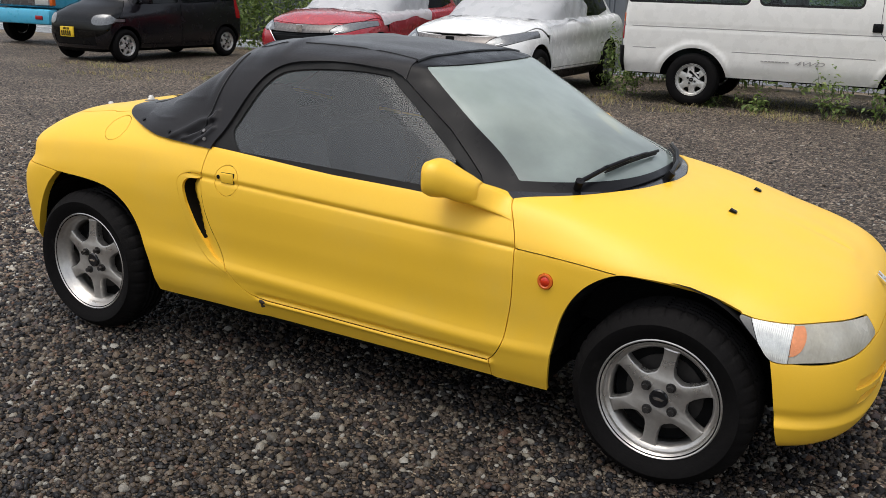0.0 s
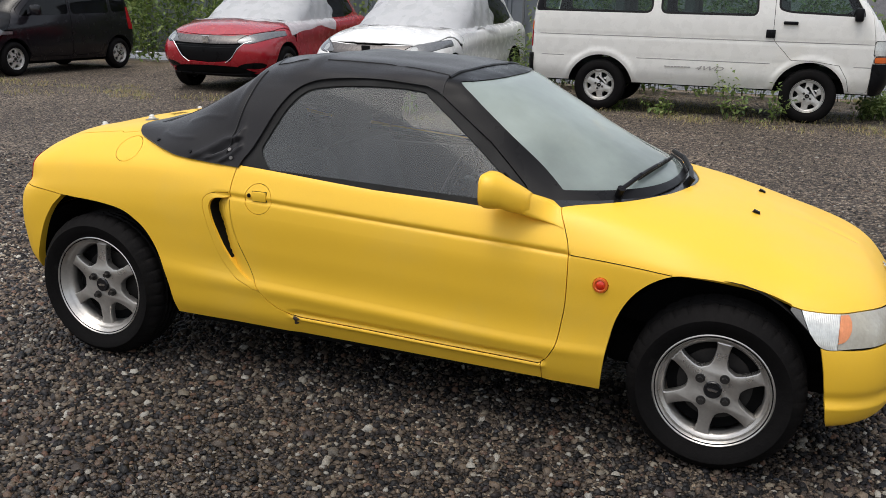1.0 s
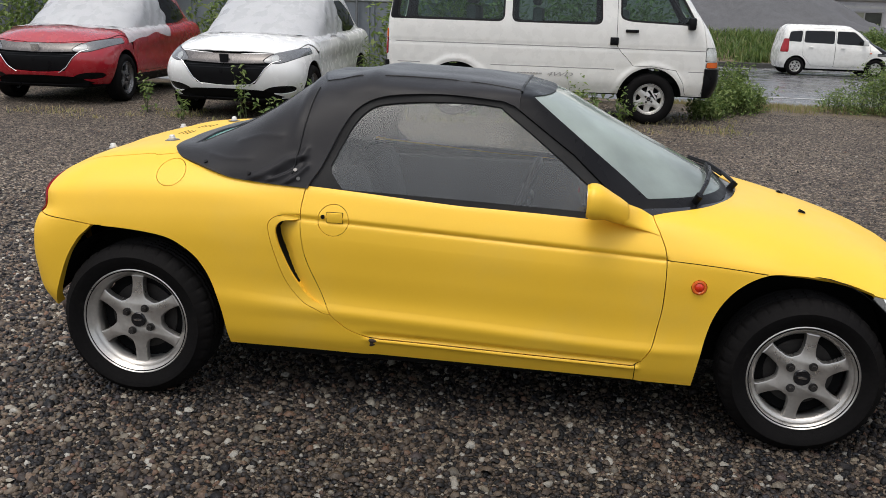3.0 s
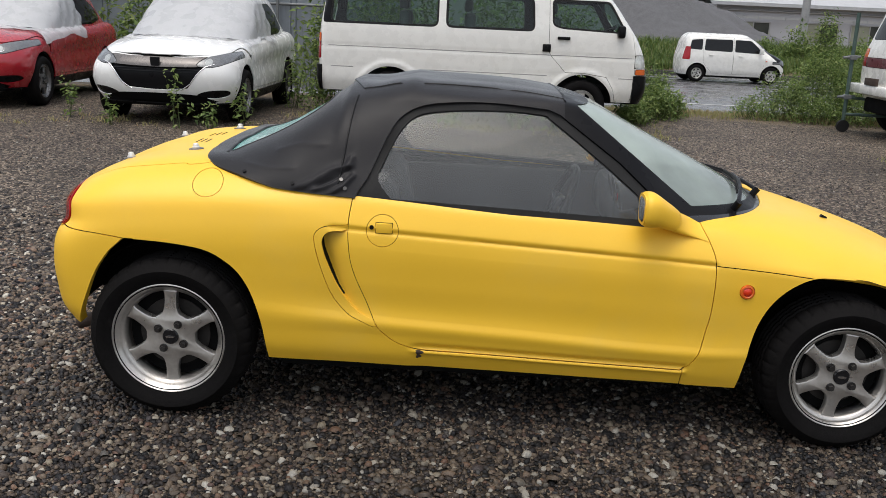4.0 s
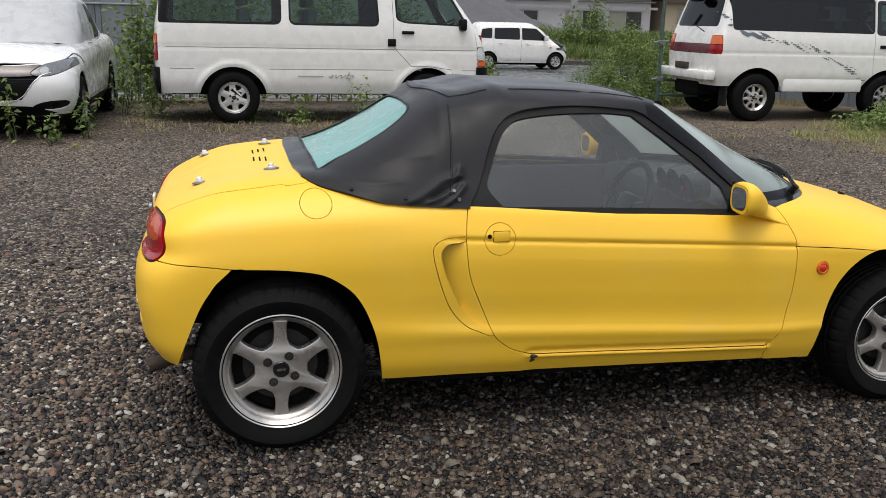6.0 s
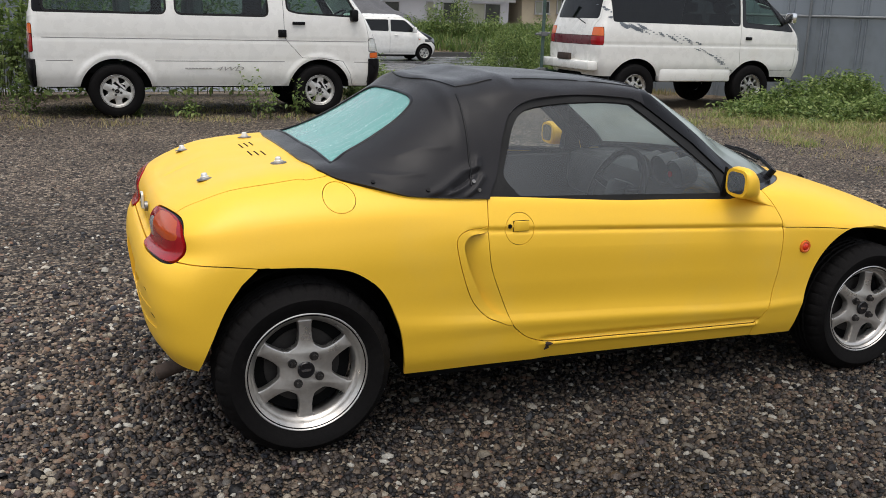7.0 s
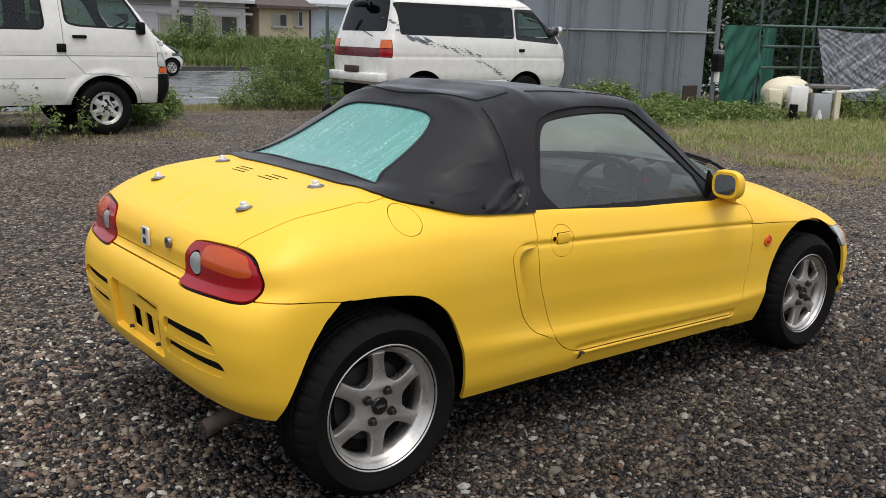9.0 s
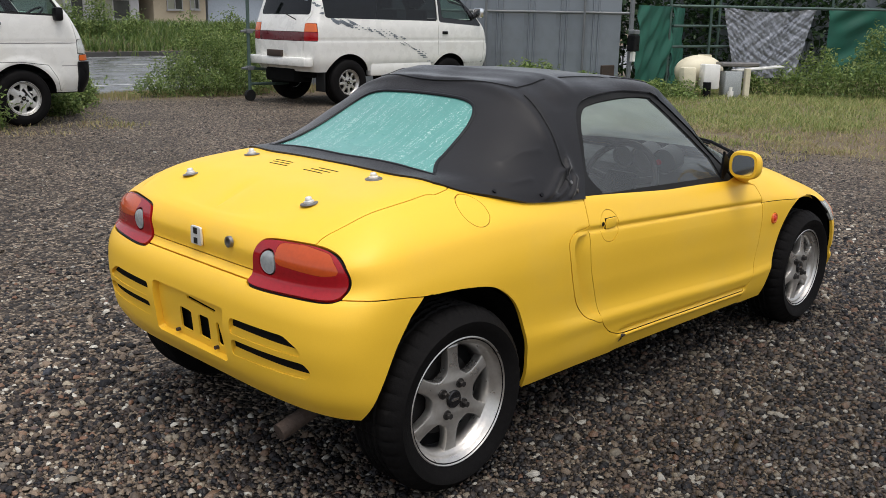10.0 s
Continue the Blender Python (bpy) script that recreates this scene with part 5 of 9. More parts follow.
    prism(bm, [(-0.016, 0.002), (-0.003, 0.005), (0.016, 0.003), (0.012, -0.003), (-0.012, -0.004)], dish - 0.0135, dish - 0.0115)
    part("cap_emblem", bm, CHROME, hub)
    for k in range(4):
        a = math.pi / 4 + k * math.pi / 2 + 0.25
        bm = bmesh.new()
        rod(bm, (0.05 * math.cos(a), dish - 0.022, 0.05 * math.sin(a)), (0.05 * math.cos(a), dish, 0.05 * math.sin(a)), 0.009, 6)
        rod(bm, (0.05 * math.cos(a), dish - 0.0075, 0.05 * math.sin(a)), (0.05 * math.cos(a), dish, 0.05 * math.sin(a)), 0.0145, 14)
        part("wheel_nut", bm, NUT_STEEL, hub)
    bm = bmesh.new()
    rod(bm, (0, dish + 0.05, 0), (0, dish + 0.062, 0), rim * 0.62, 40)
    part("brake_disc", bm, RUST_DISC, hub)
    bm = bmesh.new()
    rod(bm, (0, dish + 0.055, 0), (0, 0.16, 0), rim * 0.80, 32)
    # near-black drum stands in for the shade behind the spokes
    part("wheel_barrel", bm, DARK_VOID, hub)
    return hub


CABIN = mat("dark_grey_cabin_plastic", (0.022, 0.022, 0.024), 0.6, var=0.15)
CABIN_GREY = mat("grey_gauge_plastic", (0.05, 0.05, 0.053), 0.5)
SEAT_DARK = mat("dark_seat_cloth", (0.035, 0.035, 0.038), 0.9, var=0.25, scale=20)
SILVER = mat("bright_silver", (0.72, 0.72, 0.70), 0.35, metal=0.4, var=0.05)
MIRROR = mat("mirror_glass", (0.75, 0.78, 0.8), 0.04, metal=1.0, var=0.02)
DARK_METAL = mat("dull_steel", (0.22, 0.21, 0.2), 0.4, metal=0.8, var=0.2)
NUT_STEEL = mat("dark_nut_steel", (0.06, 0.057, 0.055), 0.35, metal=0.7, var=0.2)
RUST_DISC = mat("dull_disc", (0.03, 0.027, 0.025), 0.6, metal=0.3, var=0.3, scale=30)
wheel("rear_wheel", -1.141, -0.692, 0.279, 0.196, 0.030, beat, 0, fat=0.72, seg=216)
wheel("front_wheel", 1.14, -0.682, 0.265, 0.181, 0.018, beat, 8, fat=0.74, seg=216)
wheel("rear_wheel", -1.14, 0.692, 0.28, 0.191, 0.030, beat, 20, True)
wheel("front_wheel", 1.14, 0.682, 0.265, 0.176, 0.018, beat, 35, True)

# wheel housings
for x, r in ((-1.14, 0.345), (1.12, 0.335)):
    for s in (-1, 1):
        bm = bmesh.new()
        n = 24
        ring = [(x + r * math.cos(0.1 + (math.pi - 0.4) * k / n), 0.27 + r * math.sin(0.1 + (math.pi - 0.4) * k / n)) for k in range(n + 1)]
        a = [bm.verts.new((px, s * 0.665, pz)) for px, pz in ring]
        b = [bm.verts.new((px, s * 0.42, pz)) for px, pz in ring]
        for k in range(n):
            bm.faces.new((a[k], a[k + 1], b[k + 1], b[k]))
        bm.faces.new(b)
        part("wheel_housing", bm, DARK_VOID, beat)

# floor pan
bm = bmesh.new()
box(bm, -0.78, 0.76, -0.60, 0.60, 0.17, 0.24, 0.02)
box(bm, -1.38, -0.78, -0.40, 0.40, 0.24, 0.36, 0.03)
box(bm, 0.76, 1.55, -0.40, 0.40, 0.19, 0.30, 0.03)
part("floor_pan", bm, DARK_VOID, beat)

# piped seams of the hood
SEAM = mat("black_piping", (0.004, 0.004, 0.0045), 0.4, spec=0.3)
for s_ in (-1, 1):
    P, Q = on_shell(hood, "top", [(x, -float(np.interp(x, [-0.53, -0.45, -0.36, -0.1, 0.17], [0.343, 0.354, 0.354, 0.345, 0.385]))) for x in np.linspace(0.165, -0.53, 34)])
    f_ = np.array([1, -s_, 1])
    cord("rail_seam", (P + Q * 0.0045) * f_, Q * f_, 0.007, 0.0022, SEAM, beat)
    bow_x = spline([0.80, 0.85, 0.98, 1.085, 1.155], [-0.590, -0.578, -0.564, -0.550, -0.53])
    P, Q = on_shell(hood, "side", [(float(bow_x(z)), z) for z in np.linspace(0.83, 1.10, 24)])
    cord("bow_seam", (P + Q * 0.0045) * f_, Q * f_, 0.006, 0.003, SEAM, beat)
P, Q = on_shell(hood, "top", [(-0.530 - 0.068 * (1 - (y / 0.345)**2), y) for y in np.linspace(-0.345, 0.345, 40)])
cord("rear_bow_seam", P + Q * 0.0045, Q, 0.007, 0.0022, SEAM, beat)
P, Q = on_shell(hood, "top", [(0.168, y) for y in np.linspace(-0.40, 0.40, 40)])
cord("header_seam", P + Q * 0.003, Q, 0.010, 0.004, SEAM, beat)
P, Q = on_shell(hood, "rear", PANE[1:-1])
cord("window_piping", P + Q * 0.003, Q, 0.013, 0.003, SEAM, beat)
P, Q = on_shell(hood, "top", [(float(pane_foot(y)), y) for y in np.linspace(-0.43, 0.43, 30)])
cord("window_piping", P + Q * 0.003, Q, 0.011, 0.003, SEAM, beat)
# hem studs
for _x, _z in ((-0.902, 0.845), (-0.732, 0.822), (-0.572, 0.841), (-0.559, 0.817)):
    _bm = bmesh.new()
    _p, _q = on_shell(hood, "side", [(_x, _z)])
    rod(_bm, Vector(_p[0] - 0.004 * _q[0]), Vector(_p[0] + 0.008 * _q[0]), 0.0065, 12)
    part("stud", _bm, DARK_METAL if _x > -0.6 else BLACK_TRIM, beat)

# cabin
bm = bmesh.new()
box(bm, -0.62, 0.75, -0.56, 0.56, 0.24, 0.30, 0.02)
box(bm, -0.66, -0.60, -0.57, 0.57, 0.24, 0.86, 0.02)
part("cabin_tub", bm, CABIN, beat)
for s_ in (-1, 1):
    bm = bmesh.new()
    box(bm, -0.55, 0.60, s_ * 0.60 - 0.02, s_ * 0.60 + 0.02, 0.30, 0.73, 0.02)
    part("door_card", bm, CABIN, beat, smooth=True, angle=40)
    bm = bmesh.new()
    cy = s_ * 0.29
    box(bm, -0.36, 0.12, cy - 0.23, cy + 0.23, 0.32, 0.46, 0.05)
    box(bm, -0.50, -0.34, cy - 0.23, cy + 0.23, 0.38, 0.80, 0.06, pose(-0.42, 0, 0.4, 0, -14, 0) @ pose(0.42, 0, -0.4))
    box(bm, -0.60, -0.50, cy - 0.14, cy + 0.14, 0.80, 0.98, 0.05)
    part("seat", bm, SEAT_DARK, beat, "dark cloth seat", smooth=True, angle=40)
bm = bmesh.new()
box(bm, 0.42, 0.82, -0.56, 0.56, 0.56, 0.765, 0.06)
part("dashboard", bm, CABIN, beat, smooth=True, angle=40)
for _y, _r in ((-0.37, 0.055), (-0.27, 0.06), (-0.17, 0.05)):
    bm = bmesh.new()
    lathe(bm, [(0.0, 0.0), (_r - 0.008, 0.0), (_r - 0.006, -0.012), (_r, -0.012), (_r, 0.06)], 28)
    bmesh.ops.transform(bm, matrix=pose(0.40, _y, 0.79, 0, 0, 90) @ pose(0, 0, 0, -12, 0, 0) @ pose(0, 0, 0, 0, 0, 180), verts=bm.verts[:])
    part("gauge", bm, CABIN_GREY, beat, "round grey gauge pod", smooth=True, angle=40)
bm = bmesh.new()
rod(bm, (0.384, -0.35, 0.785), (0.387, -0.35, 0.785), 0.013, 10)
part("warning_lamp", bm, RED_LENS, beat)


def wheel_rim(parent, x, y, z, r, tilt):
    bm = bmesh.new()
    n, k = 36, 8
    rings = [[bm.verts.new(((r + 0.014 * math.cos(2 * math.pi * j / k)) * math.cos(2 * math.pi * i / n), (r + 0.014 * math.cos(2 * math.pi * j / k)) * math.sin(2 * math.pi * i / n), 0.014 * math.sin(2 * math.pi * j / k))) for j in range(k)] for i in range(n)]
    for i in range(n):
        for j in range(k):
            bm.faces.new((rings[i][j], rings[(i + 1) % n][j], rings[(i + 1) % n][(j + 1) % k], rings[i][(j + 1) % k]))
    for a in (0.2, math.pi - 0.2, -math.pi / 2):
        rod(bm, (0, 0, -0.02), (r * math.cos(a), r * math.sin(a), 0), 0.016, 8)
    box(bm, -0.07, 0.07, -0.06, 0.05, -0.04, 0.01, 0.02)
    bmesh.ops.transform(bm, matrix=pose(x, y, z, 0, -tilt, 0) @ pose(0, 0, 0, 0, 0, -90), verts=bm.verts[:])
    part("steering_wheel", bm, BLACK_TRIM, parent, smooth=True, angle=40)


wheel_rim(beat, 0.175, -0.30, 0.718, 0.165, 68)

# door mirrors
for s_ in (-1, 1):
    arm = new("door_mirror")
    arm.parent = beat
    bm = bmesh.new()
    # rounded shell that tapers forwards and inwards on to its foot
    along = [(0.0, 0.409, 0.712, 0.814, 0.048, 0.039), (0.04, 0.410, 0.712, 0.814, 0.058, 0.049), (0.15, 0.424, 0.711, 0.814, 0.066, 0.056), (0.35, 0.445, 0.706, 0.812, 0.066, 0.055), (0.55, 0.466, 0.697, 0.806, 0.060, 0.049),
             (0.72, 0.490, 0.680, 0.792, 0.054, 0.046), (0.86, 0.516, 0.660, 0.779, 0.046, 0.041), (1.0, 0.540, 0.641, 0.768, 0.034, 0.033)]
    cols = [np.array([a[c] for a in along]) for c in range(6)]
    us = np.linspace(0, 1, 22)
    rings = []
    for u in us:
        cx, cy, cz, ry, rz = (float(spline(cols[0], cols[c])(u)) for c in range(1, 6))
        ring = []
        for k in range(28):
            a = 2 * math.pi * k / 28
            ca, sa = math.cos(a), math.sin(a)
            ring.append(bm.verts.new((cx + 0.16 * ry * ca * u, s_ * (cy + ry * math.copysign(abs(ca)**0.75, ca)), cz + rz * math.copysign(abs(sa)**0.75, sa))))
        rings.append(ring)
    for p_, q_ in zip(rings, rings[1:]):
        for k in range(28):
            bm.faces.new((p_[k], q_[k], q_[(k + 1) % 28], p_[(k + 1) % 28]))
    bm.faces.new(rings[0]); bm.faces.new(rings[-1][::-1])
    bmesh.ops.recalc_face_normals(bm, faces=bm.faces[:])
    part("mirror_shell", bm, YELLOW, arm, smooth=True, angle=50)
    bm = bmesh.new()
    prism(bm, [(p[0], p[1]) for p in rounded([(s_ * 0.712 - 0.046, 0.776), (s_ * 0.712 + 0.046, 0.776), (s_ * 0.712 + 0.046, 0.853), (s_ * 0.712 - 0.046, 0.853)], 0.03)], 0.4065, 0.4085, plane="yz")
    part("mirror_glass", bm, MIRROR, arm, "mirror glass")
    bm = bmesh.new()
    prism(bm, [(p[0], p[1]) for p in rounded([(s_ * 0.712 - 0.056, 0.766), (s_ * 0.712 + 0.056, 0.766), (s_ * 0.712 + 0.056, 0.863), (s_ * 0.712 - 0.056, 0.863)], 0.036)], 0.4075, 0.418, plane="yz")
    part("mirror_rim", bm, YELLOW, arm)
    bm = bmesh.new()
    # a foot that flows from the housing into the corner of the door, flush at the shut line
    skin_y = lambda z: float(np.interp(z, [0.70, 0.72, 0.74, 0.76, 0.78, 0.80], [0.648, 0.634, 0.615, 0.592, 0.57, 0.55]))
    rows_ = []
    for i in range(15):
        f = i / 14
        e = f * f * (3 - 2 * f)
        ring = []
        for k in range(24):
            ca, sa = math.cos(2 * math.pi * k / 24), math.sin(2 * math.pi * k / 24)
            z = 0.777 - 0.048 * f**0.85 + (0.037 - 0.011 * f) * math.copysign(abs(sa)**(0.75 - 0.35 * e), sa)
            round_y = 0.658 - 0.02 * f + 0.042 * math.copysign(abs(ca)**0.75, ca)
            flush_y = skin_y(z) + (0.0025 if ca > -0.01 else -0.03)
            ring.append(bm.verts.new((0.512 + f * (float(np.interp(z, [0.70, 0.755, 0.84], [0.655, 0.628, 0.61])) - 0.515), s_ * (round_y * (1 - e) + flush_y * e), z)))
        rows_.append(ring)
    for p_, q_ in zip(rows_, rows_[1:]):
        for k in range(24):
            bm.faces.new((p_[k], q_[k], q_[(k + 1) % 24], p_[(k + 1) % 24]))
    bm.faces.new(rows_[0]); bm.faces.new(rows_[-1][::-1])
    bmesh.ops.recalc_face_normals(bm, faces=bm.faces[:])
    part("mirror_base", bm, YELLOW, arm, smooth=True, angle=40)
    bm = bmesh.new()
    prism(bm, [(0.445, 0.745), (0.50, 0.80), (0.44, 0.855), (0.425, 0.75)], s_ * 0.615, s_ * 0.606)
    part("quarter_trim", bm, BLACK_TRIM, beat)

# wipers
for way in (((0.775, -0.455), (0.815, -0.33), (0.842, -0.20), (0.856, -0.07), (0.862, 0.05)), ((0.945, -0.09), (0.925, 0.06), (0.885, 0.20), (0.83, 0.33))):
    w_ = new("wiper")
    w_.parent = beat
    P, Q = on_shell(hood, "top", way)
    P = P + Q * 0.016
    bm = bmesh.new()
    for k in range(3):
        rod(bm, Vector(P[k] + Q[k] * (0.012 - 0.002 * k)), Vector(P[k + 1] + Q[k + 1] * (0.010 - 0.002 * k)), 0.0075 - 0.0012 * k, 10)
    rod(bm, Vector(P[0] - Q[0] * 0.03), Vector(P[0] + Q[0] * 0.018), 0.013, 14)
    part("wiper_arm", bm, BLACK_TRIM, w_, smooth=True, angle=40)
    bm = bmesh.new()
    for k in range(1, len(P) - 1):
        rod(bm, Vector(P[k]), Vector(P[k + 1]), 0.0055, 8)
        rod(bm, Vector(P[k] - Q[k] * 0.012), Vector(P[k + 1] - Q[k + 1] * 0.012), 0.0035, 6)
    part("wiper_blade", bm, RUBBER, w_, smooth=True, angle=40)
for y in (-0.192, 0.192):
    bm = bmesh.new()
    prism(bm, [(-0.014, 0.0), (0.012, 0.0), (0.010, 0.006), (-0.010, 0.010)], -0.009, 0.009, 0.002)
    bmesh.ops.transform(bm, matrix=pose(1.19, y, 0.7165, 0, 12, 0), verts=bm.verts[:])
    part("washer_nozzle", bm, BLACK_TRIM, beat)

# deck lid fittings
for x in (-1.144, -1.383):
    for y in (-0.318, 0.328):
        pin = new("bonnet_pin")
        pin.parent = beat
        z = float(on_shell(skin, "top", [(x, y)])[0][0, 2])
        pin.matrix_basis = pose(x, y, z, 4 * (1 if y < 0 else -1), -9 if x < -1.3 else -4, 30 * x + 40 * y)
        bm = bmesh.new()
        lathe(bm, [(0.0, 0.004), (0.023, 0.004), (0.026, 0.003), (0.027, 0.0)], 24, "z")
        part("base_plate", bm, DARK_METAL, pin, smooth=True, angle=40)
        bm = bmesh.new()
        lathe(bm, [(0.0, 0.022), (0.007, 0.021), (0.010, 0.018), (0.010, 0.011), (0.015, 0.009), (0.015, 0.003)], 20, "z")
        part("pin_head", bm, SILVER, pin, smooth=True, angle=50)
for s_ in (-1, 1):
    for k in range(3):
        P, Q = on_shell(skin, "top", [(-1.198 + 0.021 * k, -y) for y in np.linspace(0.045 + 0.012 * k, 0.140 + 0.012 * k, 6)])
        f_ = np.array([1, -s_, 1])
        # near-black cord draws the shade in the louvre slot
        cord("vent_louvre", P * f_, Q * f_, 0.0065, 0.0012, DARK_VOID, beat)
bm = bmesh.new()
prism(bm, [(p[0], p[1]) for p in rounded([(-0.030, 0.682), (0.030, 0.682), (0.027, 0.738), (-0.027, 0.738)], 0.008)], -1.564, -1.556, 0.0015, plane="yz")
part("rear_badge", bm, SILVER, beat, "chrome badge shape")
for z0, z1 in ((0.686, 0.704), (0.715, 0.734)):
    bm = bmesh.new()
    box(bm, -1.5655, -1.560, -0.010, 0.010, z0, z1, 0.001)
    part("badge_inset", bm, BLACK_GLOSS, beat)
bm = bmesh.new()
lathe(bm, [(0.0, -0.004), (0.009, -0.004), (0.010, -0.010), (0.016, -0.010), (0.017, 0.0)], 24)
bmesh.ops.transform(bm, matrix=pose(-1.554, -0.174, 0.722, 0, 0, -90), verts=bm.verts[:])
part("boot_lock", bm, DARK_METAL, beat, smooth=True, angle=40)
bm = bmesh.new()
for y0, y1 in ((-0.022, -0.011), (0.011, 0.022)):
    box(bm, -0.006, 0.004, y0, y1, -0.022, 0.022, 0.002)
box(bm, -0.006, 0.004, -0.012, 0.012, -0.005, 0.005, 0.002)
bmesh.ops.transform(bm, matrix=pose(1.625, 0, 0.532, 0, -50, 0), verts=bm.verts[:])
part("nose_badge", bm, CHROME, beat, "chrome badge shape")
# door handle and lock
for s_ in (-1, 1):
    bm = bmesh.new()
    box(bm, -0.447, -0.393, -0.006, 0.004, 0.682, 0.716, 0.003)
    bmesh.ops.transform(bm, matrix=pose(0, s_ * 0.676, 0, 0, 0, 0), verts=bm.verts[:])
    part("handle_flap", bm, YELLOW, beat, smooth=True, angle=40)
    bm = bmesh.new()
    box(bm, -0.4485, -0.3915, -0.004, 0.002, 0.6805, 0.7175, 0.002)
    bmesh.ops.transform(bm, matrix=pose(0, s_ * 0.6745, 0, 0, 0, 0), verts=bm.verts[:])
    # near-black plate draws the shade line round the flap
    part("handle_recess", bm, DARK_VOID, beat)
    bm = bmesh.new()
    rod(bm, (-0.461, s_ * 0.66, 0.700), (-0.461, s_ * 0.679, 0.700), 0.0075, 14)
    part("door_lock", bm, BLACK_TRIM, beat)
# exhaust and rust at the sill
bm = bmesh.new()
rod(bm, (-1.40, -0.41, 0.27), (-1.50, -0.412, 0.244), 0.024, 16)
rod(bm, (-1.495, -0.412, 0.245), (-1.568, -0.408, 0.220), 0.024, 16, 0.026)
part("tailpipe", bm, RUST, beat, "rusty tailpipe", smooth=True, angle=40)
bm = bmesh.new()
rod(bm, (-1.30, -0.3, 0.27), (-1.30, 0.35, 0.27), 0.085, 20)
part("silencer", bm, RUST, beat, smooth=True, angle=40)
panel(skin, "rust_patch", [both(side(flowing([(-0.305, 0.279), (-0.285, 0.277), (-0.268, 0.271), (-0.282, 0.264), (-0.280, 0.252), (-0.300, 0.245), (-0.296, 0.262)], 4)), right)], RUST, beat, "rust patch at the sill joint", halves="right", off=0.001, gap=0.0, depth=0.0)
for k in range(6):
    cx = -0.62 + 0.085 * k
    panel(skin, "sill_rust", [both(side(flowing([(cx - 0.03, 0.195), (cx - 0.015, 0.205 + 0.003 * (k % 3)), (cx + 0.012, 0.202), (cx + 0.03, 0.195)], 4)), right)], RUST, beat, halves="right", off=0.001, gap=0.0, depth=0.0)
# ---- other vehicles ----
LAMP_RED = RED_LENS
SEAM_GREY = mat("crease_shade_and_script_grey", (0.30, 0.29, 0.28), 0.5, var=0.1)
GARNISH = mat("dark_red_garnish", (0.10, 0.008, 0.014), 0.3, coat=0.3)
STRIPE = mat("grey_side_graphic", (0.13, 0.15, 0.17), 0.4, var=0.3, scale=12)
PLATE_YELLOW = mat("yellow_plate", (0.75, 0.5, 0.02), 0.4)
PLASTIC_WRAP = mat("white_plastic_sheeting", (0.66, 0.67, 0.68), 0.3, var=0.10, scale=5, coat=0.2, bump=0.9, bump_scale=9, alpha=0.66)
STEEL_WHEEL = mat("dull_silver_steel_wheel", (0.55, 0.54, 0.51), 0.42, metal=0.55, var=0.2, scale=16, tint=(0.25, 0.2, 0.15), tint_at=(0.55, 0.85), tint_scale=8)
BLUE_PAINT = mat("light_blue_truck_paint", (0.07, 0.42, 0.62), 0.35, coat=0.4)
SEAT_GREY = mat("grey_seat_cloth", (0.09, 0.095, 0.1), 0.9, var=0.2)


def level(xr, xf, z, y, xs, ar=0.15, nr=4.0, af=0.25, nf=3.5, zr=None, zf=None):
    zz = z if isinstance(z, (list, tuple)) else [z] * len(xs)
    yy = y if isinstance(y, (list, tuple)) else [y] * len(xs)
    return dict(xr=xr, zr=zz[0] if zr is None else zr, xf=xf, zf=zz[-1] if zf is None else zf, z=zz, y=yy, ar=ar, nr=nr, af=af, nf=nf, xs=xs)


def arch(cx, r, cz=0.33, flat=1.0):
    return lambda p: np.where(p[:, 2] > 0.0, (np.hypot(p[:, 0] - cx, (p[:, 2] - cz) * flat) - r), 1.0)


SIDE = lambda p: p[:, 1] + 0.45
NEAR = lambda p: p[:, 1] + 0.30
FRONT = lambda p: 0.9 - p[:, 0]
REAR = lambda p: p[:, 0] + 0.9


def underside(parent, x0, x1, w, z0, z1):
    bm = bmesh.new()
    box(bm, x0, x1, -w, w, z0, z1, 0.04)
    part("underbody", bm, DARK_VOID, parent)


def vehicle_wheels(parent, spots, w, r, rim, dish, **kw):
    for k, x in enumerate(spots):
        for s in (-1, 1):
            wheel("wheel", x, s * w, r, rim, dish, parent, turn=13 * k + 7 * s, flip=s > 0, seg=40, **kw)


def side_box(name, parent, m, x0, x1, y0, y1, z0, z1, bevel=0.01, label=""):
    bm = bmesh.new()
    box(bm, x0, x1, y0, y1, z0, z1, bevel)
    return part(name, bm, m, parent, label, smooth=True, angle=40)


def seat(parent, x, y, z, m, h=0.55):
    bm = bmesh.new()
    box(bm, x - 0.22, x + 0.25, y - 0.23, y + 0.23, z, z + 0.16, 0.05)
    box(bm, x - 0.30, x - 0.16, y - 0.22, y + 0.22, z + 0.1, z + 0.1 + h, 0.05, Matrix.Identity(4))
    box(bm, x - 0.31, x - 0.20, y - 0.12, y + 0.12, z + h + 0.12, z + h + 0.28, 0.04)
    part("seat", bm, m, parent, smooth=True, angle=40)


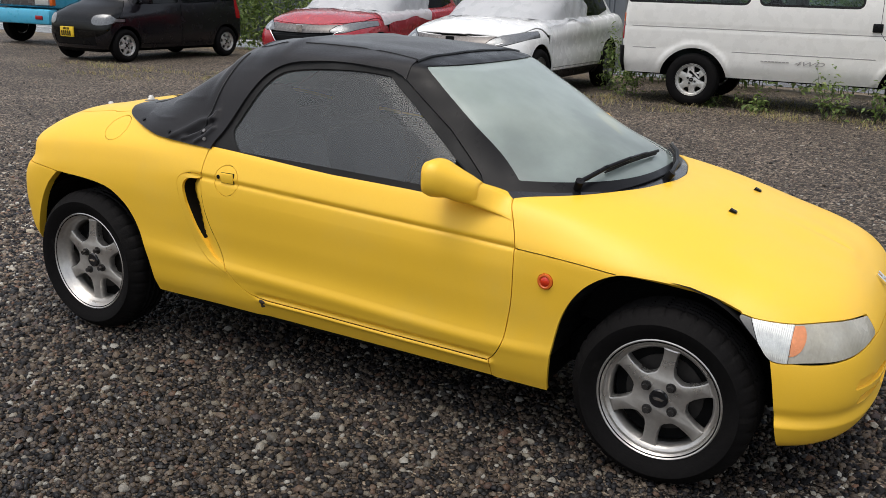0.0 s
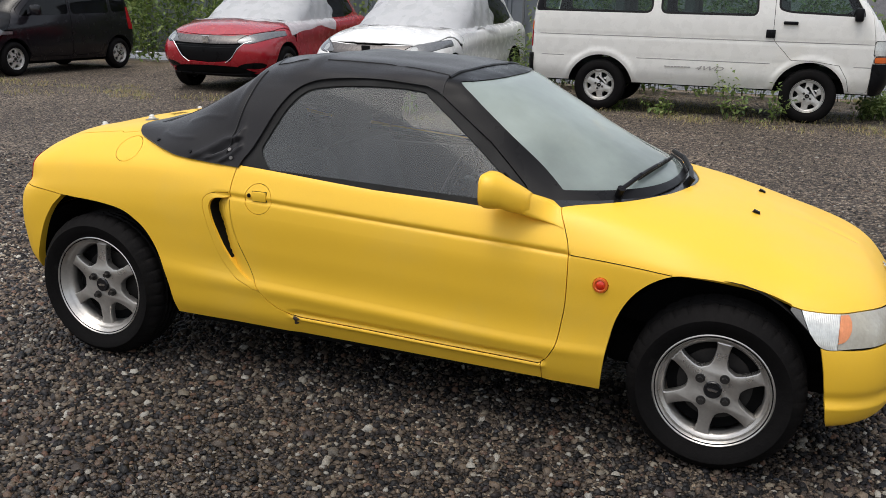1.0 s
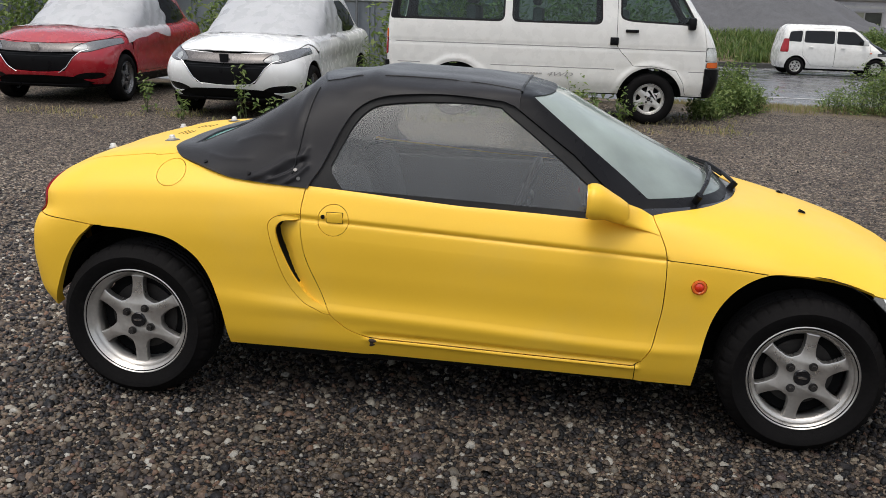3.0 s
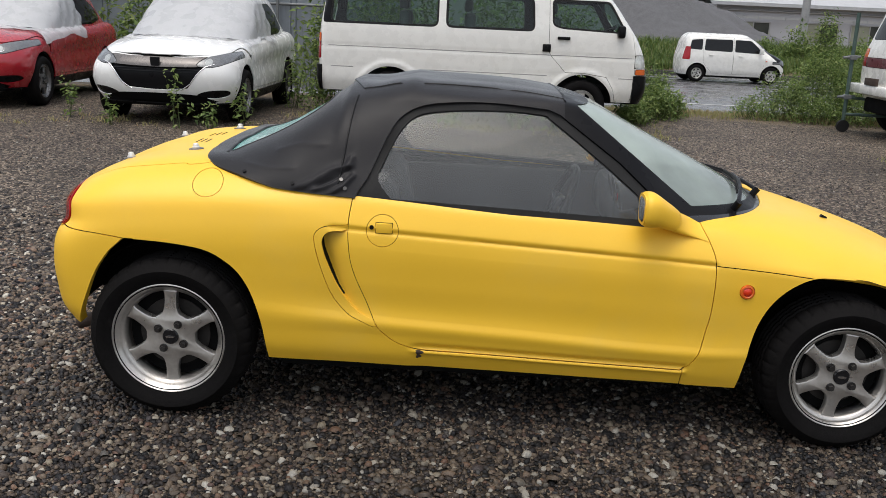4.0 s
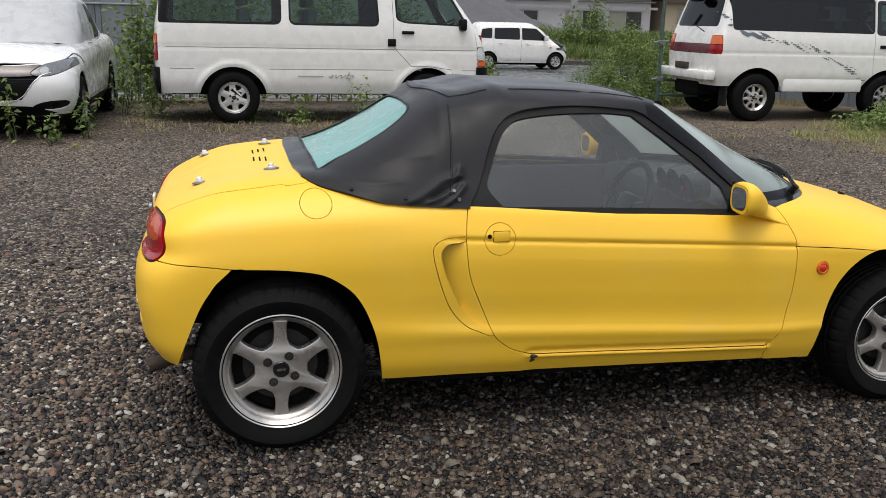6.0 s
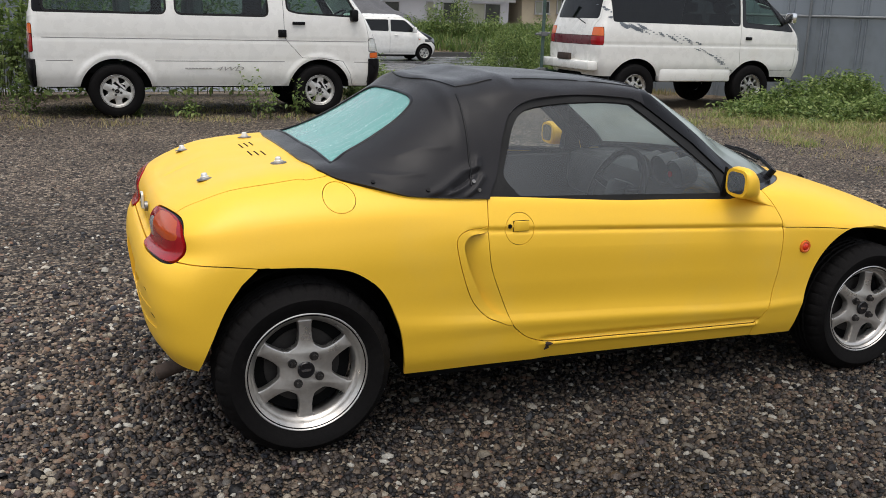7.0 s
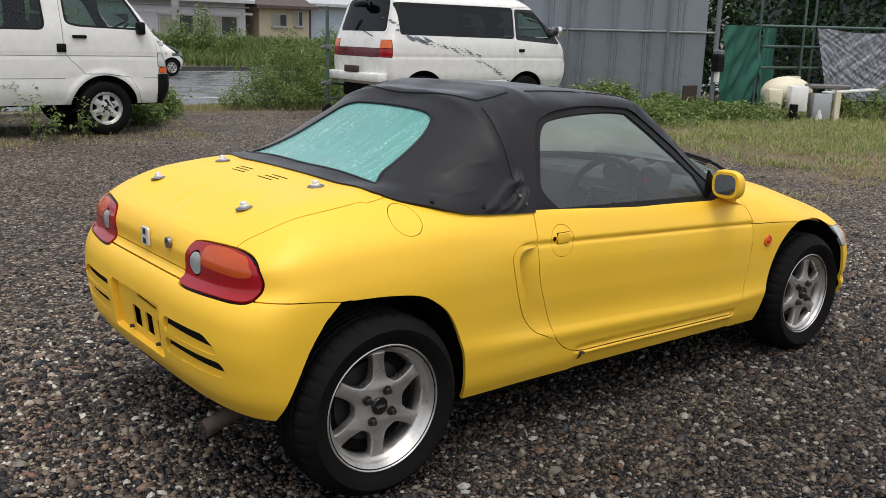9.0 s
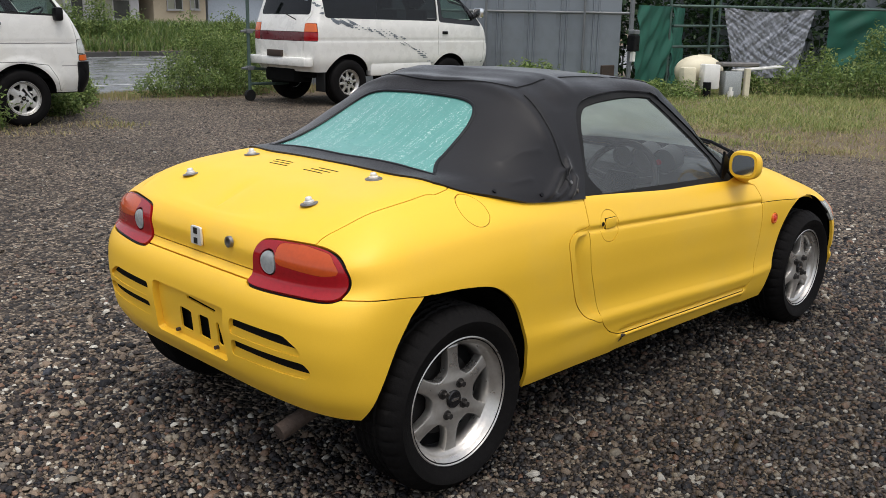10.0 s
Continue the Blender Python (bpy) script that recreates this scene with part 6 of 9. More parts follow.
def steering(parent, x, y, z, r=0.18, tilt=65):
    bm = bmesh.new()
    n, k = 28, 8
    rings = []
    for i in range(n):
        a = 2 * math.pi * i / n
        rings.append([bm.verts.new(((r + 0.014 * math.cos(2 * math.pi * j / k)) * math.cos(a), (r + 0.014 * math.cos(2 * math.pi * j / k)) * math.sin(a), 0.014 * math.sin(2 * math.pi * j / k))) for j in range(k)])
    for i in range(n):
        for j in range(k):
            bm.faces.new((rings[i][j], rings[(i + 1) % n][j], rings[(i + 1) % n][(j + 1) % k], rings[i][(j + 1) % k]))
    for a in (0.3, math.pi - 0.3, -math.pi / 2):
        rod(bm, (0, 0, -0.02), (r * math.cos(a), r * math.sin(a), 0), 0.016, 8)
    box(bm, -0.06, 0.06, -0.05, 0.05, -0.04, 0.0, 0.02)
    bmesh.ops.transform(bm, matrix=pose(x, y, z, 0, -tilt, 0) @ pose(0, 0, 0, 0, 0, -90), verts=bm.verts[:])
    part("steering_wheel", bm, BLACK_TRIM, parent, smooth=True, angle=40)


def mirror(parent, x, y, z, m, s=-1):
    bm = bmesh.new()
    box(bm, x - 0.05, x + 0.05, min(y, y + s * 0.20), max(y, y + s * 0.20), z, z + 0.17, 0.035)
    rod(bm, (x, y - s * 0.06, z + 0.01), (x, y + s * 0.06, z + 0.04), 0.025)
    part("door_mirror", bm, m, parent, smooth=True, angle=40)


def van_a():
    """The long white one-box van."""
    XS = [-2.0, -1.0, 0.0, 1.0, 1.8]
    v = thing("van", "long white four-wheel-drive van with green-tinted windows, parked on gravel", "van", pose(0.022, 9.72, 0, 0, 0, 1.2))
    sk = Shell([
        level(-2.24, 2.14, 0.39, 0.79, XS), level(-2.27, 2.19, 0.52, 0.835, XS), level(-2.28, 2.205, 0.72, 0.845, XS), level(-2.28, 2.17, 0.98, 0.845, XS),
        level(-2.26, 2.05, 1.25, 0.835, XS), level(-2.22, 1.89, 1.48, 0.80, XS), level(-2.17, 1.70, 1.72, 0.755, XS), level(-2.13, 1.58, 1.86, 0.71, XS),
        level(-2.07, 1.46, 1.95, 0.60, XS), level(-1.98, 1.35, 1.99, 0.0, XS)], (24, 110, 30), [4, 6, 8, 8, 8, 8, 5, 5, 5],
        lambda G, N: G - N * (0.006 * (np.exp(-((G[:, :, 2] - 0.98) / 0.012)**2) + 0.7 * np.exp(-((G[:, :, 2] - 0.73) / 0.014)**2)) * (G[:, :, 1] < -0.6))[:, :, None]
        + N * (0.018 * np.clip(1 - np.minimum(np.abs(np.hypot(G[:, :, 0] + 1.29, G[:, :, 2] - 0.30) - 0.47), np.abs(np.hypot(G[:, :, 0] - 1.30, G[:, :, 2] - 0.30) - 0.47)) / 0.05, 0, 1) * (G[:, :, 2] > 0.4))[:, :, None])
    w1 = both(side(rounded([(-2.10, 1.275), (-0.66, 1.275), (-0.66, 1.72), (-2.06, 1.72)], 0.09)), NEAR)
    w2 = both(side(rounded([(-0.56, 1.275), (0.63, 1.275), (0.60, 1.72), (-0.56, 1.72)], 0.09)), NEAR)
    w3 = both(side(rounded([(0.86, 1.36), (1.0, 1.325), (1.86, 1.295), (1.62, 1.70), (0.84, 1.70)], 0.06)), NEAR)
    wrap = both(side(rounded([(-2.20, 1.275), (-1.9, 1.275), (-1.9, 1.72), (-2.18, 1.72)], 0.04)), NEAR)
    door = both(side(np.concatenate([[(0.80, 1.80)], flowing([(0.82, 1.30), (0.83, 1.04), (0.88, 0.95), (0.97, 0.86), (1.06, 0.76)], 4, False), [(1.30, 0.76), (1.62, 0.72), (1.72, 0.56), (1.76, 0.40), (1.97, 0.40), (2.0, 0.95), (1.93, 1.32), (1.66, 1.80)]])), NEAR)
    a1, a2 = both(arch(-1.29, 0.43, 0.30), SIDE), both(arch(1.30, 0.42, 0.32), SIDE)
    wind = both(lambda p: np.maximum(1.27 - p[:, 2], p[:, 2] - 1.80), lambda p: 1.0 - p[:, 0], behind(rounded([(0.4, 1.25), (-0.70, 1.25), (-0.62, 1.80), (0.4, 1.80)], 0.06)))
    head = both(side([(1.985, 1.025), (2.3, 1.025), (2.3, 0.85), (1.985, 0.85)]), lambda p: p[:, 1] + 0.42)
    blink = both(side([(2.0, 0.84), (2.3, 0.84), (2.3, 0.765), (2.0, 0.765)]), lambda p: p[:, 1] + 0.42)
    tail = both(side([(-2.4, 1.14), (-2.215, 1.14), (-2.215, 0.80), (-2.4, 0.80)]), lambda p: p[:, 1] + 0.66)
    fb = lambda p: np.maximum(p[:, 2] - 0.755, 1.98 - p[:, 0])
    rb = lambda p: np.maximum(p[:, 2] - 0.72, p[:, 0] + 2.20)
    rw = both(behind(rounded([(0.4, 1.27), (-0.66, 1.27), (-0.60, 1.76), (0.4, 1.76)], 0.08)), lambda p: p[:, 0] + 1.5)
    cut = [no(f) for f in (w1, w2, w3, wrap, a1, a2, wind, head, blink, tail, fb, rb, rw)]
    panel(sk, "body", cut + [no(door)], WHITE_PAINT, v, gap=0.003)
    panel(sk, "front_door", [door, no(w3), no(a2), no(head), no(blink), no(fb)], WHITE_PAINT, v, halves="pair", gap=0.003)
    for w, nm in ((w1, "rear_side_window"), (w2, "middle_side_window"), (w3, "door_window")):
        panel(sk, nm, [w], GLASS_GREEN, v, halves="pair", gap=0.014, off=-0.012, depth=0.0)
        panel(sk, "window_seal", [w, lambda p, w=w: -0.022 - w(p)], RUBBER, v, halves="pair", gap=0.0, off=-0.004)
    panel(sk, "window_wrap", [wrap, no(w1)], BLACK_TRIM, v, halves="pair", off=-0.003)
    panel(sk, "windscreen", [wind], GLASS_GREEN, v, gap=0.01, off=-0.01, depth=0.0)
    panel(sk, "tailgate_window", [rw], GLASS_GREEN, v, gap=0.01, off=-0.01, depth=0.0)
    panel(sk, "headlamp", [head], CLEAR_LENS, v, halves="pair", gap=0.004, off=0.004)
    panel(sk, "indicator", [blink], AMBER_LENS, v, halves="pair", gap=0.004, off=0.006)
    panel(sk, "tail_lamp", [tail, lambda p: p[:, 2] - 1.02], LAMP_RED, v, halves="pair", gap=0.004, off=0.008)
    panel(sk, "rear_indicator", [tail, lambda p: 1.02 - p[:, 2]], AMBER_LENS, v, halves="pair", gap=0.004, off=0.008)
    panel(sk, "front_bumper", [fb, no(a2)], BLACK_TRIM, v, off=0.025, depth=0.05)
    panel(sk, "rear_bumper", [rb], BLACK_TRIM, v, off=0.035, depth=0.05)
    panel(sk, "inner_lining", [no(either(w1, w2, w3, wind, rw, a1, a2))], DARK_VOID, v, gap=-0.01, off=-0.025, depth=0.0)
    side_box("door_handle", v, BLACK_TRIM, 0.93, 1.10, -0.870, -0.84, 1.185, 1.225)
    side_box("slide_catch", v, BLACK_TRIM, 0.74, 0.85, -0.865, -0.838, 1.02, 1.12)
    side_box("door_mirror", v, BLACK_TRIM, 1.72, 1.82, -0.93, -0.80, 1.24, 1.40, 0.03)
    # grey cords paint the shade of the side creases
    for z, spans in ((0.98, ((-2.2, 2.1),)), (0.71, ((-2.2, -1.78), (-0.82, 0.82), (1.78, 2.1)))):
        for a, b in spans:
            P, Q = on_shell(sk, "side", [(x, z) for x in np.linspace(a, b, max(4, int((b - a) / 0.1)))])
            cord("crease_shade_line", P, Q, 0.012, 0.003, SEAM_GREY, v)
    for s in (-0.35, 0.38):
        seat(v, 1.15, s, 0.78, SEAT_GREY, 0.6)
        seat(v, 0.0, s, 0.78, SEAT_GREY, 0.6)
        seat(v, -0.9, s, 0.78, SEAT_GREY, 0.6)
    steering(v, 1.62, -0.38, 1.28, 0.2, 35)
    side_box("dashboard", v, BLACK_TRIM, 1.68, 1.95, -0.72, 0.72, 0.95, 1.22, 0.05)
    side_box("floor_board", v, DARK_VOID, -2.15, 2.0, -0.76, 0.76, 0.55, 0.62)
    underside(v, -2.1, 2.1, 0.62, 0.36, 0.60)
    vehicle_wheels(v, (-1.29, 1.30), 0.835, 0.335, 0.205, 0.02, spokes=6, width=0.19, alloy=STEEL_WHEEL, fat=1.35)
    # thin pale script, too small to read
    for k in range(8):
        bm = bmesh.new()
        box(bm, -0.46 + k * 0.042, -0.425 + k * 0.042, -0.856, -0.850, 0.615, 0.627)
        part("script_bar", bm, SEAM_GREY, v)
    cu = bpy.data.curves.new("four_wheel_drive_script", "FONT")
    cu.body, cu.size, cu.shear, cu.extrude = "4WD", 0.105, 0.35, 0.001
    cu.materials.append(SEAM_GREY)
    tx = new("four_wheel_drive_script", cu)
    tx.parent = v
    tx.matrix_basis = pose(-0.08, -0.856, 0.592, 90, 0, 0) @ Matrix.Diagonal((1.45, 0.7, 1, 1))
    return v


def van_b():
    """The high white off-road van with the torn grey side graphics."""
    XS = [-1.7, -0.8, 0.0, 0.9, 1.6]
    v = thing("off_road_van", "white lifted off-road van with grey side graphics, in weeds", "van", pose(7.46, 9.76, 0, 0, 0, -1))
    sk = Shell([
        level(-1.74, 2.08, 0.52, 0.79, XS, zf=0.5), level(-1.78, 2.12, 0.66, 0.84, XS), level(-1.80, 2.14, 0.85, 0.85, XS), level(-1.80, 2.12, 1.0, 0.85, XS),
        level(-1.77, 2.04, 1.22, 0.84, XS), level(-1.73, 1.92, 1.36, 0.815, XS), level(-1.64, 1.55, 1.66, 0.76, XS), level(-1.57, 1.30, 1.87, 0.70, XS), level(-1.50, 1.18, 1.95, 0.6, XS), level(-1.4, 1.1, 1.99, 0.0, XS)],
        (30, 100, 26), [4, 6, 8, 8, 8, 8, 6, 5, 5],
        lambda G, N: G - N * (0.008 * np.exp(-((G[:, :, 2] - 1.0) / 0.014)**2) * (G[:, :, 1] < -0.5))[:, :, None])
    side_dark = both(side(rounded([(-1.54, 1.335), (0.80, 1.315), (0.80, 1.82), (-1.58, 1.82)], 0.05)), NEAR)
    wd = both(side(rounded([(0.84, 1.30), (1.86, 1.24), (1.42, 1.80), (0.84, 1.80)], 0.05)), NEAR)
    door_glass = both(side(rounded([(0.92, 1.37), (1.66, 1.33), (1.33, 1.74), (0.90, 1.76)], 0.04)), NEAR)
    door = both(side(np.array([(0.81, 1.84), (0.81, 0.90), (0.84, 0.62), (1.9, 0.62), (1.94, 1.24), (1.40, 1.84)])), NEAR)
    a1, a2 = both(arch(-1.10, 0.45, 0.34), SIDE), both(arch(1.10, 0.44, 0.34), SIDE)
    rear_glass = both(behind(rounded([(0.4, 1.38), (-0.66, 1.38), (-0.57, 1.86), (0.4, 1.86)], 0.06)), REAR)
    band = both(behind([(0.4, 1.12), (-0.60, 1.12), (-0.60, 0.985), (0.4, 0.985)]), REAR)
    tail = both(behind([(-0.60, 1.25), (-0.95, 1.25), (-0.95, 0.985), (-0.60, 0.985)]), lambda p: p[:, 0] + 1.70)
    gate = both(behind(rounded([(0.4, 1.92), (-0.60, 1.92), (-0.70, 1.38), (-0.595, 1.27), (-0.595, 0.72), (0.4, 0.72)], 0.03)), REAR)
    wind = both(lambda p: np.maximum(1.36 - p[:, 2], p[:, 2] - 1.82), lambda p: 0.9 - p[:, 0], behind(rounded([(0.4, 1.3), (-0.72, 1.3), (-0.62, 1.84), (0.4, 1.84)], 0.06)))
    head = both(side([(1.95, 1.13), (2.3, 1.13), (2.3, 0.95), (1.97, 0.95)]), lambda p: p[:, 1] + 0.5)
    holes = (side_dark, wd, a1, a2, rear_glass, band, tail, wind, head)
    cut = [no(f) for f in holes]
    panel(sk, "body", cut + [no(door), no(gate)], WHITE_PAINT, v, gap=0.003)
    panel(sk, "front_door", [door, no(wd), no(a2), no(head)], WHITE_PAINT, v, halves="pair", gap=0.003)
    panel(sk, "tailgate", [gate, no(rear_glass), no(band), no(tail)], WHITE_PAINT, v, gap=0.004)
    panel(sk, "dark_side_window", [side_dark], GLASS_DARK, v, halves="pair", off=-0.002, gap=0.003)
    panel(sk, "door_window_frame", [wd, no(door_glass)], BLACK_GLOSS, v, halves="pair", off=-0.002, gap=0.002)
    panel(sk, "door_window", [door_glass], GLASS_GREEN, v, halves="pair", off=-0.008, depth=0.0)
    panel(sk, "rear_window", [rear_glass], GLASS_DARK, v, off=-0.003, gap=0.002)
    panel(sk, "windscreen", [wind], GLASS_GREEN, v, off=-0.008, depth=0.0)
    panel(sk, "rear_garnish", [band], GARNISH, v, "dark red garnish", off=0.004)
    panel(sk, "tail_lamp", [tail, lambda p: p[:, 2] - 1.12], LAMP_RED, v, halves="pair", off=0.006, gap=0.004)
    panel(sk, "rear_indicator", [tail, lambda p: 1.12 - p[:, 2]], AMBER_LENS, v, halves="pair", off=0.006, gap=0.004)
    panel(sk, "headlamp", [head], GREY_LENS, v, halves="pair", off=0.004)
    panel(sk, "inner_lining", [no(either(side_dark, door_glass, rear_glass, wind, a1, a2))], DARK_VOID, v, gap=-0.01, off=-0.03, depth=0.0)
    # torn brush-stroke graphics
    rng = np.random.default_rng(11)
    for k in range(44):
        f = rng.uniform(0, 1)
        if k < 30:
            cx, cz, thick = -1.42 + 1.55 * f, 1.30 - 0.31 * f**1.15 + rng.normal(0, 0.028) * (0.4 + f), 1.35 - 0.5 * f
        else:
            cx, cz, thick = 0.12 + 0.55 * f, 0.92 - 0.27 * f + rng.normal(0, 0.03), 1.0
        w, h = rng.uniform(0.07, 0.17), rng.uniform(0.008, 0.020) * thick
        sl = rng.uniform(-0.52, -0.36)
        pts = [(cx - w, cz - sl * w), (cx - 0.4 * w, cz - sl * 0.4 * w + 0.8 * h), (cx + 0.5 * w, cz + sl * 0.5 * w + h), (cx + 1.2 * w, cz + sl * 1.25 * w), (cx + 0.4 * w, cz + sl * 0.4 * w - h), (cx - 0.5 * w, cz - sl * 0.5 * w - 0.8 * h)]
        panel(sk, "side_graphic", [both(side(pts), NEAR), no(a1), no(a2), no(side_dark), no(wd)], STRIPE, v, halves="right", off=0.002 + 0.0003 * (k % 7), gap=0.0, depth=0.0)
    panel(sk, "side_graphic", [both(side([(-1.66, 1.60), (-1.62, 1.52), (-1.56, 1.50), (-1.57, 1.46), (-1.65, 1.49)]), NEAR)], STRIPE, v, halves="right", off=0.003, gap=0.0, depth=0.0)
    panel(sk, "side_graphic", [both(side([(-1.66, 1.45), (-1.62, 1.42), (-1.55, 1.42), (-1.56, 1.37), (-1.65, 1.40)]), NEAR)], STRIPE, v, halves="right", off=0.003, gap=0.0, depth=0.0)
    side_box("side_sill", v, WHITE_PAINT, -0.66, 0.68, -0.835, -0.70, 0.44, 0.66, 0.03)
    side_box("side_sill", v, WHITE_PAINT, -0.66, 0.68, 0.70, 0.835, 0.44, 0.66, 0.03)
    side_box("rear_step", v, WHITE_PAINT, -1.92, -1.74, -0.78, 0.78, 0.60, 0.74, 0.03)
    side_box("plate_holder", v, RUST, -1.93, -1.88, -0.18, 0.20, 0.74, 0.84, 0.005, "bent bare plate holder")
    bm = bmesh.new()
    rod(bm, (-1.80, -0.10, 1.40), (-1.80, -0.42, 1.30), 0.008)
    part("rear_wiper", bm, BLACK_TRIM, v)
    bm = bmesh.new()
    box(bm, -1.80, -1.66, -0.12, 0.16, 1.74, 1.84, 0.04)
    rod(bm, (-1.62, 0.02, 1.86), (-1.72, 0.02, 1.80), 0.02)
    part("rear_view_mirror", bm, BLACK_TRIM, v, smooth=True, angle=40)
    side_box("door_handle", v, BLACK_TRIM, 0.90, 1.02, -0.868, -0.84, 1.10, 1.15)
    mirror(v, 1.72, -0.80, 1.38, CHROME)
    side_box("dashboard", v, BLACK_TRIM, 1.45, 1.85, -0.7, 0.7, 0.95, 1.28, 0.05)
    seat(v, 0.95, -0.38, 0.85, SEAT_GREY, 0.55)
    seat(v, 0.95, 0.38, 0.85, SEAT_GREY, 0.55)
    underside(v, -1.6, 2.0, 0.60, 0.42, 0.68)
    side_box("mud_flap", v, RUBBER, -1.56, -1.54, -0.80, -0.58, 0.22, 0.52, 0.003)
    side_box("spare_carrier", v, DARK_VOID, -1.78, -1.4, -0.3, 0.5, 0.34, 0.56, 0.05)
    vehicle_wheels(v, (-1.10, 1.10), 0.835, 0.355, 0.20, 0.03, spokes=8, width=0.22, alloy=ALLOY, fat=0.75)
    bm = bmesh.new()
    box(bm, -0.06, 0.06, -0.05, 0.05, 1.99, 2.09, 0.01)
    return v


def crossover(name, label, m, paint, damaged):
    """A compact crossover with its glass wrapped in plastic sheeting; it faces its own +x."""
    XS = [-1.7, -1.0, 0.0, 0.8, 1.4, 1.8]
    v = thing(name, label, "car", m, "plastic-wrapped crossovers")
    cr = lambda xr, xf, z, y, zr=None, zf=None, nr=3.4, nf=3.0, ar=0.35, af=0.55: level(xr, xf, z, y, XS, ar, nr, af, nf, zr, zf)
    sk = Shell([
        cr(-2.02, 2.02, [0.30, 0.25, 0.24, 0.24, 0.25, 0.26], 0.80), cr(-2.09, 2.11, [0.42, 0.36, 0.34, 0.34, 0.36, 0.38], [0.85, 0.865, 0.865, 0.865, 0.86, 0.85]),
        cr(-2.11, 2.15, [0.58, 0.52, 0.50, 0.50, 0.52, 0.53], 0.885), cr(-2.10, 2.15, [0.76, 0.72, 0.68, 0.66, 0.66, 0.65], [0.885, 0.875, 0.86, 0.87, 0.88, 0.87], zf=0.64),
        cr(-2.07, 2.12, [0.95, 0.92, 0.88, 0.83, 0.79, 0.75], [0.875, 0.885, 0.88, 0.87, 0.86, 0.83], zf=0.725), cr(-2.02, 2.06, [1.04, 1.0, 0.97, 0.94, 0.90, 0.84], [0.83, 0.845, 0.845, 0.82, 0.78, 0.74], zf=0.79),
        cr(-1.95, 1.98, [1.08, 1.05, 1.02, 1.0, 0.965, 0.91], 0.52, zf=0.845), cr(-1.9, 1.93, [1.1, 1.07, 1.04, 1.03, 0.99, 0.94], 0.0, zf=0.86)],
        (24, 70, 36), [4, 5, 6, 6, 6, 6, 6])
    a1, a2 = both(arch(-1.305, 0.385, 0.33), SIDE), both(arch(1.305, 0.385, 0.33), SIDE)
    FR = lambda p: 1.45 - p[:, 0]
    grille = both(behind(flowing([(0.3, 0.70), (-0.30, 0.70), (-0.54, 0.715), (-0.47, 0.60), (-0.38, 0.47), (-0.30, 0.445), (0.3, 0.44)], 3)), FR)
    bar = both(behind(flowing([(0.4, 0.80), (-0.3, 0.80), (-0.56, 0.815), (-0.60, 0.76), (-0.54, 0.72), (-0.42, 0.695), (0.4, 0.69)], 3)), FR)
    lampf = both(behind(flowing([(-0.47, 0.715), (-0.55, 0.80), (-0.70, 0.85), (-0.85, 0.875), (-0.885, 0.83), (-0.80, 0.755), (-0.64, 0.70)], 4)), lambda p: 1.30 - p[:, 0])
    lower = both(behind(flowing([(0.4, 0.375), (-0.40, 0.375), (-0.58, 0.33), (-0.62, 0.27), (0.4, 0.25)], 3)), FR)
    fog = both(behind(flowing([(-0.46, 0.36), (-0.58, 0.42), (-0.79, 0.43), (-0.80, 0.37), (-0.66, 0.335)], 3)), FR)
    sill = lambda p: np.maximum(p[:, 2] - 0.36, np.abs(p[:, 0]) - 1.0)
    skirt = both(lambda p: p[:, 2] - 0.27, lambda p: 1.0 - p[:, 0])
    hoodp = both(plan(flowing([(2.03, 0.3), (2.03, -0.2), (1.98, -0.45), (1.86, -0.66), (1.70, -0.755), (1.3, -0.79), (0.95, -0.80), (0.9, 0.3)], 4)), lambda p: 0.7 - p[:, 2])
    fd = both(side([(0.92, 1.10), (0.95, 0.80), (0.90, 0.40), (-0.18, 0.40), (-0.22, 1.10)]), SIDE)
    rd = both(side([(-0.20, 1.10), (-0.17, 0.40), (-0.92, 0.40), (-1.05, 0.68), (-1.35, 0.80), (-1.40, 1.10)]), SIDE)
    cab = both(plan([(-1.93, 0.3), (-1.9, -0.55), (-1.5, -0.74), (0.0, -0.80), (0.75, -0.78), (0.98, -0.6), (1.10, 0.0), (1.10, 0.3)]), lambda p: 0.85 - p[:, 2])
    fronts = (grille, bar, lampf, lower, fog, skirt)
    panel(sk, "body", [no(f) for f in (a1, a2, grille, bar, lampf, lower, fog, skirt, sill, hoodp, fd, rd, cab)], paint, v, gap=0.003)
    lift = (lambda p: 0.012 + 0.02 * np.sin(5 * p[:, 1] + 2) * np.clip((p[:, 0] - 1.2) / 0.6, 0, 1)) if damaged else (lambda p: 0.004 + 0 * p[:, 0])
    panel(sk, "bonnet", [hoodp, no(bar), no(lampf), no(cab)], paint, v, "dented bonnet with gaping edge" if damaged else "", gap=0.005, bulge=lift)
    panel(sk, "front_door", [fd, no(cab), no(sill)], paint, v, halves="pair", gap=0.004)
    panel(sk, "rear_door", [rd, no(cab), no(sill), no(a1)], paint, v, halves="pair", gap=0.004)
    panel(sk, "sill_cladding", [sill, no(a1), no(a2)], BLACK_TRIM, v, halves="pair", off=0.006)
    panel(sk, "bumper_skirt", [skirt, no(a2)], BLACK_TRIM, v, "torn black lower lip", off=0.012)
    panel(sk, "grille", [grille], BLACK_TRIM, v, "black mesh grille", off=-0.03, gap=0.002)
    panel(sk, "grille_bar", [bar, no(lampf)], GREY_BAR, v, "smoked grey grille bar", off=0.006, gap=0.003)
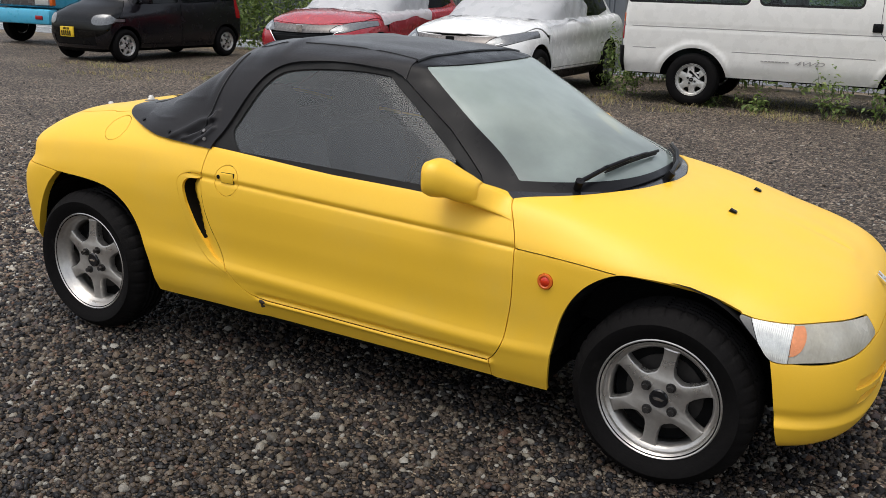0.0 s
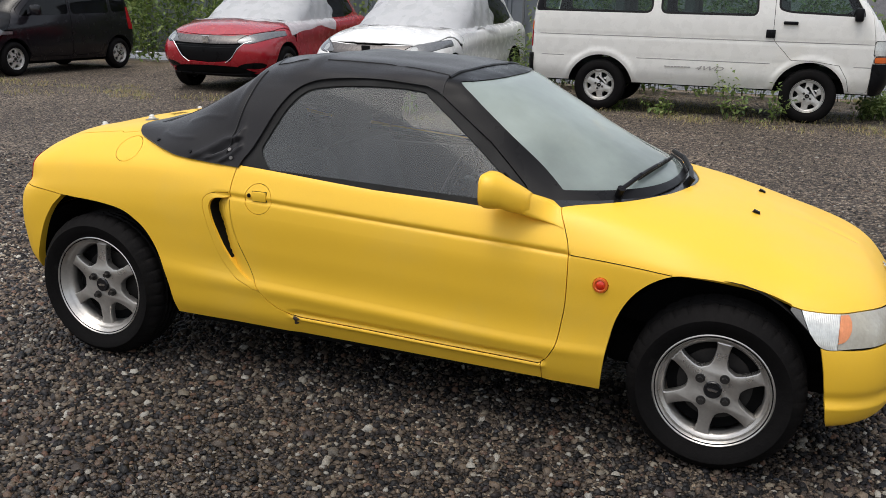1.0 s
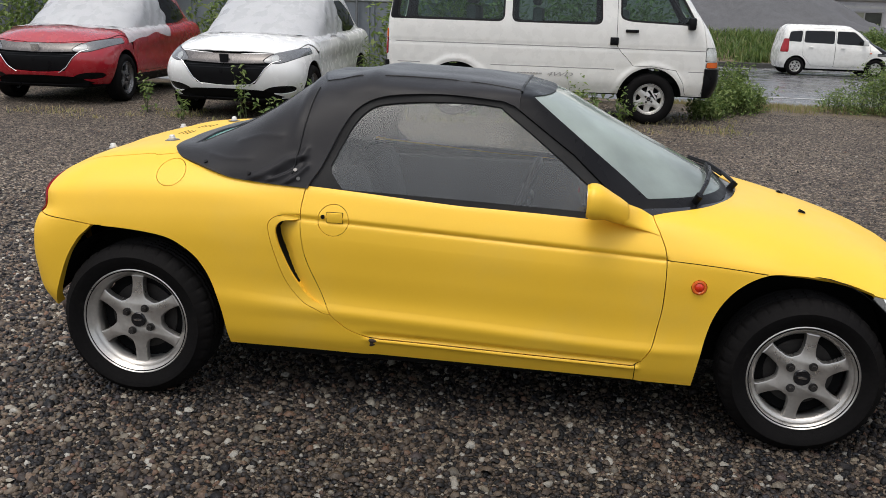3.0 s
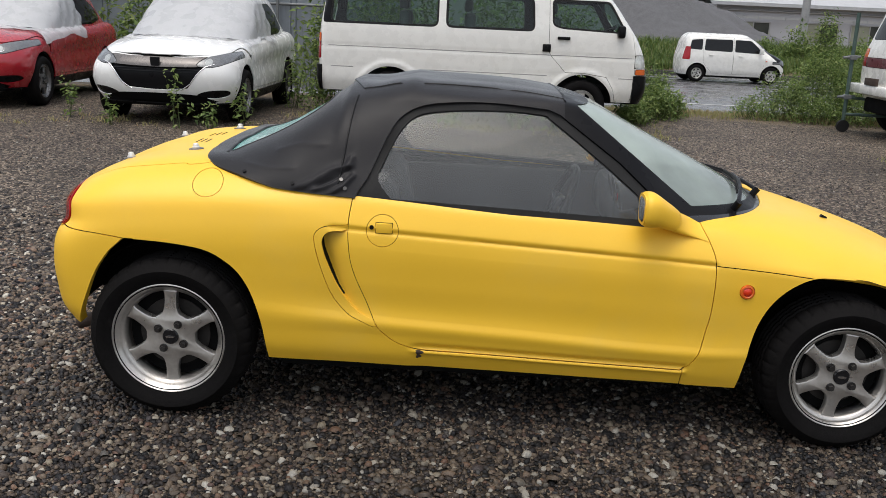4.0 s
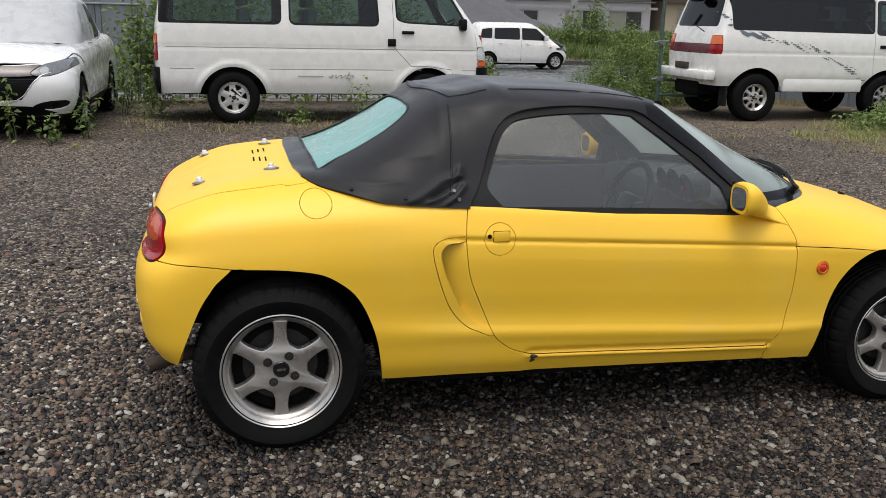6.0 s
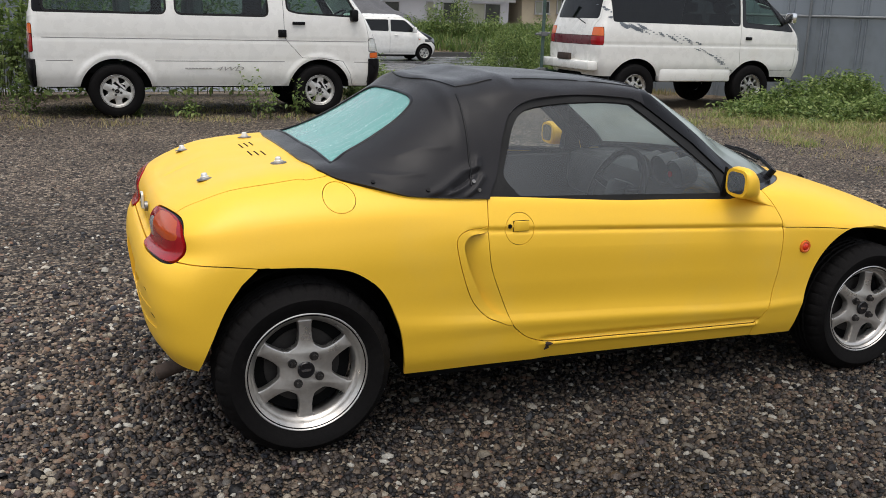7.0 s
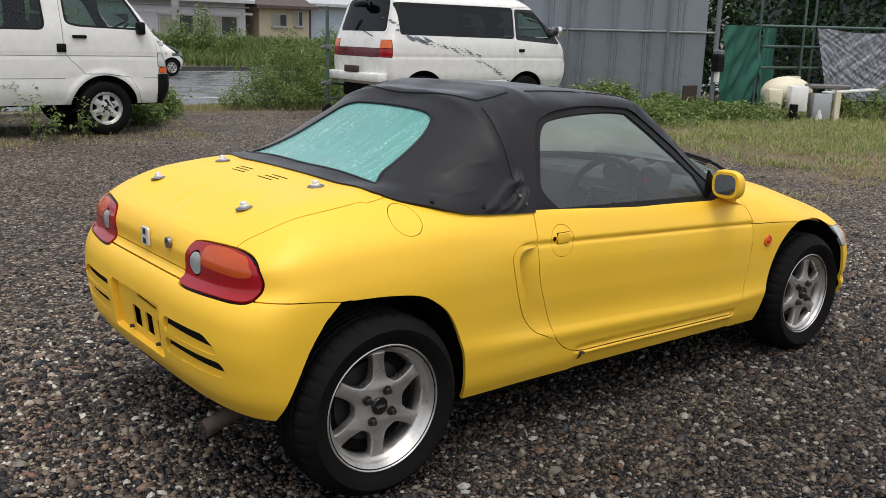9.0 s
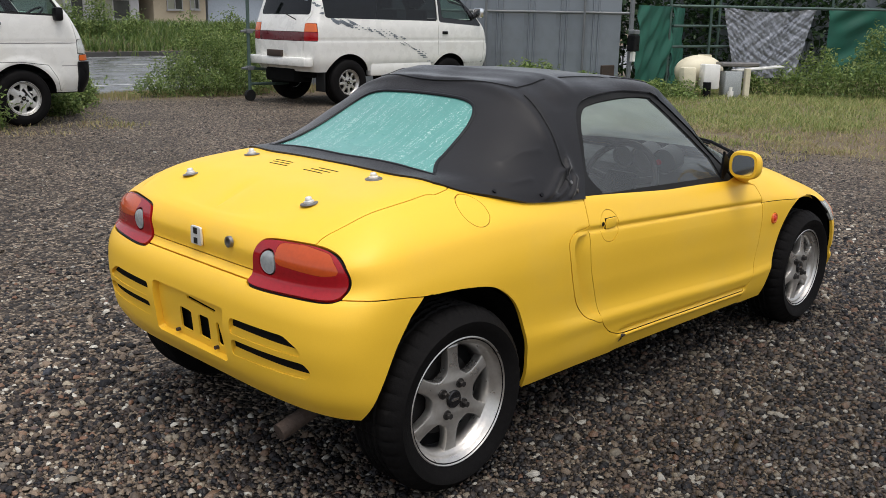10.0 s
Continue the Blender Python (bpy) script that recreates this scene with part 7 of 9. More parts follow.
    for k in range(6):
        panel(sk, "grille_slat", [grille, (lambda z: lambda p: np.abs(p[:, 2] - z) - 0.006)(0.475 + 0.04 * k)], BLACK_GLOSS, v, off=-0.018, gap=0.0)
    for s_ in (-1, 1):
        P, Q = on_shell(sk, "front", [(s_ * y, float(np.interp(y, [0.30, 0.40, 0.49, 0.57, 0.66], [0.43, 0.50, 0.63, 0.705, 0.735]))) for y in np.linspace(0.29, 0.66, 26)])
        cord("chrome_strip", P + Q * 0.002, Q, 0.013, 0.006, CHROME, v)
    panel(sk, "headlamp", [lampf], HEADLAMP, v, "smoky headlamp", halves="pair", off=0.002, gap=0.004)
    panel(sk, "headlamp_projector", [both(lambda p: np.hypot(p[:, 1] + 0.60, p[:, 2] - 0.755) - 0.042, lambda p: 1.3 - p[:, 0])], GREY_LENS, v, halves="pair", off=0.006)
    panel(sk, "lower_intake", [lower, no(skirt)], DARK_VOID, v, off=-0.03)
    panel(sk, "fog_recess", [fog], BLACK_TRIM, v, halves="pair", off=-0.012)
    panel(sk, "shade_liner", [no(either(a1, a2)), no(cab)], DARK_VOID, v, gap=-0.01, off=-0.035, depth=0.0)
    bm = bmesh.new()
    prism(bm, [(p[0], p[1]) for p in rounded([(-0.05, 0.70), (0.05, 0.70), (0.058, 0.80), (-0.058, 0.80)], 0.015)], 2.125, 2.15, 0.004, plane="yz")
    part("badge", bm, CHROME if not damaged else BLACK_TRIM, v)
    gx = [-1.6, -1.0, -0.3, 0.2, 0.6]
    gl = lambda xr, xf, z, y, ar=0.35, af=0.5, zr=None, zf=None: level(xr, xf, z, y, gx, ar, 3.0, af, 2.6, zr, zf)

    def wrinkle(G, N):
        x, y, z = G[:, :, 0], G[:, :, 1], G[:, :, 2]
        return G + N * (0.006 * np.sin(23 * x + 9 * z + 4 * np.sin(5 * y)) * np.sin(17 * y + 6 * z) + 0.008 * np.sin(8 * z - 11 * y))[:, :, None]
    lv_top = [gl(-1.97, 1.12, [1.03, 1.0, 0.97, 0.96, 0.96], [0.76, 0.80, 0.81, 0.80, 0.77], zf=1.0), gl(-1.86, 0.80, 1.20, [0.68, 0.74, 0.755, 0.75, 0.72]),
              gl(-1.70, 0.46, 1.40, [0.6, 0.67, 0.69, 0.68, 0.62], 0.3, 0.4), gl(-1.60, 0.20, 1.53, [0.52, 0.60, 0.625, 0.60, 0.55], 0.25, 0.3), gl(-1.5, 0.05, 1.58, [0.4, 0.46, 0.48, 0.46, 0.4], 0.2, 0.2), gl(-1.42, -0.05, 1.605, 0.0, 0.2, 0.2)]
    gh = Shell(lv_top, (24, 60, 40), [6, 6, 6, 5, 5])
    gw = Shell(lv_top, (24, 60, 40), [6, 6, 6, 5, 5], wrinkle)
    sw = both(side(rounded([(-1.55, 1.14), (-1.0, 1.06), (0.55, 1.03), (0.62, 1.06), (0.02, 1.46), (-0.9, 1.48), (-1.45, 1.30)], 0.05)), SIDE)
    pil = both(side([(-0.16, 1.6), (-0.12, 0.9), (-0.24, 0.9), (-0.24, 1.6)]), SIDE)
    ws = lambda p: np.maximum(line_xz((0.70, 1.0), (-0.02, 1.52))(p), p[:, 2] - 1.54)
    panel(gh, "roof", [no(sw), no(ws)], paint, v, gap=0.003)
    panel(gh, "side_window", [sw, no(pil)], GLASS_DARK, v, halves="pair", off=-0.003)
    panel(gh, "window_pillar", [sw, pil], BLACK_TRIM, v, halves="pair", off=-0.001)
    panel(gh, "windscreen", [ws], GLASS_DARK, v, off=-0.004)
    sheet = thing("plastic_sheet", "loose white plastic sheeting taped over a car's windscreen", "sheet", m, "plastic sheets")
    rag = lambda p: 0.06 * np.sin(9 * p[:, 2] + 7 * p[:, 1]) + 0.03 * np.sin(31 * p[:, 2])
    panel(gw, "glass_cover", [lambda p: -0.42 - p[:, 0] + rag(p), lambda p: p[:, 2] - 1.66], PLASTIC_WRAP, sheet, off=0.025, gap=0.0, depth=0.0)
    reach = 1.30 if not damaged else 1.15
    panel(sk, "skirt_cover", [lambda p: np.maximum(p[:, 0] - reach + 0.10 * np.sin(6 * p[:, 1]), -0.45 - p[:, 0] + rag(p)), lambda p: (0.86 if not damaged else 0.93) - p[:, 2] + 0.05 * np.sin(3 * p[:, 0] + 1) + 0.012 * np.sin(9 * p[:, 0]), no(both(cab, lambda p: -0.04 - cab(p)))],
          PLASTIC_WRAP, sheet, off=0.018, gap=0.0, depth=0.0, bulge=lambda p: 0.012 * np.sin(21 * p[:, 0] + 5 * p[:, 2]) * np.sin(13 * p[:, 1] + 7 * p[:, 0]) + 0.006)
    underside(v, -1.95, 1.95, 0.62, 0.22, 0.40)
    vehicle_wheels(v, (-1.305, 1.305), 0.875, 0.33, 0.225, 0.015, spokes=5, width=0.2, alloy=TWO_TONE, fat=0.8)
    return v


def kei_car(name, label, m, paint, tall, plate=True):
    """A small one-box car that faces its own +x."""
    XS = [-1.4, -0.7, 0.0, 0.7, 1.2]
    v = thing(name, label, "car", m)
    h = 1.55 + tall
    sk = Shell([
        level(-1.62, 1.64, 0.22, 0.68, XS, 0.2, 4, 0.3, 3.2), level(-1.67, 1.69, 0.36, 0.725, XS, 0.2, 4, 0.3, 3.2), level(-1.68, 1.70, 0.55, 0.738, XS, 0.2, 4, 0.3, 3.2), level(-1.67, 1.66, [0.78, 0.77, 0.75, 0.73, 0.72], 0.735, XS, 0.2, 4, 0.3, 3.0, zf=0.74),
        level(-1.64, 1.50, [0.93, 0.92, 0.90, 0.89, 0.88], [0.71, 0.72, 0.72, 0.70, 0.66], XS, 0.2, 4, 0.45, 2.8, zf=0.88), level(-1.62, 1.22, 1.02, [0.70, 0.70, 0.70, 0.66, 0.55], XS, 0.2, 4, 0.5, 2.8), level(-1.58, 0.92, 1.25, [0.65, 0.66, 0.66, 0.62, 0.5], XS, 0.2, 4, 0.4, 2.8),
        level(-1.52, 0.62, h - 0.12, [0.58, 0.60, 0.60, 0.55, 0.5], XS, 0.2, 3.5, 0.3, 2.8), level(-1.44, 0.46, h - 0.03, 0.46, XS, 0.2, 3, 0.25, 2.6), level(-1.35, 0.36, h, 0.0, XS, 0.2, 3, 0.25, 2.6)],
        (20, 60, 26), [4, 5, 6, 6, 6, 6, 6, 5, 5])
    w1 = both(side(rounded([(-0.02, 0.98), (0.98, 0.95), (0.50, h - 0.18), (-0.02, h - 0.17)], 0.05)), NEAR)
    w2 = both(side(rounded([(-0.10, 0.98), (-1.0, 1.0), (-0.98, h - 0.18), (-0.10, h - 0.17)], 0.05)), NEAR)
    w3 = both(side(rounded([(-1.08, 1.01), (-1.48, 1.03), (-1.42, h - 0.22), (-1.06, h - 0.18)], 0.05)), NEAR)
    fd = both(side([(0.98, 1.04), (1.0, 0.85), (0.86, 0.30), (-0.05, 0.28), (-0.06, h - 0.1), (0.52, h - 0.1)]), NEAR)
    rd = both(side([(-0.06, h - 0.1), (-0.06, 0.28), (-0.72, 0.30), (-1.02, 0.62), (-1.04, h - 0.1)]), NEAR)
    wind = both(line_xz((1.12, 0.94), (0.56, h - 0.10)), lambda p: p[:, 2] - h + 0.12)
    a1, a2 = both(arch(-1.20, 0.32, 0.28), SIDE), both(arch(1.20, 0.32, 0.28), SIDE)
    lamp = both(behind(flowing([(-0.46, 0.62), (-0.46, 0.76), (-0.68, 0.78), (-0.74, 0.70), (-0.70, 0.62)], 3)), lambda p: 1.2 - p[:, 0])
    grl = both(behind(rounded([(0.4, 0.66), (-0.42, 0.66), (-0.42, 0.76), (0.4, 0.76)], 0.02)), lambda p: 1.3 - p[:, 0])
    low = both(behind(rounded([(0.4, 0.28), (-0.5, 0.28), (-0.5, 0.50), (0.4, 0.50)], 0.02)), lambda p: 1.3 - p[:, 0])
    tl = both(behind(rounded([(-0.56, 0.70), (-0.80, 0.70), (-0.80, 1.10), (-0.56, 1.10)], 0.02)), lambda p: p[:, 0] + 1.45)
    panel(sk, "body", [no(f) for f in (w1, w2, w3, fd, rd, wind, a1, a2, lamp, grl, low, tl)], paint, v, gap=0.003)
    panel(sk, "front_door", [fd, no(w1), no(a2), no(wind)], paint, v, halves="pair", gap=0.003)
    panel(sk, "rear_door", [rd, no(w2), no(a1), no(w3)], paint, v, halves="pair", gap=0.003)
    for w in (w1, w2, w3):
        panel(sk, "side_window", [w], GLASS_DARK, v, halves="pair", off=-0.004)
    panel(sk, "windscreen", [wind], GLASS_DARK, v, off=-0.004)
    panel(sk, "headlamp", [lamp], HEADLAMP, v, halves="pair", off=0.003)
    panel(sk, "grille", [grl], BLACK_TRIM, v, off=-0.01)
    for k in range(2):
        panel(sk, "grille_strip", [grl, (lambda z: lambda p: np.abs(p[:, 2] - z) - 0.008)(0.69 + 0.04 * k)], CHROME if not tall else GREY_BAR, v, off=0.004, gap=0.0)
    panel(sk, "lower_intake", [low], BLACK_TRIM, v, off=-0.012)
    panel(sk, "tail_lamp", [tl], LAMP_RED, v, halves="pair", off=0.003)
    panel(sk, "inner_lining", [no(either(a1, a2))], DARK_VOID, v, gap=-0.01, off=-0.03, depth=0.0)
    if plate:
        side_box("number_plate", v, PLATE_YELLOW, 1.695, 1.712, -0.30, 0.03, 0.40, 0.565, 0.003, "yellow number plate")
        bm = bmesh.new()
        for z0, z1, y0, y1 in ((0.415, 0.50, -0.27, -0.02), (0.515, 0.55, -0.22, -0.06)):
            n = 5
            for k in range(n):
                a = y0 + (y1 - y0) * k / n
                box(bm, 1.711, 1.716, a, a + (y1 - y0) / n * 0.6, z0, z1)
        part("plate_bars", bm, BLACK_TRIM, v)
    for x in (0.10, -0.85):
        side_box("door_handle", v, paint, x, x + 0.13, -0.762, -0.735, 0.84, 0.875)
    side_box("repeater", v, AMBER_LENS, 0.98, 1.04, -0.752, -0.735, 0.72, 0.75, 0.004)
    mirror(v, 0.80, -0.72, 0.96, paint)
    mirror(v, 0.80, 0.72, 0.96, paint, 1)
    underside(v, -1.55, 1.55, 0.5, 0.16, 0.32)
    vehicle_wheels(v, (-1.20, 1.20), 0.725, 0.275, 0.175, 0.012, spokes=6, width=0.15, alloy=STEEL_WHEEL, fat=1.2)
    return v


PEARL_PAINT = mat("pearl_white_paint", (0.80, 0.80, 0.78), 0.25, var=0.03, coat=0.6)
GREY_BAR = mat("smoked_grey_bar", (0.13, 0.12, 0.115), 0.25, metal=0.4)
HEADLAMP = mat("smoky_headlamp_lens", (0.16, 0.165, 0.17), 0.12, metal=0.3, coat=0.6, var=0.4, scale=30)
TWO_TONE = mat("dark_two_tone_alloy", (0.2, 0.2, 0.2), 0.35, metal=0.7, var=0.4, scale=25)
van_a()
van_b()
crossover("crossover", "white crash-damaged crossover with lifted bonnet, parked among weeds", pose(-3.84, 9.27, 0, 0, 0, -90), PEARL_PAINT, True)
crossover("crossover", "red crossover with white plastic sheeting over its windscreen, parked on gravel", pose(-6.85, 9.95, 0, 0, 0, -86), RED_PAINT, False)
kei_car("kei_wagon", "small black kei wagon with yellow plate, parked at the yard's edge", pose(-11.3, 9.35, 0, 0, 0, -91), BLACK_PAINT, 0.02)
kei_car("kei_hatchback", "small white kei hatchback on the wet road", pose(8.27, 27.3, -0.194, 0, 0, 2), WHITE_PAINT, -0.02, False)


def truck():
    v = thing("truck", "light blue flatbed truck with dark trim, parked beyond the yard", "truck", pose(-15.35, 10.3, 0, 0, 0, -88))
    side_box("cab", v, BLUE_PAINT, -1.2, 0.6, -0.98, 0.98, 0.72, 2.1, 0.12)
    side_box("bumper", v, BLUE_PAINT, 0.5, 0.78, -1.0, 1.0, 0.42, 0.72, 0.05)
    side_box("lamp_band", v, GREY_BAR, 0.58, 0.66, -0.95, 0.95, 0.78, 1.0, 0.02)
    for y in (-0.72, 0.72):
        side_box("headlamp", v, CLEAR_LENS, 0.63, 0.70, y - 0.2, y + 0.2, 0.80, 0.97, 0.02)
        side_box("indicator", v, AMBER_LENS, 0.60, 0.69, y + (0.22 if y > 0 else -0.30), y + (0.30 if y > 0 else -0.22), 0.80, 0.97, 0.01)
        side_box("fog_lamp", v, LAMP_RED, 0.76, 0.80, y - 0.1, y + 0.1, 0.52, 0.60, 0.01)
    side_box("windscreen", v, GLASS_DARK, 0.57, 0.63, -0.85, 0.85, 1.25, 1.95, 0.03)
    side_box("flatbed", v, DARK_METAL, -4.2, -1.3, -0.98, 0.98, 0.72, 1.0, 0.02)
    underside(v, -4.0, 0.5, 0.5, 0.40, 0.72)
    vehicle_wheels(v, (-3.0, 0.0), 0.95, 0.36, 0.22, 0.03, spokes=6, width=0.2, alloy=STEEL_WHEEL, fat=1.3)


truck()

# ---- road, bank and what stands round the yard ----
ASPHALT = mat("wet_asphalt", (0.10, 0.10, 0.105), 0.25, var=0.25, scale=1.5, fine=80, bump=0.15, bump_scale=120, rough_var=0.14)
ROAD_PAINT = mat("worn_road_paint", (0.5, 0.5, 0.48), 0.4, var=0.3, scale=6)
KERB = mat("dark_kerb_concrete", (0.06, 0.058, 0.053), 0.7, var=0.3, bump=0.3)
CONCRETE = mat("grey_concrete", (0.30, 0.30, 0.30), 0.8, var=0.15, scale=2, tint=(0.16, 0.16, 0.15), tint_at=(0.5, 0.8), tint_scale=1.2)
SHEET_STEEL = mat("grey_blue_sheet_steel", (0.22, 0.245, 0.27), 0.42, metal=0.35, var=0.12, scale=1.5, tint=(0.13, 0.14, 0.15), tint_at=(0.45, 0.8), tint_scale=0.9, rand=0.1)
PIPE = mat("galvanised_pipe", (0.17, 0.18, 0.185), 0.55, metal=0.4, var=0.25, tint=(0.12, 0.08, 0.05), tint_at=(0.6, 0.8), tint_scale=6)
NET = mat("green_mesh_net", (0.010, 0.085, 0.056), 0.7, var=0.25, scale=3, fine=200, bump=0.3, bump_scale=90)
TARP = mat("silver_tarpaulin", (0.26, 0.27, 0.30), 0.34, metal=0.3, var=0.3, scale=4, bump=1.0, bump_scale=15)


def leaf_mat(name, stops, rough=0.5):
    m = bpy.data.materials.new(name)
    m.use_nodes = True
    nt = m.node_tree
    b = nt.nodes["Principled BSDF"]
    ge = nt.nodes.new("ShaderNodeNewGeometry")
    ramp = nt.nodes.new("ShaderNodeValToRGB")
    els = ramp.color_ramp.elements
    els[0].position, els[0].color = 0.0, (*stops[0], 1)
    els[1].position, els[1].color = 1.0, (*stops[-1], 1)
    for k, c in enumerate(stops[1:-1]):
        e = els.new((k + 1) / (len(stops) - 1)); e.color = (*c, 1)
    nt.links.new(ge.outputs["Random Per Island"], ramp.inputs["Fac"])
    nt.links.new(ramp.outputs["Color"], b.inputs["Base Color"])
    b.inputs["Roughness"].default_value = rough
    b.inputs["Specular IOR Level"].default_value = 0.35
    tl = nt.nodes.new("ShaderNodeBsdfTranslucent")
    nt.links.new(ramp.outputs["Color"], tl.inputs["Color"])
    mx = nt.nodes.new("ShaderNodeMixShader"); mx.inputs["Fac"].default_value = 0.42
    nt.links.new(b.outputs[0], mx.inputs[1]); nt.links.new(tl.outputs[0], mx.inputs[2])
    nt.links.new(mx.outputs[0], nt.nodes["Material Output"].inputs["Surface"])
    return m


LEAF = leaf_mat("weed_leaves", [(0.07, 0.115, 0.035), (0.125, 0.19, 0.05), (0.19, 0.265, 0.075), (0.28, 0.33, 0.12)])
DARK_LEAF = leaf_mat("dark_foliage", [(0.012, 0.03, 0.012), (0.022, 0.05, 0.018), (0.04, 0.08, 0.026)])
GRASS = leaf_mat("grass_blades", [(0.12, 0.18, 0.05), (0.20, 0.26, 0.07), (0.31, 0.33, 0.11), (0.42, 0.38, 0.18)])
DRY_GRASS = leaf_mat("dry_grass_blades", [(0.19, 0.21, 0.07), (0.31, 0.29, 0.12), (0.40, 0.33, 0.18), (0.24, 0.17, 0.10)])
BANK_GRASS = leaf_mat("bank_grass_blades", [(0.05, 0.09, 0.025), (0.09, 0.15, 0.035), (0.14, 0.20, 0.05), (0.20, 0.22, 0.08)])
STALK = mat("weed_stalk", (0.07, 0.09, 0.03), 0.7, var=0.3)


def soup(name, V, T, material, label, category):
    me = bpy.data.meshes.new(name)
    me.vertices.add(len(V)); me.vertices.foreach_set("co", V.astype(np.float32).ravel())
    me.loops.add(T.size); me.loops.foreach_set("vertex_index", T.astype(np.int32).ravel())
    k = T.shape[1]
    me.polygons.add(len(T)); me.polygons.foreach_set("loop_start", np.arange(0, T.size, k, dtype=np.int32))
    me.update(calc_edges=True)
    me.materials.append(material)
    return tagged(new(name, me), label, category, kind="stuff")


def leaves(spots, size, seed, droop=0.5, slim=0.55):
    """A kite-shaped, folded leaf at each spot."""
    rng = np.random.default_rng(seed)
    n = len(spots)
    a = rng.uniform(0, 2 * np.pi, n)
    tilt = rng.normal(-0.2, droop, n)
    s = size * rng.uniform(0.55, 1.35, n)
    d = np.stack([np.cos(a) * np.cos(tilt), np.sin(a) * np.cos(tilt), np.sin(tilt)], 1)
    side_ = np.stack([-np.sin(a), np.cos(a), rng.normal(0, 0.35, n)], 1)
    up = np.cross(d, side_)
    S = s[:, None]
    V = np.stack([spots, spots + d * S * 0.45 + side_ * S * slim * 0.5 + up * S * 0.10, spots + d * S - up * S * 0.12, spots + d * S * 0.45 - side_ * S * slim * 0.5 + up * S * 0.10], 1).reshape(-1, 3)
    q = 4 * np.arange(n)[:, None]
    T = np.concatenate([q + [0, 1, 2], q + [0, 2, 3]])
    return V, T


def bush(name, label, lobes, count, size, material, seed, slim=0.55, stalks=40, hollow=0.45):
    """Leaves gathered on upright stems inside overlapping lobes (x, y, radius, height), thicker on the outside and ragged on top."""
    rng = np.random.default_rng(seed)
    pts, sv, st = [], [], []
    w = np.array([l[2]**2 * l[3] for l in lobes])
    pick = rng.choice(len(lobes), count, p=w / w.sum())
    for k, (x, y, r, h) in enumerate(lobes):
        n = int((pick == k).sum())
        a, u = rng.uniform(0, 2 * np.pi, n), rng.uniform(hollow, 1.0, n)
        t = rng.uniform(0, 1, n)**0.8
        rr = r * u * np.sqrt(np.clip(1 - (t * 0.96)**2.2, 0.02, 1)) * (1 + 0.25 * np.sin(5 * a + 3 * k) + 0.15 * np.sin(11 * a + t * 9))
        z = h * t * (1 + 0.22 * np.sin(3 * a + k) + 0.12 * np.sin(7 * a)) * rng.uniform(0.9, 1.1, n)
        pts.append(np.stack([x + rr * np.cos(a), y + rr * np.sin(a), np.maximum(z, 0.02)], 1))
        m = max(3, int(stalks / len(lobes)))
        for _ in range(m):
            aa, ru = rng.uniform(0, 2 * np.pi), r * rng.uniform(0.1, 0.9)
            bx, by = x + ru * math.cos(aa) * 0.7, y + ru * math.sin(aa) * 0.7
            hh = h * rng.uniform(0.7, 1.25)
            lx, ly = rng.normal(0, 0.12, 2)
            for j in range(6):
                f = 0.45 + 0.55 * j / 5
                pts.append(np.array([[bx + lx * f, by + ly * f, hh * f]]) + rng.normal(0, size * 0.3, (2, 3)))
            wv = 0.006
            k0 = len(sv)
            sv += [(bx - wv, by, 0), (bx + wv, by, 0), (bx + lx, by + ly, hh), (bx, by + wv, 0), (bx, by - wv, 0)]
            st += [(k0, k0 + 1, k0 + 2), (k0 + 3, k0 + 4, k0 + 2)]
    V, T = leaves(np.concatenate(pts), size, seed + 1, slim=slim)
    ob = soup(name, V, T, material, label, "weeds")
    s = soup("stalks", np.array(sv), np.array(st), STALK, "", "")
    s.parent = ob
    for key in ("kind",):
        if key in s:
            del s[key]
    return ob


def grass(name, label, spots, height, material, seed, lean=0.35, width=0.0045):
    rng = np.random.default_rng(seed)
    n = len(spots)
    a = rng.uniform(0, 2 * np.pi, n)
    h = height * rng.uniform(0.45, 1.3, n)
    l = rng.uniform(0.1, 1.0, n) * lean * h
    d = np.stack([np.cos(a), np.sin(a), 0 * a], 1)
    s = np.stack([-np.sin(a), np.cos(a), 0 * a], 1) * (width * rng.uniform(0.6, 1.5, n))[:, None]
    z = np.array([0, 0, 1.0])
    mid = spots + d * (l * 0.35)[:, None] + z * (h * 0.6)[:, None]
    tip = spots + d * (l * 1.3)[:, None] + z * h[:, None]
    V = np.stack([spots - s, spots + s, mid + s * 0.8, mid - s * 0.8, tip], 1).reshape(-1, 3)
    q = 5 * np.arange(n)[:, None]
    T = np.concatenate([q + [0, 1, 2], q + [0, 2, 3], q + [3, 2, 4]])
    return soup(name, V, T, material, label, "grass")


def tufts(seed, n, x0, x1, y0, y1, z=0.0, clump=0.0, keep=None, per=28):
    rng = np.random.default_rng(seed)
    p = np.stack([rng.uniform(x0, x1, n), rng.uniform(y0, y1, n)], 1)
    if clump:
        k = max(1, n // per)
        c = np.stack([rng.uniform(x0, x1, k), rng.uniform(y0, y1, k)], 1)
        p = c[rng.integers(0, k, n)] + rng.normal(0, clump, (n, 2))
    if keep is not None:
        p = p[keep(p)]
    zz = np.interp(p[:, 1], [q[0] for q in PROFILE], [q[1] for q in PROFILE]) if z is None else np.full(len(p), z)
    return np.column_stack([p, zz])


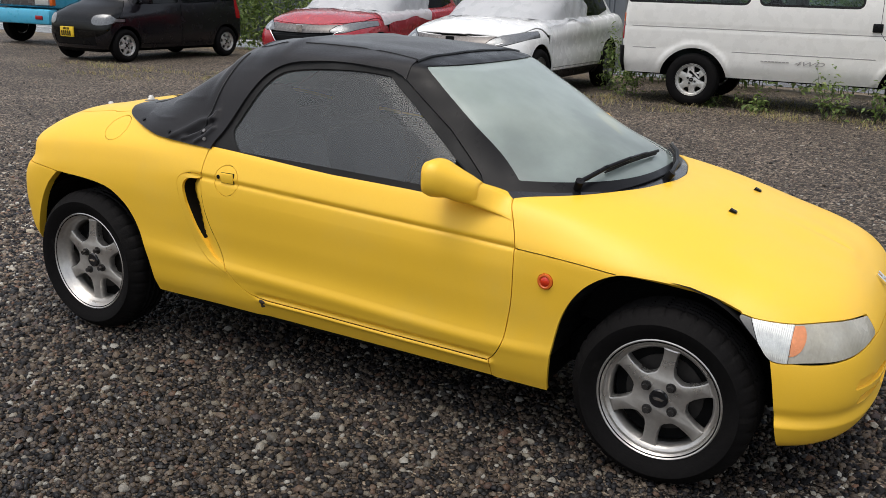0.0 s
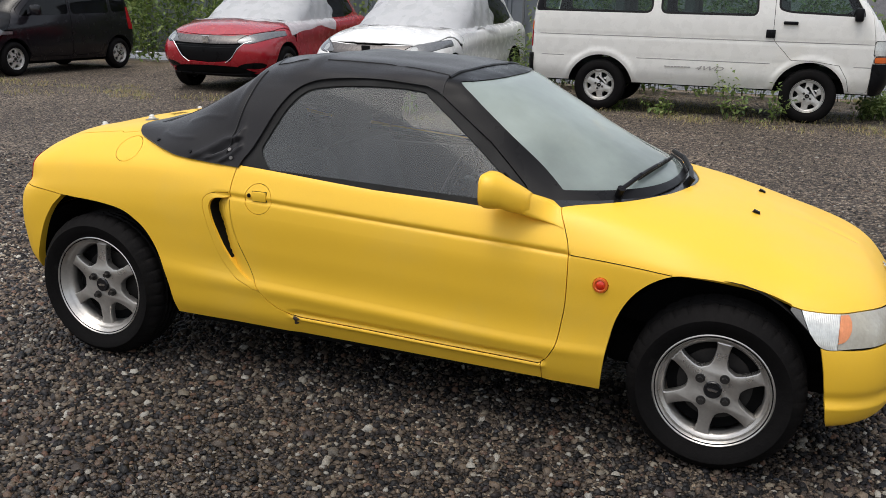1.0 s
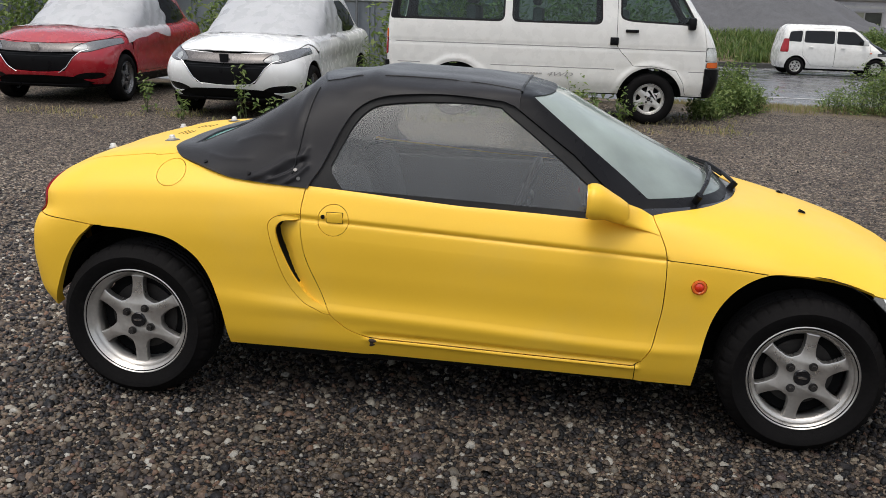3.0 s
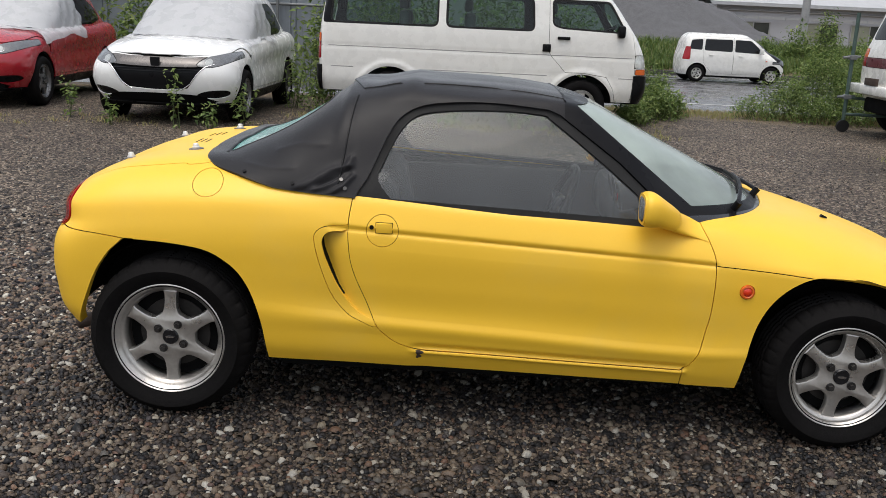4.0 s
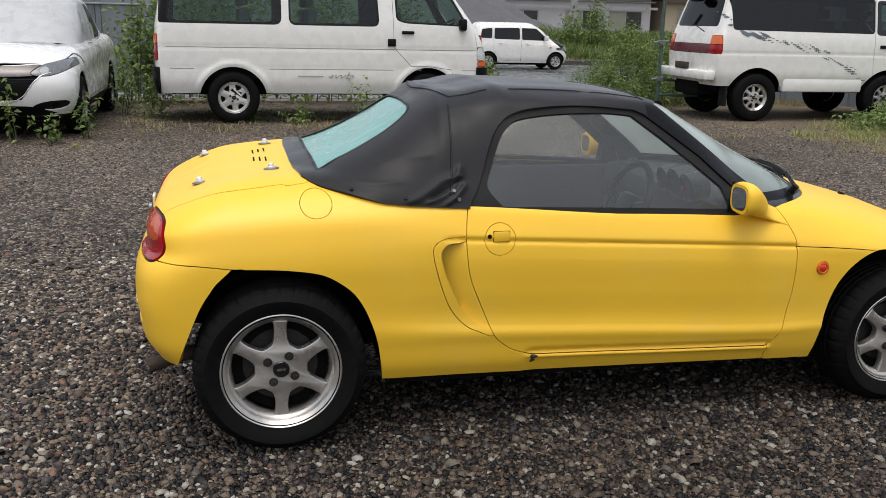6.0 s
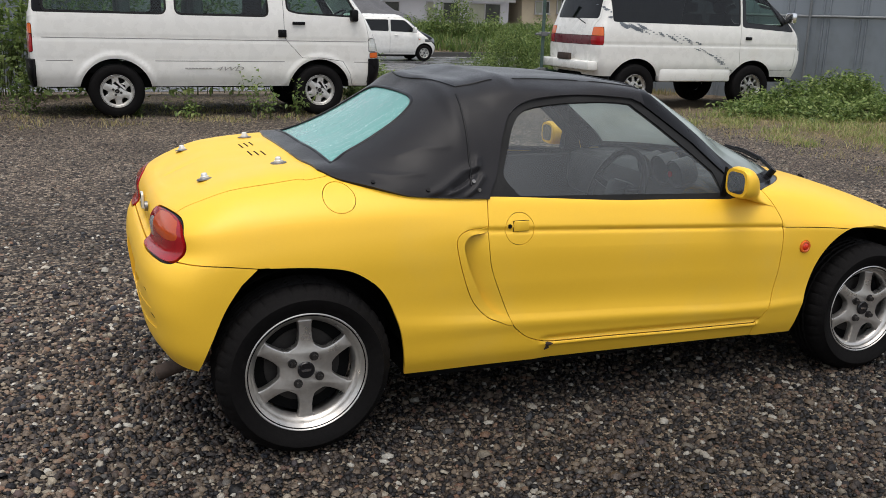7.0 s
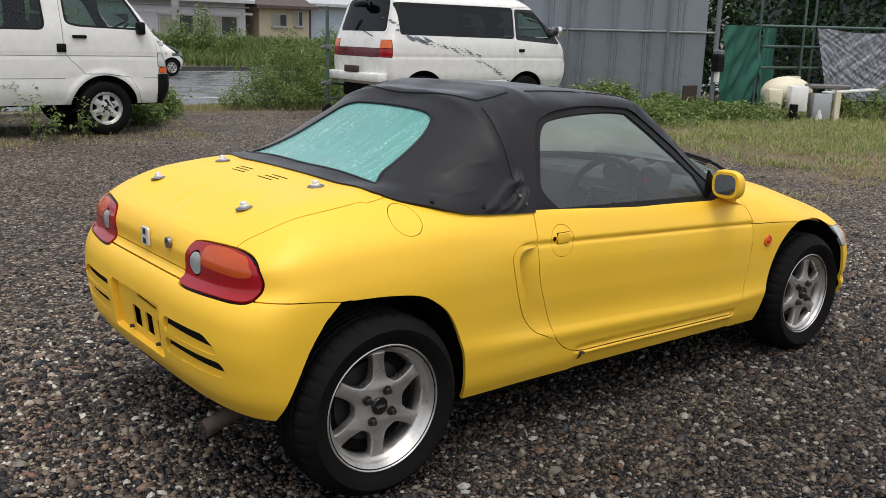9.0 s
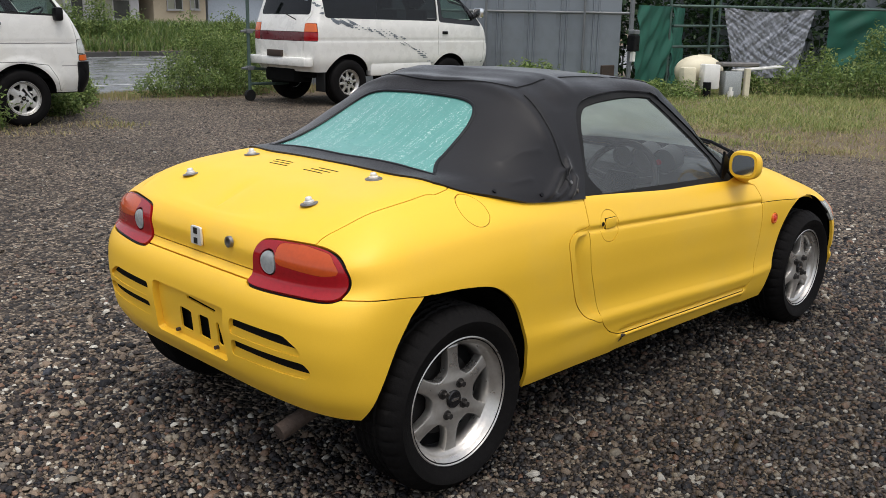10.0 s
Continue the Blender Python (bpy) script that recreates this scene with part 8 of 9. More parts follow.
# road
road = new("road", mesh_of("road", [(-60, 15.0, -0.194), (120, 15.0, -0.194), (120, 30.3, -0.194), (-60, 30.3, -0.194)], [(0, 1, 2, 3)], ASPHALT))
tagged(road, "wet two-lane asphalt road with worn white lines", "road", kind="structure")
for y, w, dash in ((17.0, 0.15, 0), (29.3, 0.15, 0), (20.0, 0.15, 5.0), (24.6, 0.15, 5.0)):
    x = -40.0
    while x < 90:
        l = dash if dash else 130
        ob = new("road_marking", mesh_of("road_marking", [(x, y, -0.188), (x + l, y, -0.188), (x + l, y + w, -0.188), (x, y + w, -0.188)], [(0, 1, 2, 3)], ROAD_PAINT))
        ob.parent = road
        x += l + (5.0 if dash else 1)
bm = bmesh.new()
box(bm, -60, 120, 30.3, 30.5, -0.22, -0.03, 0.02)
tagged(part("kerb", bm, KERB), "dark concrete kerb along the far side of the road", "kerb", kind="structure")
# mossy verge between yard and road
grass("verge_grass", "short yellow-green grass along the yard's edge by the road", tufts(21, 9000, 2.2, 9.0, 11.4, 14.6, None, 0.12), 0.10, DRY_GRASS, 22)
grass("bank_grass", "tall green grass on the bank beyond the road", np.concatenate([tufts(23, 26000, 0, 45, 30.6, 36.5, None, 0.25), tufts(24, 12000, 0, 45, 30.6, 36.5, None)]), 0.34, BANK_GRASS, 25, 1.0, 0.02)
bush("bank_weeds", "tall weeds and saplings on the bank beyond the road", [(12.6, 33.5, 0.8, 1.5), (13.6, 33.2, 0.8, 1.9), (15.2, 33.6, 0.7, 1.2), (11.5, 33.8, 0.6, 1.1), (17.5, 33.5, 0.7, 1.2), (9.0, 33.5, 0.5, 1.0), (20.0, 33.8, 0.8, 1.3), (23.5, 33.6, 0.9, 1.4), (27, 33.5, 1.0, 1.5), (31, 33.6, 1.2, 1.5)], 6500, 0.16, LEAF, 26, 0.4, 120)

# heap of crushed stone beyond the bank
def heap():
    rng = np.random.default_rng(4)
    n, m = 70, 30
    x = np.linspace(-14, 14.5, n)
    y = np.linspace(36.5, 47, m)
    X, Y = np.meshgrid(x, y)
    ridge = np.interp(X, [-14, -6, 2, 6, 9, 11.5, 14.5], [3.2, 3.6, 3.3, 2.9, 2.45, 1.5, 0.0])
    t = np.clip((Y - 36.5) / 4.5, 0, 1)
    Z = 0.8 + np.minimum(ridge, ridge * t * 1.15) * np.clip((47 - Y) / 2, 0, 1) + rng.normal(0, 0.05, X.shape) + 0.12 * np.sin(1.7 * X + 2 * Y)
    V = np.stack([X, Y, Z], 2).reshape(-1, 3)
    idx = np.arange(n * m).reshape(m, n)
    F = np.stack([idx[:-1, :-1].ravel(), idx[:-1, 1:].ravel(), idx[1:, 1:].ravel(), idx[1:, :-1].ravel()], 1)
    ob = new("spoil_heap", mesh_of("spoil_heap", V, F.tolist(), mat("crushed_stone", (0.095, 0.095, 0.10), 0.85, var=0.4, scale=4, fine=25, bump=0.8, bump_scale=18), True))
    tagged(ob, "large grey heap of crushed stone beyond the road", "heap")


heap()


def pitched_house(name, label, x0, x1, y0, y1, z0, eave, ridge, wall, roof, windows, category="building"):
    h = thing(name, label, category)
    bm = bmesh.new()
    box(bm, x0, x1, y0, y1, z0, eave)
    part("wall", bm, wall, h)
    bm = bmesh.new()
    prism(bm, [(y0 - 0.5, eave - 0.1), (y0 - 0.5, eave + 0.08), ((y0 + y1) / 2, ridge + 0.15), (y1 + 0.5, eave + 0.08), (y1 + 0.5, eave - 0.1), ((y0 + y1) / 2, ridge - 0.05)], x0 - 0.4, x1 + 0.4, plane="yz")
    part("roof", bm, roof, h)
    for wx0, wx1, wz0, wz1 in windows:
        w = new("window")
        w.parent = h
        bm = bmesh.new()
        for a in ((wx0 - 0.06, wx1 + 0.06, wz0 - 0.06, wz0), (wx0 - 0.06, wx1 + 0.06, wz1, wz1 + 0.06), (wx0 - 0.06, wx0, wz0, wz1), (wx1, wx1 + 0.06, wz0, wz1), ((wx0 + wx1) / 2 - 0.03, (wx0 + wx1) / 2 + 0.03, wz0, wz1)):
            box(bm, a[0], a[1], y0 - 0.06, y0 + 0.02, a[2], a[3])
        part("window_frame", bm, ALU, w)
        c = (wx0 + wx1) / 2
        for k, (a, b) in enumerate(((wx0, c - 0.03), (c + 0.03, wx1))):
            bm = bmesh.new()
            box(bm, a, b, y0 - 0.03, y0 - 0.01, wz0, wz1)
            part("pane", bm, PANE_PALE if k == 0 else PANE_DARK, w)
        bm = bmesh.new()
        box(bm, wx0 - 0.1, wx1 + 0.1, y0 - 0.14, y0, wz0 - 0.12, wz0 - 0.06)
        part("window_sill", bm, ALU, w)
    return h


ALU = mat("grey_aluminium", (0.35, 0.35, 0.35), 0.4, metal=0.5)
PANE_DARK = mat("dark_window_glass", (0.05, 0.055, 0.05), 0.1, var=0.4, scale=2)
PANE_PALE = mat("curtained_window_glass", (0.27, 0.28, 0.22), 0.15, var=0.2, scale=1.5)
BEIGE = mat("beige_render", (0.42, 0.36, 0.26), 0.85, var=0.12, scale=1.2, tint=(0.22, 0.18, 0.13), tint_at=(0.55, 0.85))
BROWN_ROOF = mat("brown_metal_roof", (0.07, 0.05, 0.045), 0.5, var=0.3)
PALE_ROOF = mat("pale_corrugated_roof", (0.4, 0.41, 0.42), 0.5, var=0.2, scale=3)
LAVENDER = mat("grey_mortar_wall", (0.44, 0.44, 0.46), 0.85, var=0.12, scale=0.8, tint=(0.22, 0.22, 0.23), tint_at=(0.5, 0.8), tint_scale=0.6)
PALE_BLUE = mat("pale_blue_cladding", (0.36, 0.41, 0.47), 0.7, var=0.12)
pitched_house("workshop", "long low grey rendered workshop with sliding windows beyond the road", 13.0, 22.9, 48, 56, 0.8, 2.95, 4.6, LAVENDER, PALE_ROOF, [(14.2, 15.9, 1.05, 2.0), (17.65, 19.6, 1.05, 2.05), (20.35, 22.3, 1.05, 2.05)])
pitched_house("factory_hall", "long pale corrugated hall behind the heap and workshop", -5, 24, 60, 75, 0.8, 4.2, 7.5, CONCRETE, PALE_ROOF, [])
pitched_house("house", "beige rendered house with brown roof beyond the road", 23.8, 27.2, 48, 55, 0.6, 2.75, 4.4, BEIGE, BROWN_ROOF, [(24.7, 25.6, 1.65, 2.3), (26.2, 26.7, 1.7, 2.5)])
pitched_house("shed", "pale blue clad shed beside the beige house", 27.6, 33.0, 48.4, 55, 0.6, 3.0, 4.2, PALE_BLUE, PALE_ROOF, [])
pitched_house("far_house", "grey house far along the road", 35.0, 44.0, 52, 60, 0.6, 3.4, 5.5, LAVENDER, BROWN_ROOF, [(36.5, 38.0, 1.5, 2.6), (40, 41.5, 1.5, 2.6)])
bm = bmesh.new()
for k in range(14):
    box(bm, 12.9 + 0.72 * k, 12.9 + 0.72 * k + 0.7, 47.2, 47.25, 2.2 - 0.02, 2.32)
for w in (17.0,):
    rod(bm, (12.8, 47.9, 2.62), (23.1, 47.9, 2.62), 0.05)
tagged(part("wall_pipe", bm, ALU), "grey eaves pipe and trim along the workshop", "pipe")
# low retaining wall in front of the buildings
bm = bmesh.new()
box(bm, 4.0, 60, 37.2, 37.45, 0.4, 0.98, 0.02)
tagged(part("low_wall", bm, CONCRETE), "low dark concrete wall before the buildings", "wall", kind="structure")


def pole(name, label, x, y, z0, h, r):
    p = thing(name, label, "pole")
    bm = bmesh.new()
    rod(bm, (x, y, z0), (x, y, h), r, 16, r * 0.75)
    part("shaft", bm, CONCRETE, p, smooth=True, angle=40)
    bm = bmesh.new()
    box(bm, x - 0.9, x + 0.9, y - 0.05, y + 0.05, h - 1.0, h - 0.88)
    part("crossarm", bm, PIPE, p)


pole("utility_pole", "grey concrete utility pole beyond the road", 13.6, 36.0, 0.5, 9.5, 0.17)


def trolley():
    t = thing("pipe_trolley", "rusty green steel pipe trolley upright on castors beside the van", "trolley")
    bm = bmesh.new()
    rod(bm, (5.50, 10.45, 0.16), (5.50, 10.45, 1.75), 0.028)
    part("upright", bm, GREEN_PIPE, t)
    bm = bmesh.new()
    rod(bm, (5.50, 10.45, 0.27), (6.15, 10.30, 0.27), 0.022)
    rod(bm, (5.50, 10.45, 0.52), (6.20, 10.30, 0.48), 0.022)
    part("cross_tube", bm, GREEN_PIPE, t)
    for z in (0.52, 1.1):
        bm = bmesh.new()
        box(bm, 5.45, 5.56, 10.40, 10.50, z - 0.03, z + 0.04, 0.01)
        rod(bm, (5.36, 10.45, z), (5.62, 10.45, z + 0.02), 0.02)
        part("clamp", bm, PIPE, t)
    bm = bmesh.new()
    rod(bm, (5.50, 10.42, 0.09), (5.50, 10.48, 0.09), 0.09, 20)
    part("castor", bm, RUBBER, t)


GREEN_PIPE = mat("worn_green_pipe", (0.07, 0.11, 0.095), 0.5, metal=0.3, var=0.35, scale=12)
trolley()

# corrugated sheet-steel hoarding behind the off-road van
FA, FB = Vector((12.3, 8.0, 0)), Vector((8.3, 13.2, 0))


def hoarding(a, b, height, name, label, seed, ribs=True):
    d = (b - a)
    L = d.length
    ang = math.degrees(math.atan2(d.y, d.x))
    f = thing(name, label, "fence", pose(a.x, a.y, 0, 0, 0, ang), kind="structure")
    w = 0.62
    n = int(L / w)
    prof = []
    for k in range(4):
        x = k * w / 4
        prof += [(x, 0.0), (x + w / 4 - 0.045, 0.0), (x + w / 4 - 0.035, 0.028), (x + w / 4 - 0.012, 0.028)]
    prof = [(0.0, 0.0), (0.40, 0.0), (0.412, 0.03), (0.432, 0.03), (0.444, 0.0), (0.50, 0.0), (0.512, 0.03), (0.532, 0.03), (0.544, 0.0), (0.628, 0.0)]
    vs = [(x, y, z) for z in (0.0, height) for x, y in prof]
    m = len(prof)
    fs = [(i, i + 1, m + i + 1, m + i) for i in range(m - 1)]
    me = mesh_of("sheet", vs, fs, SHEET_STEEL)
    rng = random.Random(seed)
    for k in range(n + 1):
        o = new("sheet", me)
        o.parent = f
        o.matrix_basis = pose(k * w, 0.002 * (k % 2), 0, rng.uniform(-0.3, 0.3), 0, rng.uniform(-0.5, 0.5))
    for z in (1.52, 2.6):
        bm = bmesh.new()
        rod(bm, (-0.2, 0.07, z), (L + 0.3, 0.07, z), 0.025)
        part("rail", bm, PIPE, f)
    for k in range(int(L / 1.9) + 1):
        bm = bmesh.new()
        rod(bm, (0.7 + 1.9 * k, 0.10, 0), (0.7 + 1.9 * k, 0.10, 2.7), 0.025)
        part("post", bm, PIPE, f)
    return f


hoarding(FA, FB, 3.0, "fence_hoarding", "tall grey-blue ribbed steel sheet hoarding with pipe rails", 3)
hoarding(Vector((-1.2, 13.6, 0)), Vector((-16.0, 15.2, 0)), 2.6, "fence_back", "grey steel sheet fence overgrown with creepers", 5)
hoarding(Vector((24.5, 4.0, 0)), Vector((18.0, 11.0, 0)), 3.2, "fence_far", "grey-blue steel sheet fence behind the scaffold", 6)

# meter post
mp = thing("meter_post", "grey post carrying a black electric meter box", "post")
bm = bmesh.new(); rod(bm, (12.36, 7.80, 0), (12.36, 7.80, 3.0), 0.045); part("post", bm, PIPE, mp)
bm = bmesh.new(); box(bm, 12.22, 12.42, 7.62, 7.78, 0.82, 1.12, 0.02); part("meter_box", bm, BLACK_TRIM, mp, "black meter box")
bm = bmesh.new(); box(bm, 12.24, 12.40, 7.62, 7.78, 1.13, 1.22, 0.02); part("meter_hood", bm, PIPE, mp)
bm = bmesh.new(); box(bm, 12.28, 12.36, 7.66, 7.74, 0.62, 0.81, 0.01); part("conduit", bm, WHITE_PAINT, mp)
bm = bmesh.new(); box(bm, 11.75, 12.15, 7.98, 8.03, 0, 0.55, 0.01); tagged(part("rusty_panel", bm, RUST), "rusty steel panel leaning on the hoarding", "panel")


def sheet_grid(name, a, b, z0, z1, material, label, category, amp, seed, sag=0.0, parent=None):
    n, m = (170, 120) if sag else (90, 60)
    u, v = np.meshgrid(np.linspace(0, 1, n), np.linspace(0, 1, m))
    d = np.array([b[0] - a[0], b[1] - a[1]])
    nn = np.array([-d[1], d[0]]) / np.hypot(*d)
    r = np.random.default_rng(seed)
    f = np.zeros_like(u)
    for _ in range(9):
        k = r.uniform(4, 26, 2); ph = r.uniform(0, 6.28)
        f += np.sin(k[0] * u + k[1] * (v + 0.4 * u) + ph) / (1 + k.sum() / 16)
    if sag:
        # sharp crumples that fan out from the tied corners
        f *= 0.3
        for _ in range(22):
            k = r.uniform(16, 120, 2); ph = r.uniform(0, 6.28)
            f += 0.9 * (1 - 2 * np.abs(np.sin(k[0] * 0.5 * u * r.choice([-1, 1]) + k[1] * 0.4 * v + ph + 0.8 * np.sin(5 * u + 4 * v)))) * 9 / (9 + k.sum())
    f *= amp
    z = z1 - (z1 - z0) * v - sag * np.sin(np.pi * u) * (1 - v) * 0.3
    narrow = 1 - sag * v
    X = a[0] + d[0] * (0.5 + (u - 0.5) * narrow) + nn[0] * f
    Y = a[1] + d[1] * (0.5 + (u - 0.5) * narrow) + nn[1] * f
    V = np.stack([X, Y, z], 2).reshape(-1, 3)
    idx = np.arange(n * m).reshape(m, n)
    F = np.stack([idx[:-1, :-1].ravel(), idx[:-1, 1:].ravel(), idx[1:, 1:].ravel(), idx[1:, :-1].ravel()], 1)
    ob = new(name, mesh_of(name, V, F.tolist(), material, True))
    return tagged(ob, label, category)


sheet_grid("mesh_net", (12.5, 7.75), (14.0, 7.9), 0.05, 1.68, NET, "green scaffold mesh net hanging beside the hoarding", "net", 0.03, 31)
sheet_grid("mesh_net", (14.0, 7.9), (15.6, 8.6), 0.05, 1.68, NET, "green scaffold mesh net hanging beside the hoarding", "net", 0.03, 32)
sheet_grid("mesh_net", (17.6, 6.2), (20.5, 4.2), 0.3, 1.75, NET, "green scaffold mesh net beyond the tarpaulin", "net", 0.03, 33)
sheet_grid("tarpaulin", (15.3, 7.5), (17.1, 6.3), 0.25, 1.72, TARP, "crumpled silver tarpaulin hung over a scaffold rail", "tarpaulin", 0.032, 34, 0.35)
sc = thing("scaffold", "galvanised pipe scaffold rails and posts behind the yard", "scaffold")
for z in (0.88, 1.30, 1.70):
    bm = bmesh.new(); rod(bm, (13.9, 8.0, z), (17.8 if z < 1.6 else 20.5, 6.9 if z < 1.6 else 4.2, z + 0.03), 0.028); part("rail", bm, GREEN_PIPE, sc)
for x, y in ((13.9, 7.9), (15.0, 7.6), (15.9, 7.9), (17.7, 6.2), (20.5, 4.2)):
    bm = bmesh.new(); rod(bm, (x, y, 0), (x, y, 2.6), 0.028); part("post", bm, GREEN_PIPE, sc)
bush("dark_trees", "dense dark trees behind the scaffold", [(16.2, 10.5, 1.8, 3.4), (18.3, 9.2, 1.8, 3.8), (20.5, 8.0, 1.8, 3.6), (22.5, 6.0, 1.8, 3.2), (15.2, 11.0, 1.4, 2.6)], 9000, 0.22, DARK_LEAF, 41, 0.5, 30, 0.2)
bush("tall_weeds", "tall bushy weeds before the scaffold and tarpaulin", [(16.6, 4.6, 0.8, 1.15), (17.4, 3.4, 0.9, 1.25), (15.7, 5.5, 0.6, 0.8), (18.4, 2.2, 1.0, 1.2), (15.3, 4.3, 0.6, 0.65), (14.6, 5.6, 0.5, 0.5), (14.2, 6.1, 0.4, 0.4), (15.0, 5.0, 0.6, 0.55), (16.0, 3.6, 0.7, 0.7), (16.8, 2.6, 0.7, 0.75)], 17000, 0.085, LEAF, 42, 0.4, 130)


def sprayer():
    t = thing("sprayer_tank", "discarded cream plastic spray tank with white pump unit, lying in weeds", "tank", pose(13.35, 6.85, 0, 0, 0, -38))
    bm = bmesh.new()
    bmesh.ops.create_uvsphere(bm, u_segments=28, v_segments=16, radius=0.42)
    bmesh.ops.scale(bm, vec=(1.15, 0.8, 0.74), verts=bm.verts[:])
    for v in bm.verts:
        v.co.z += 0.46
        v.co.z = max(v.co.z, 0.14)
    part("tank", bm, CREAM, t, smooth=True)
    bm = bmesh.new()
    rod(bm, (0.12, 0.05, 0.72), (0.12, 0.05, 0.775), 0.13, 24)
    part("tank_lid", bm, CREAM, t, smooth=True, angle=40)
    bm = bmesh.new()
    box(bm, -0.55, -0.28, -0.62, -0.36, 0.12, 0.56, 0.05)
    part("side_tank", bm, CREAM, t, smooth=True, angle=40)
    bm = bmesh.new()
    box(bm, -0.16, 0.16, -0.66, -0.40, 0.16, 0.62, 0.03)
    part("pump_housing", bm, WHITE_PAINT, t, smooth=True, angle=40)
    bm = bmesh.new()
    box(bm, 0.20, 0.95, -0.60, -0.30, 0.58, 0.66, 0.02)
    part("deck_plate", bm, DARK_METAL, t)
    bm = bmesh.new()
    box(bm, 0.28, 0.62, -0.62, -0.34, 0.0, 0.50, 0.03)
    part("grey_case", bm, GREY_LENS, t, smooth=True, angle=40)
    bm = bmesh.new()
    rod(bm, (0.36, -0.72, 0.0), (0.36, -0.72, 0.14), 0.055, 16)
    rod(bm, (0.36, -0.72, 0.14), (0.36, -0.72, 0.21), 0.03, 12)
    part("bottle", bm, WHITE_PAINT, t)
    bm = bmesh.new()
    rod(bm, (-0.12, -0.74, 0.0), (-0.12, -0.74, 0.30), 0.075, 16)
    part("filter_pot", bm, BLACK_TRIM, t)
    bm = bmesh.new()
    box(bm, 0.66, 0.76, -0.66, -0.56, 0, 0.55, 0.01)
    part("post_stub", bm, CREAM, t)
    bm = bmesh.new()
    box(bm, 0.75, 1.75, -0.2, 0.05, 0.40, 0.44, 0.01, pose(0, 0, 0, 0, -5, 4))
    part("panel", bm, WHITE_PAINT, t)


CREAM = mat("cream_plastic", (0.62, 0.57, 0.42), 0.45, var=0.1, tint=(0.4, 0.36, 0.25), tint_at=(0.55, 0.85))
sprayer()

# weeds and grass of the yard
bush("roadside_bush", "leafy green bush at the yard's edge beside the trolley", [(5.2, 12.1, 0.55, 0.62), (5.9, 12.4, 0.75, 0.95), (6.8, 12.9, 0.8, 0.9), (4.6, 11.95, 0.45, 0.30), (6.2, 11.7, 0.6, 0.55), (5.5, 11.6, 0.5, 0.35), (7.6, 13.2, 0.8, 0.9)], 26000, 0.050, LEAF, 51, 0.5, 160)
bush("van_weeds", "tall green weeds round the nose of the white van", [(2.75, 11.0, 0.40, 0.45), (2.85, 11.8, 0.42, 0.62), (3.1, 11.4, 0.3, 0.35), (2.45, 10.4, 0.3, 0.3), (2.2, 9.9, 0.3, 0.25)], 2600, 0.075, LEAF, 52, 0.35, 160)
bush("creeper_mass", "spreading broad-leaved creeper between off-road van and hoarding", [(9.0, 8.2, 0.6, 0.44), (9.8, 8.0, 0.7, 0.51), (8.3, 8.3, 0.5, 0.31), (9.6, 7.3, 0.9, 0.29), (10.8, 7.4, 0.9, 0.31), (11.6, 7.3, 0.8, 0.27), (8.6, 7.5, 0.8, 0.26), (7.7, 7.9, 0.6, 0.2), (10.4, 8.8, 0.7, 0.48), (11.5, 8.2, 0.6, 0.34), (12.2, 6.9, 0.8, 0.27)], 21000, 0.065, LEAF, 53, 0.6, 160)
bush("hedge_weeds", "overgrown weeds and vines along the back fence", [(-11.6, 13.2, 1.2, 1.9), (-9.8, 13.4, 1.2, 2.0), (-8.2, 13.2, 1.0, 1.6), (-6.2, 13.2, 0.9, 1.4), (-13.6, 13.6, 1.4, 1.8), (-2.6, 12.6, 0.5, 1.0), (-1.9, 12.9, 0.6, 1.8), (-5.0, 13.4, 0.6, 1.3)], 9500, 0.13, LEAF, 54, 0.5, 140)
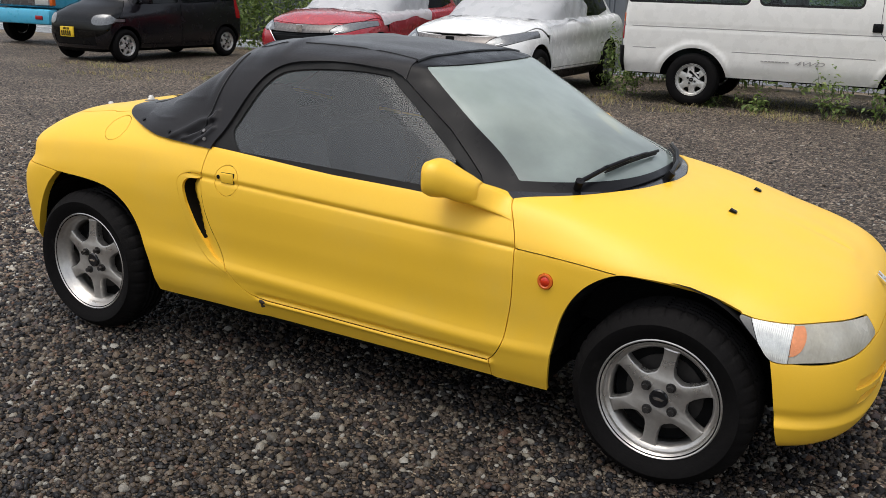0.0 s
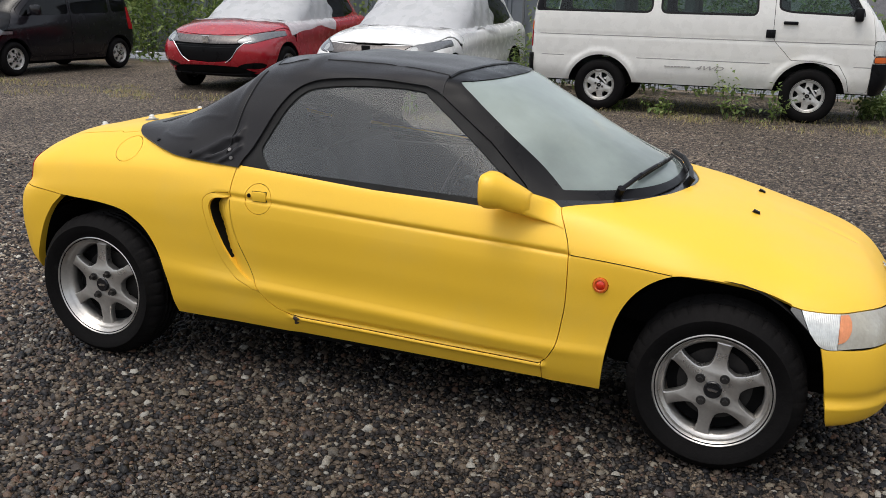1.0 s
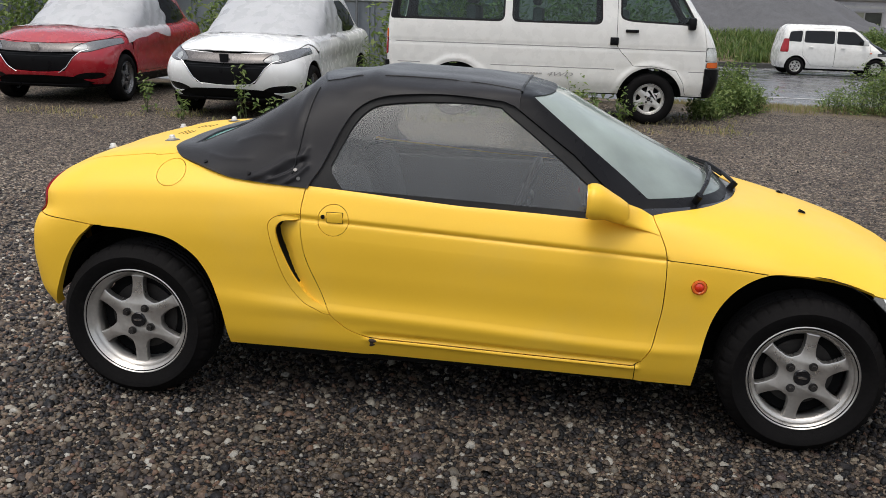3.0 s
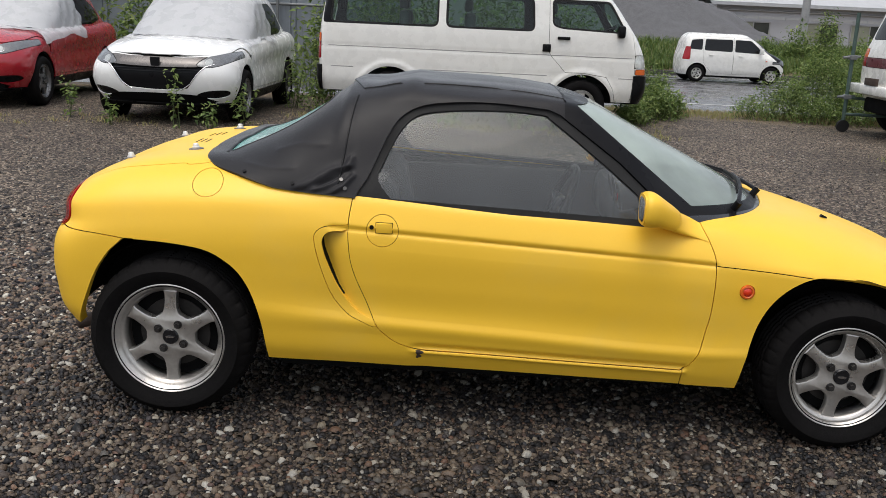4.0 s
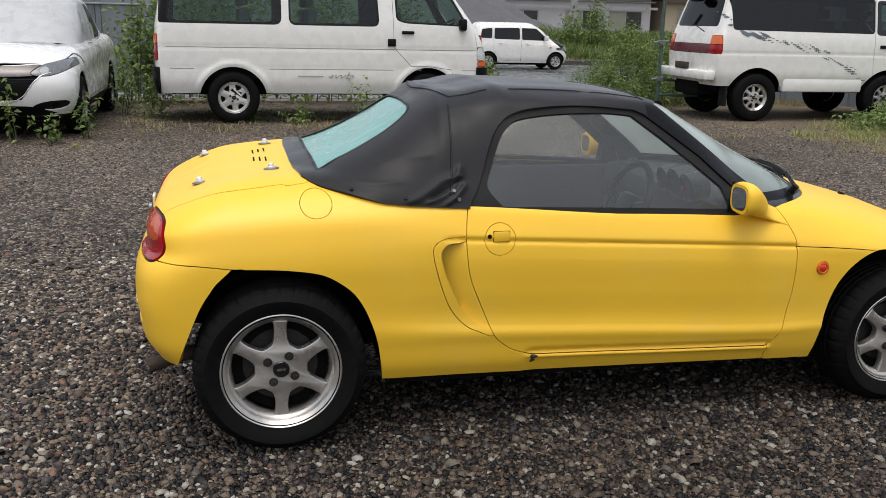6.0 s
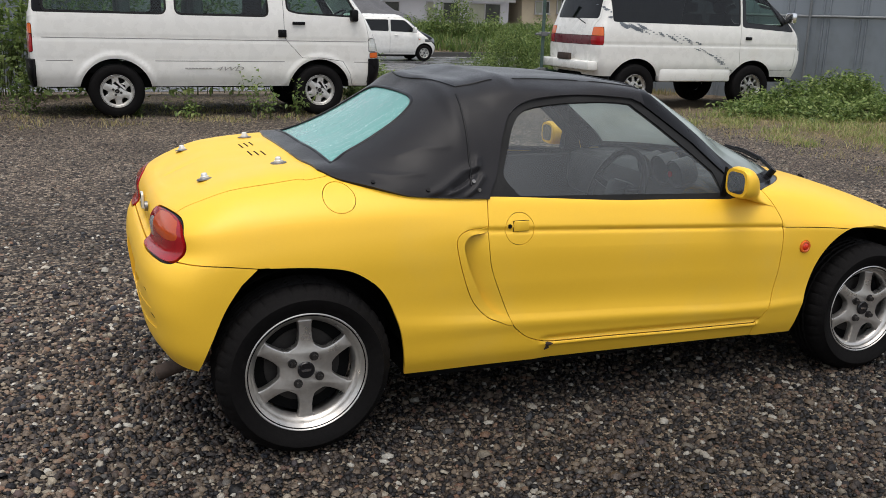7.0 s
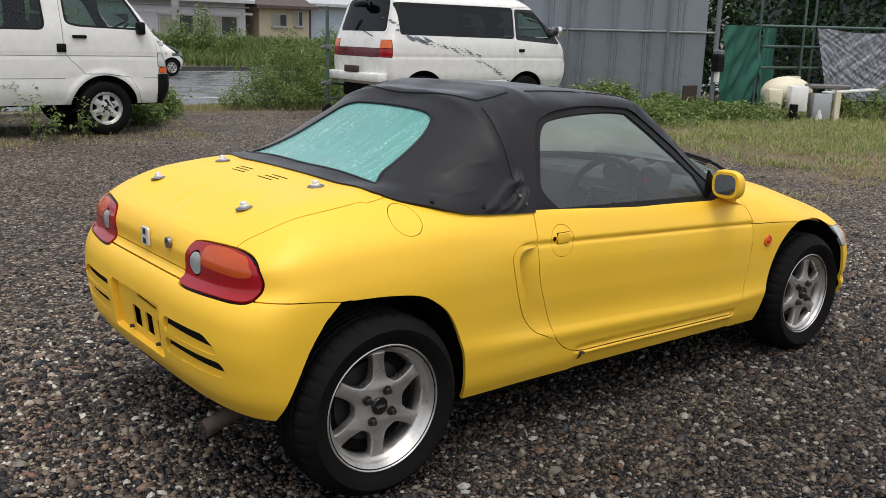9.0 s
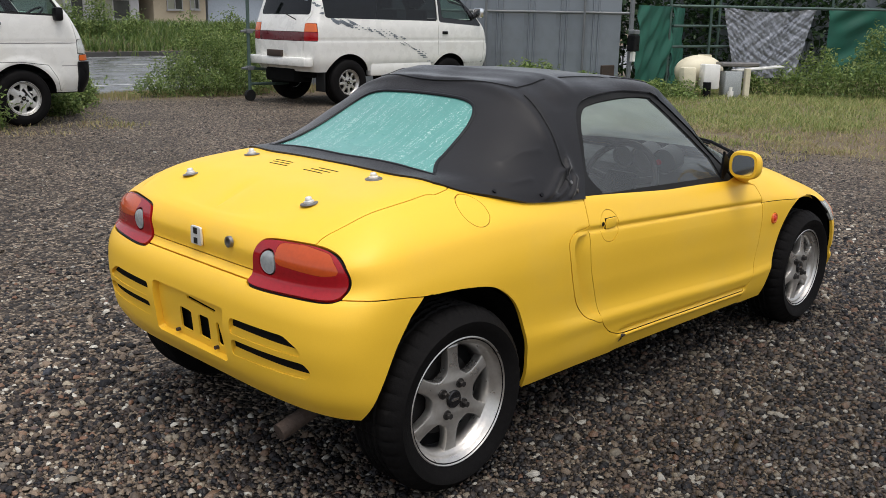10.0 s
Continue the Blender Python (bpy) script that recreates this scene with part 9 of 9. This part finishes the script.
bush("back_weeds", "green weeds growing behind the white van", [(-2.5, 12.0, 0.8, 1.6), (-1.2, 12.2, 0.9, 1.9), (0.2, 12.2, 0.9, 1.8), (1.5, 12.3, 0.8, 1.7)], 4500, 0.12, LEAF, 55, 0.5, 70)
bush("yard_sprouts", "small weeds sprouting round the parked vehicles", [(-3.55, 6.95, 0.10, 0.55), (-3.15, 6.95, 0.12, 0.30), (-4.35, 7.0, 0.10, 0.3), (-5.05, 7.6, 0.14, 0.4), (-2.9, 7.4, 0.12, 0.45), (-2.75, 10.1, 0.22, 0.75), (0.42, 8.70, 0.10, 0.55), (0.62, 8.62, 0.12, 0.35), (0.95, 8.70, 0.12, 0.4), (-0.4, 8.8, 0.2, 0.2), (-1.0, 9.0, 0.15, 0.15), (-2.3, 9.6, 0.3, 0.5)], 900, 0.07, LEAF, 56, 0.5, 40, 0.1)
grass("yard_grass", "thin dry grass along the yard's far edge", np.concatenate([tufts(61, 2200, -2.5, 2.6, 8.0, 10.6, 0, 0.12), tufts(62, 900, -9.5, -2.6, 6.6, 8.0, 0, 0.09), tufts(63, 500, -12, -8, 6.2, 7.6, 0, 0.12)]), 0.05, DRY_GRASS, 64, 1.8)
rough_edge = lambda p: 0.80 * p[:, 0] + 0.6 * p[:, 1] > 7.1 + 0.7 * np.sin(1.9 * p[:, 1] + p[:, 0]) + 0.4 * np.sin(4.3 * p[:, 0])
deep_edge = lambda p: 0.80 * p[:, 0] + 0.6 * p[:, 1] > 9.3 + 0.8 * np.sin(1.3 * p[:, 1] + 0.7 * p[:, 0]) + 0.4 * np.sin(3.7 * p[:, 1])
grass("meadow_grass", "yellow-green grass spreading from the hoarding into the yard", np.concatenate([tufts(65, 26000, 7.0, 17.5, 1.5, 8.0, 0, 0.30, deep_edge, 90), tufts(66, 5000, 6.0, 12, 1.8, 7.2, 0, 0.10, rough_edge, 60)]), 0.085, GRASS, 67, 1.7)
grass("meadow_straw", "dry straw-coloured grass mixed into the meadow", np.concatenate([tufts(68, 22000, 6.0, 16, 0.6, 7.4, 0, 0.22, rough_edge, 90), tufts(69, 3000, 5.0, 9.5, 0.6, 8.2, 0, 0.16, None, 60)]), 0.045, DRY_GRASS, 70, 2.0)
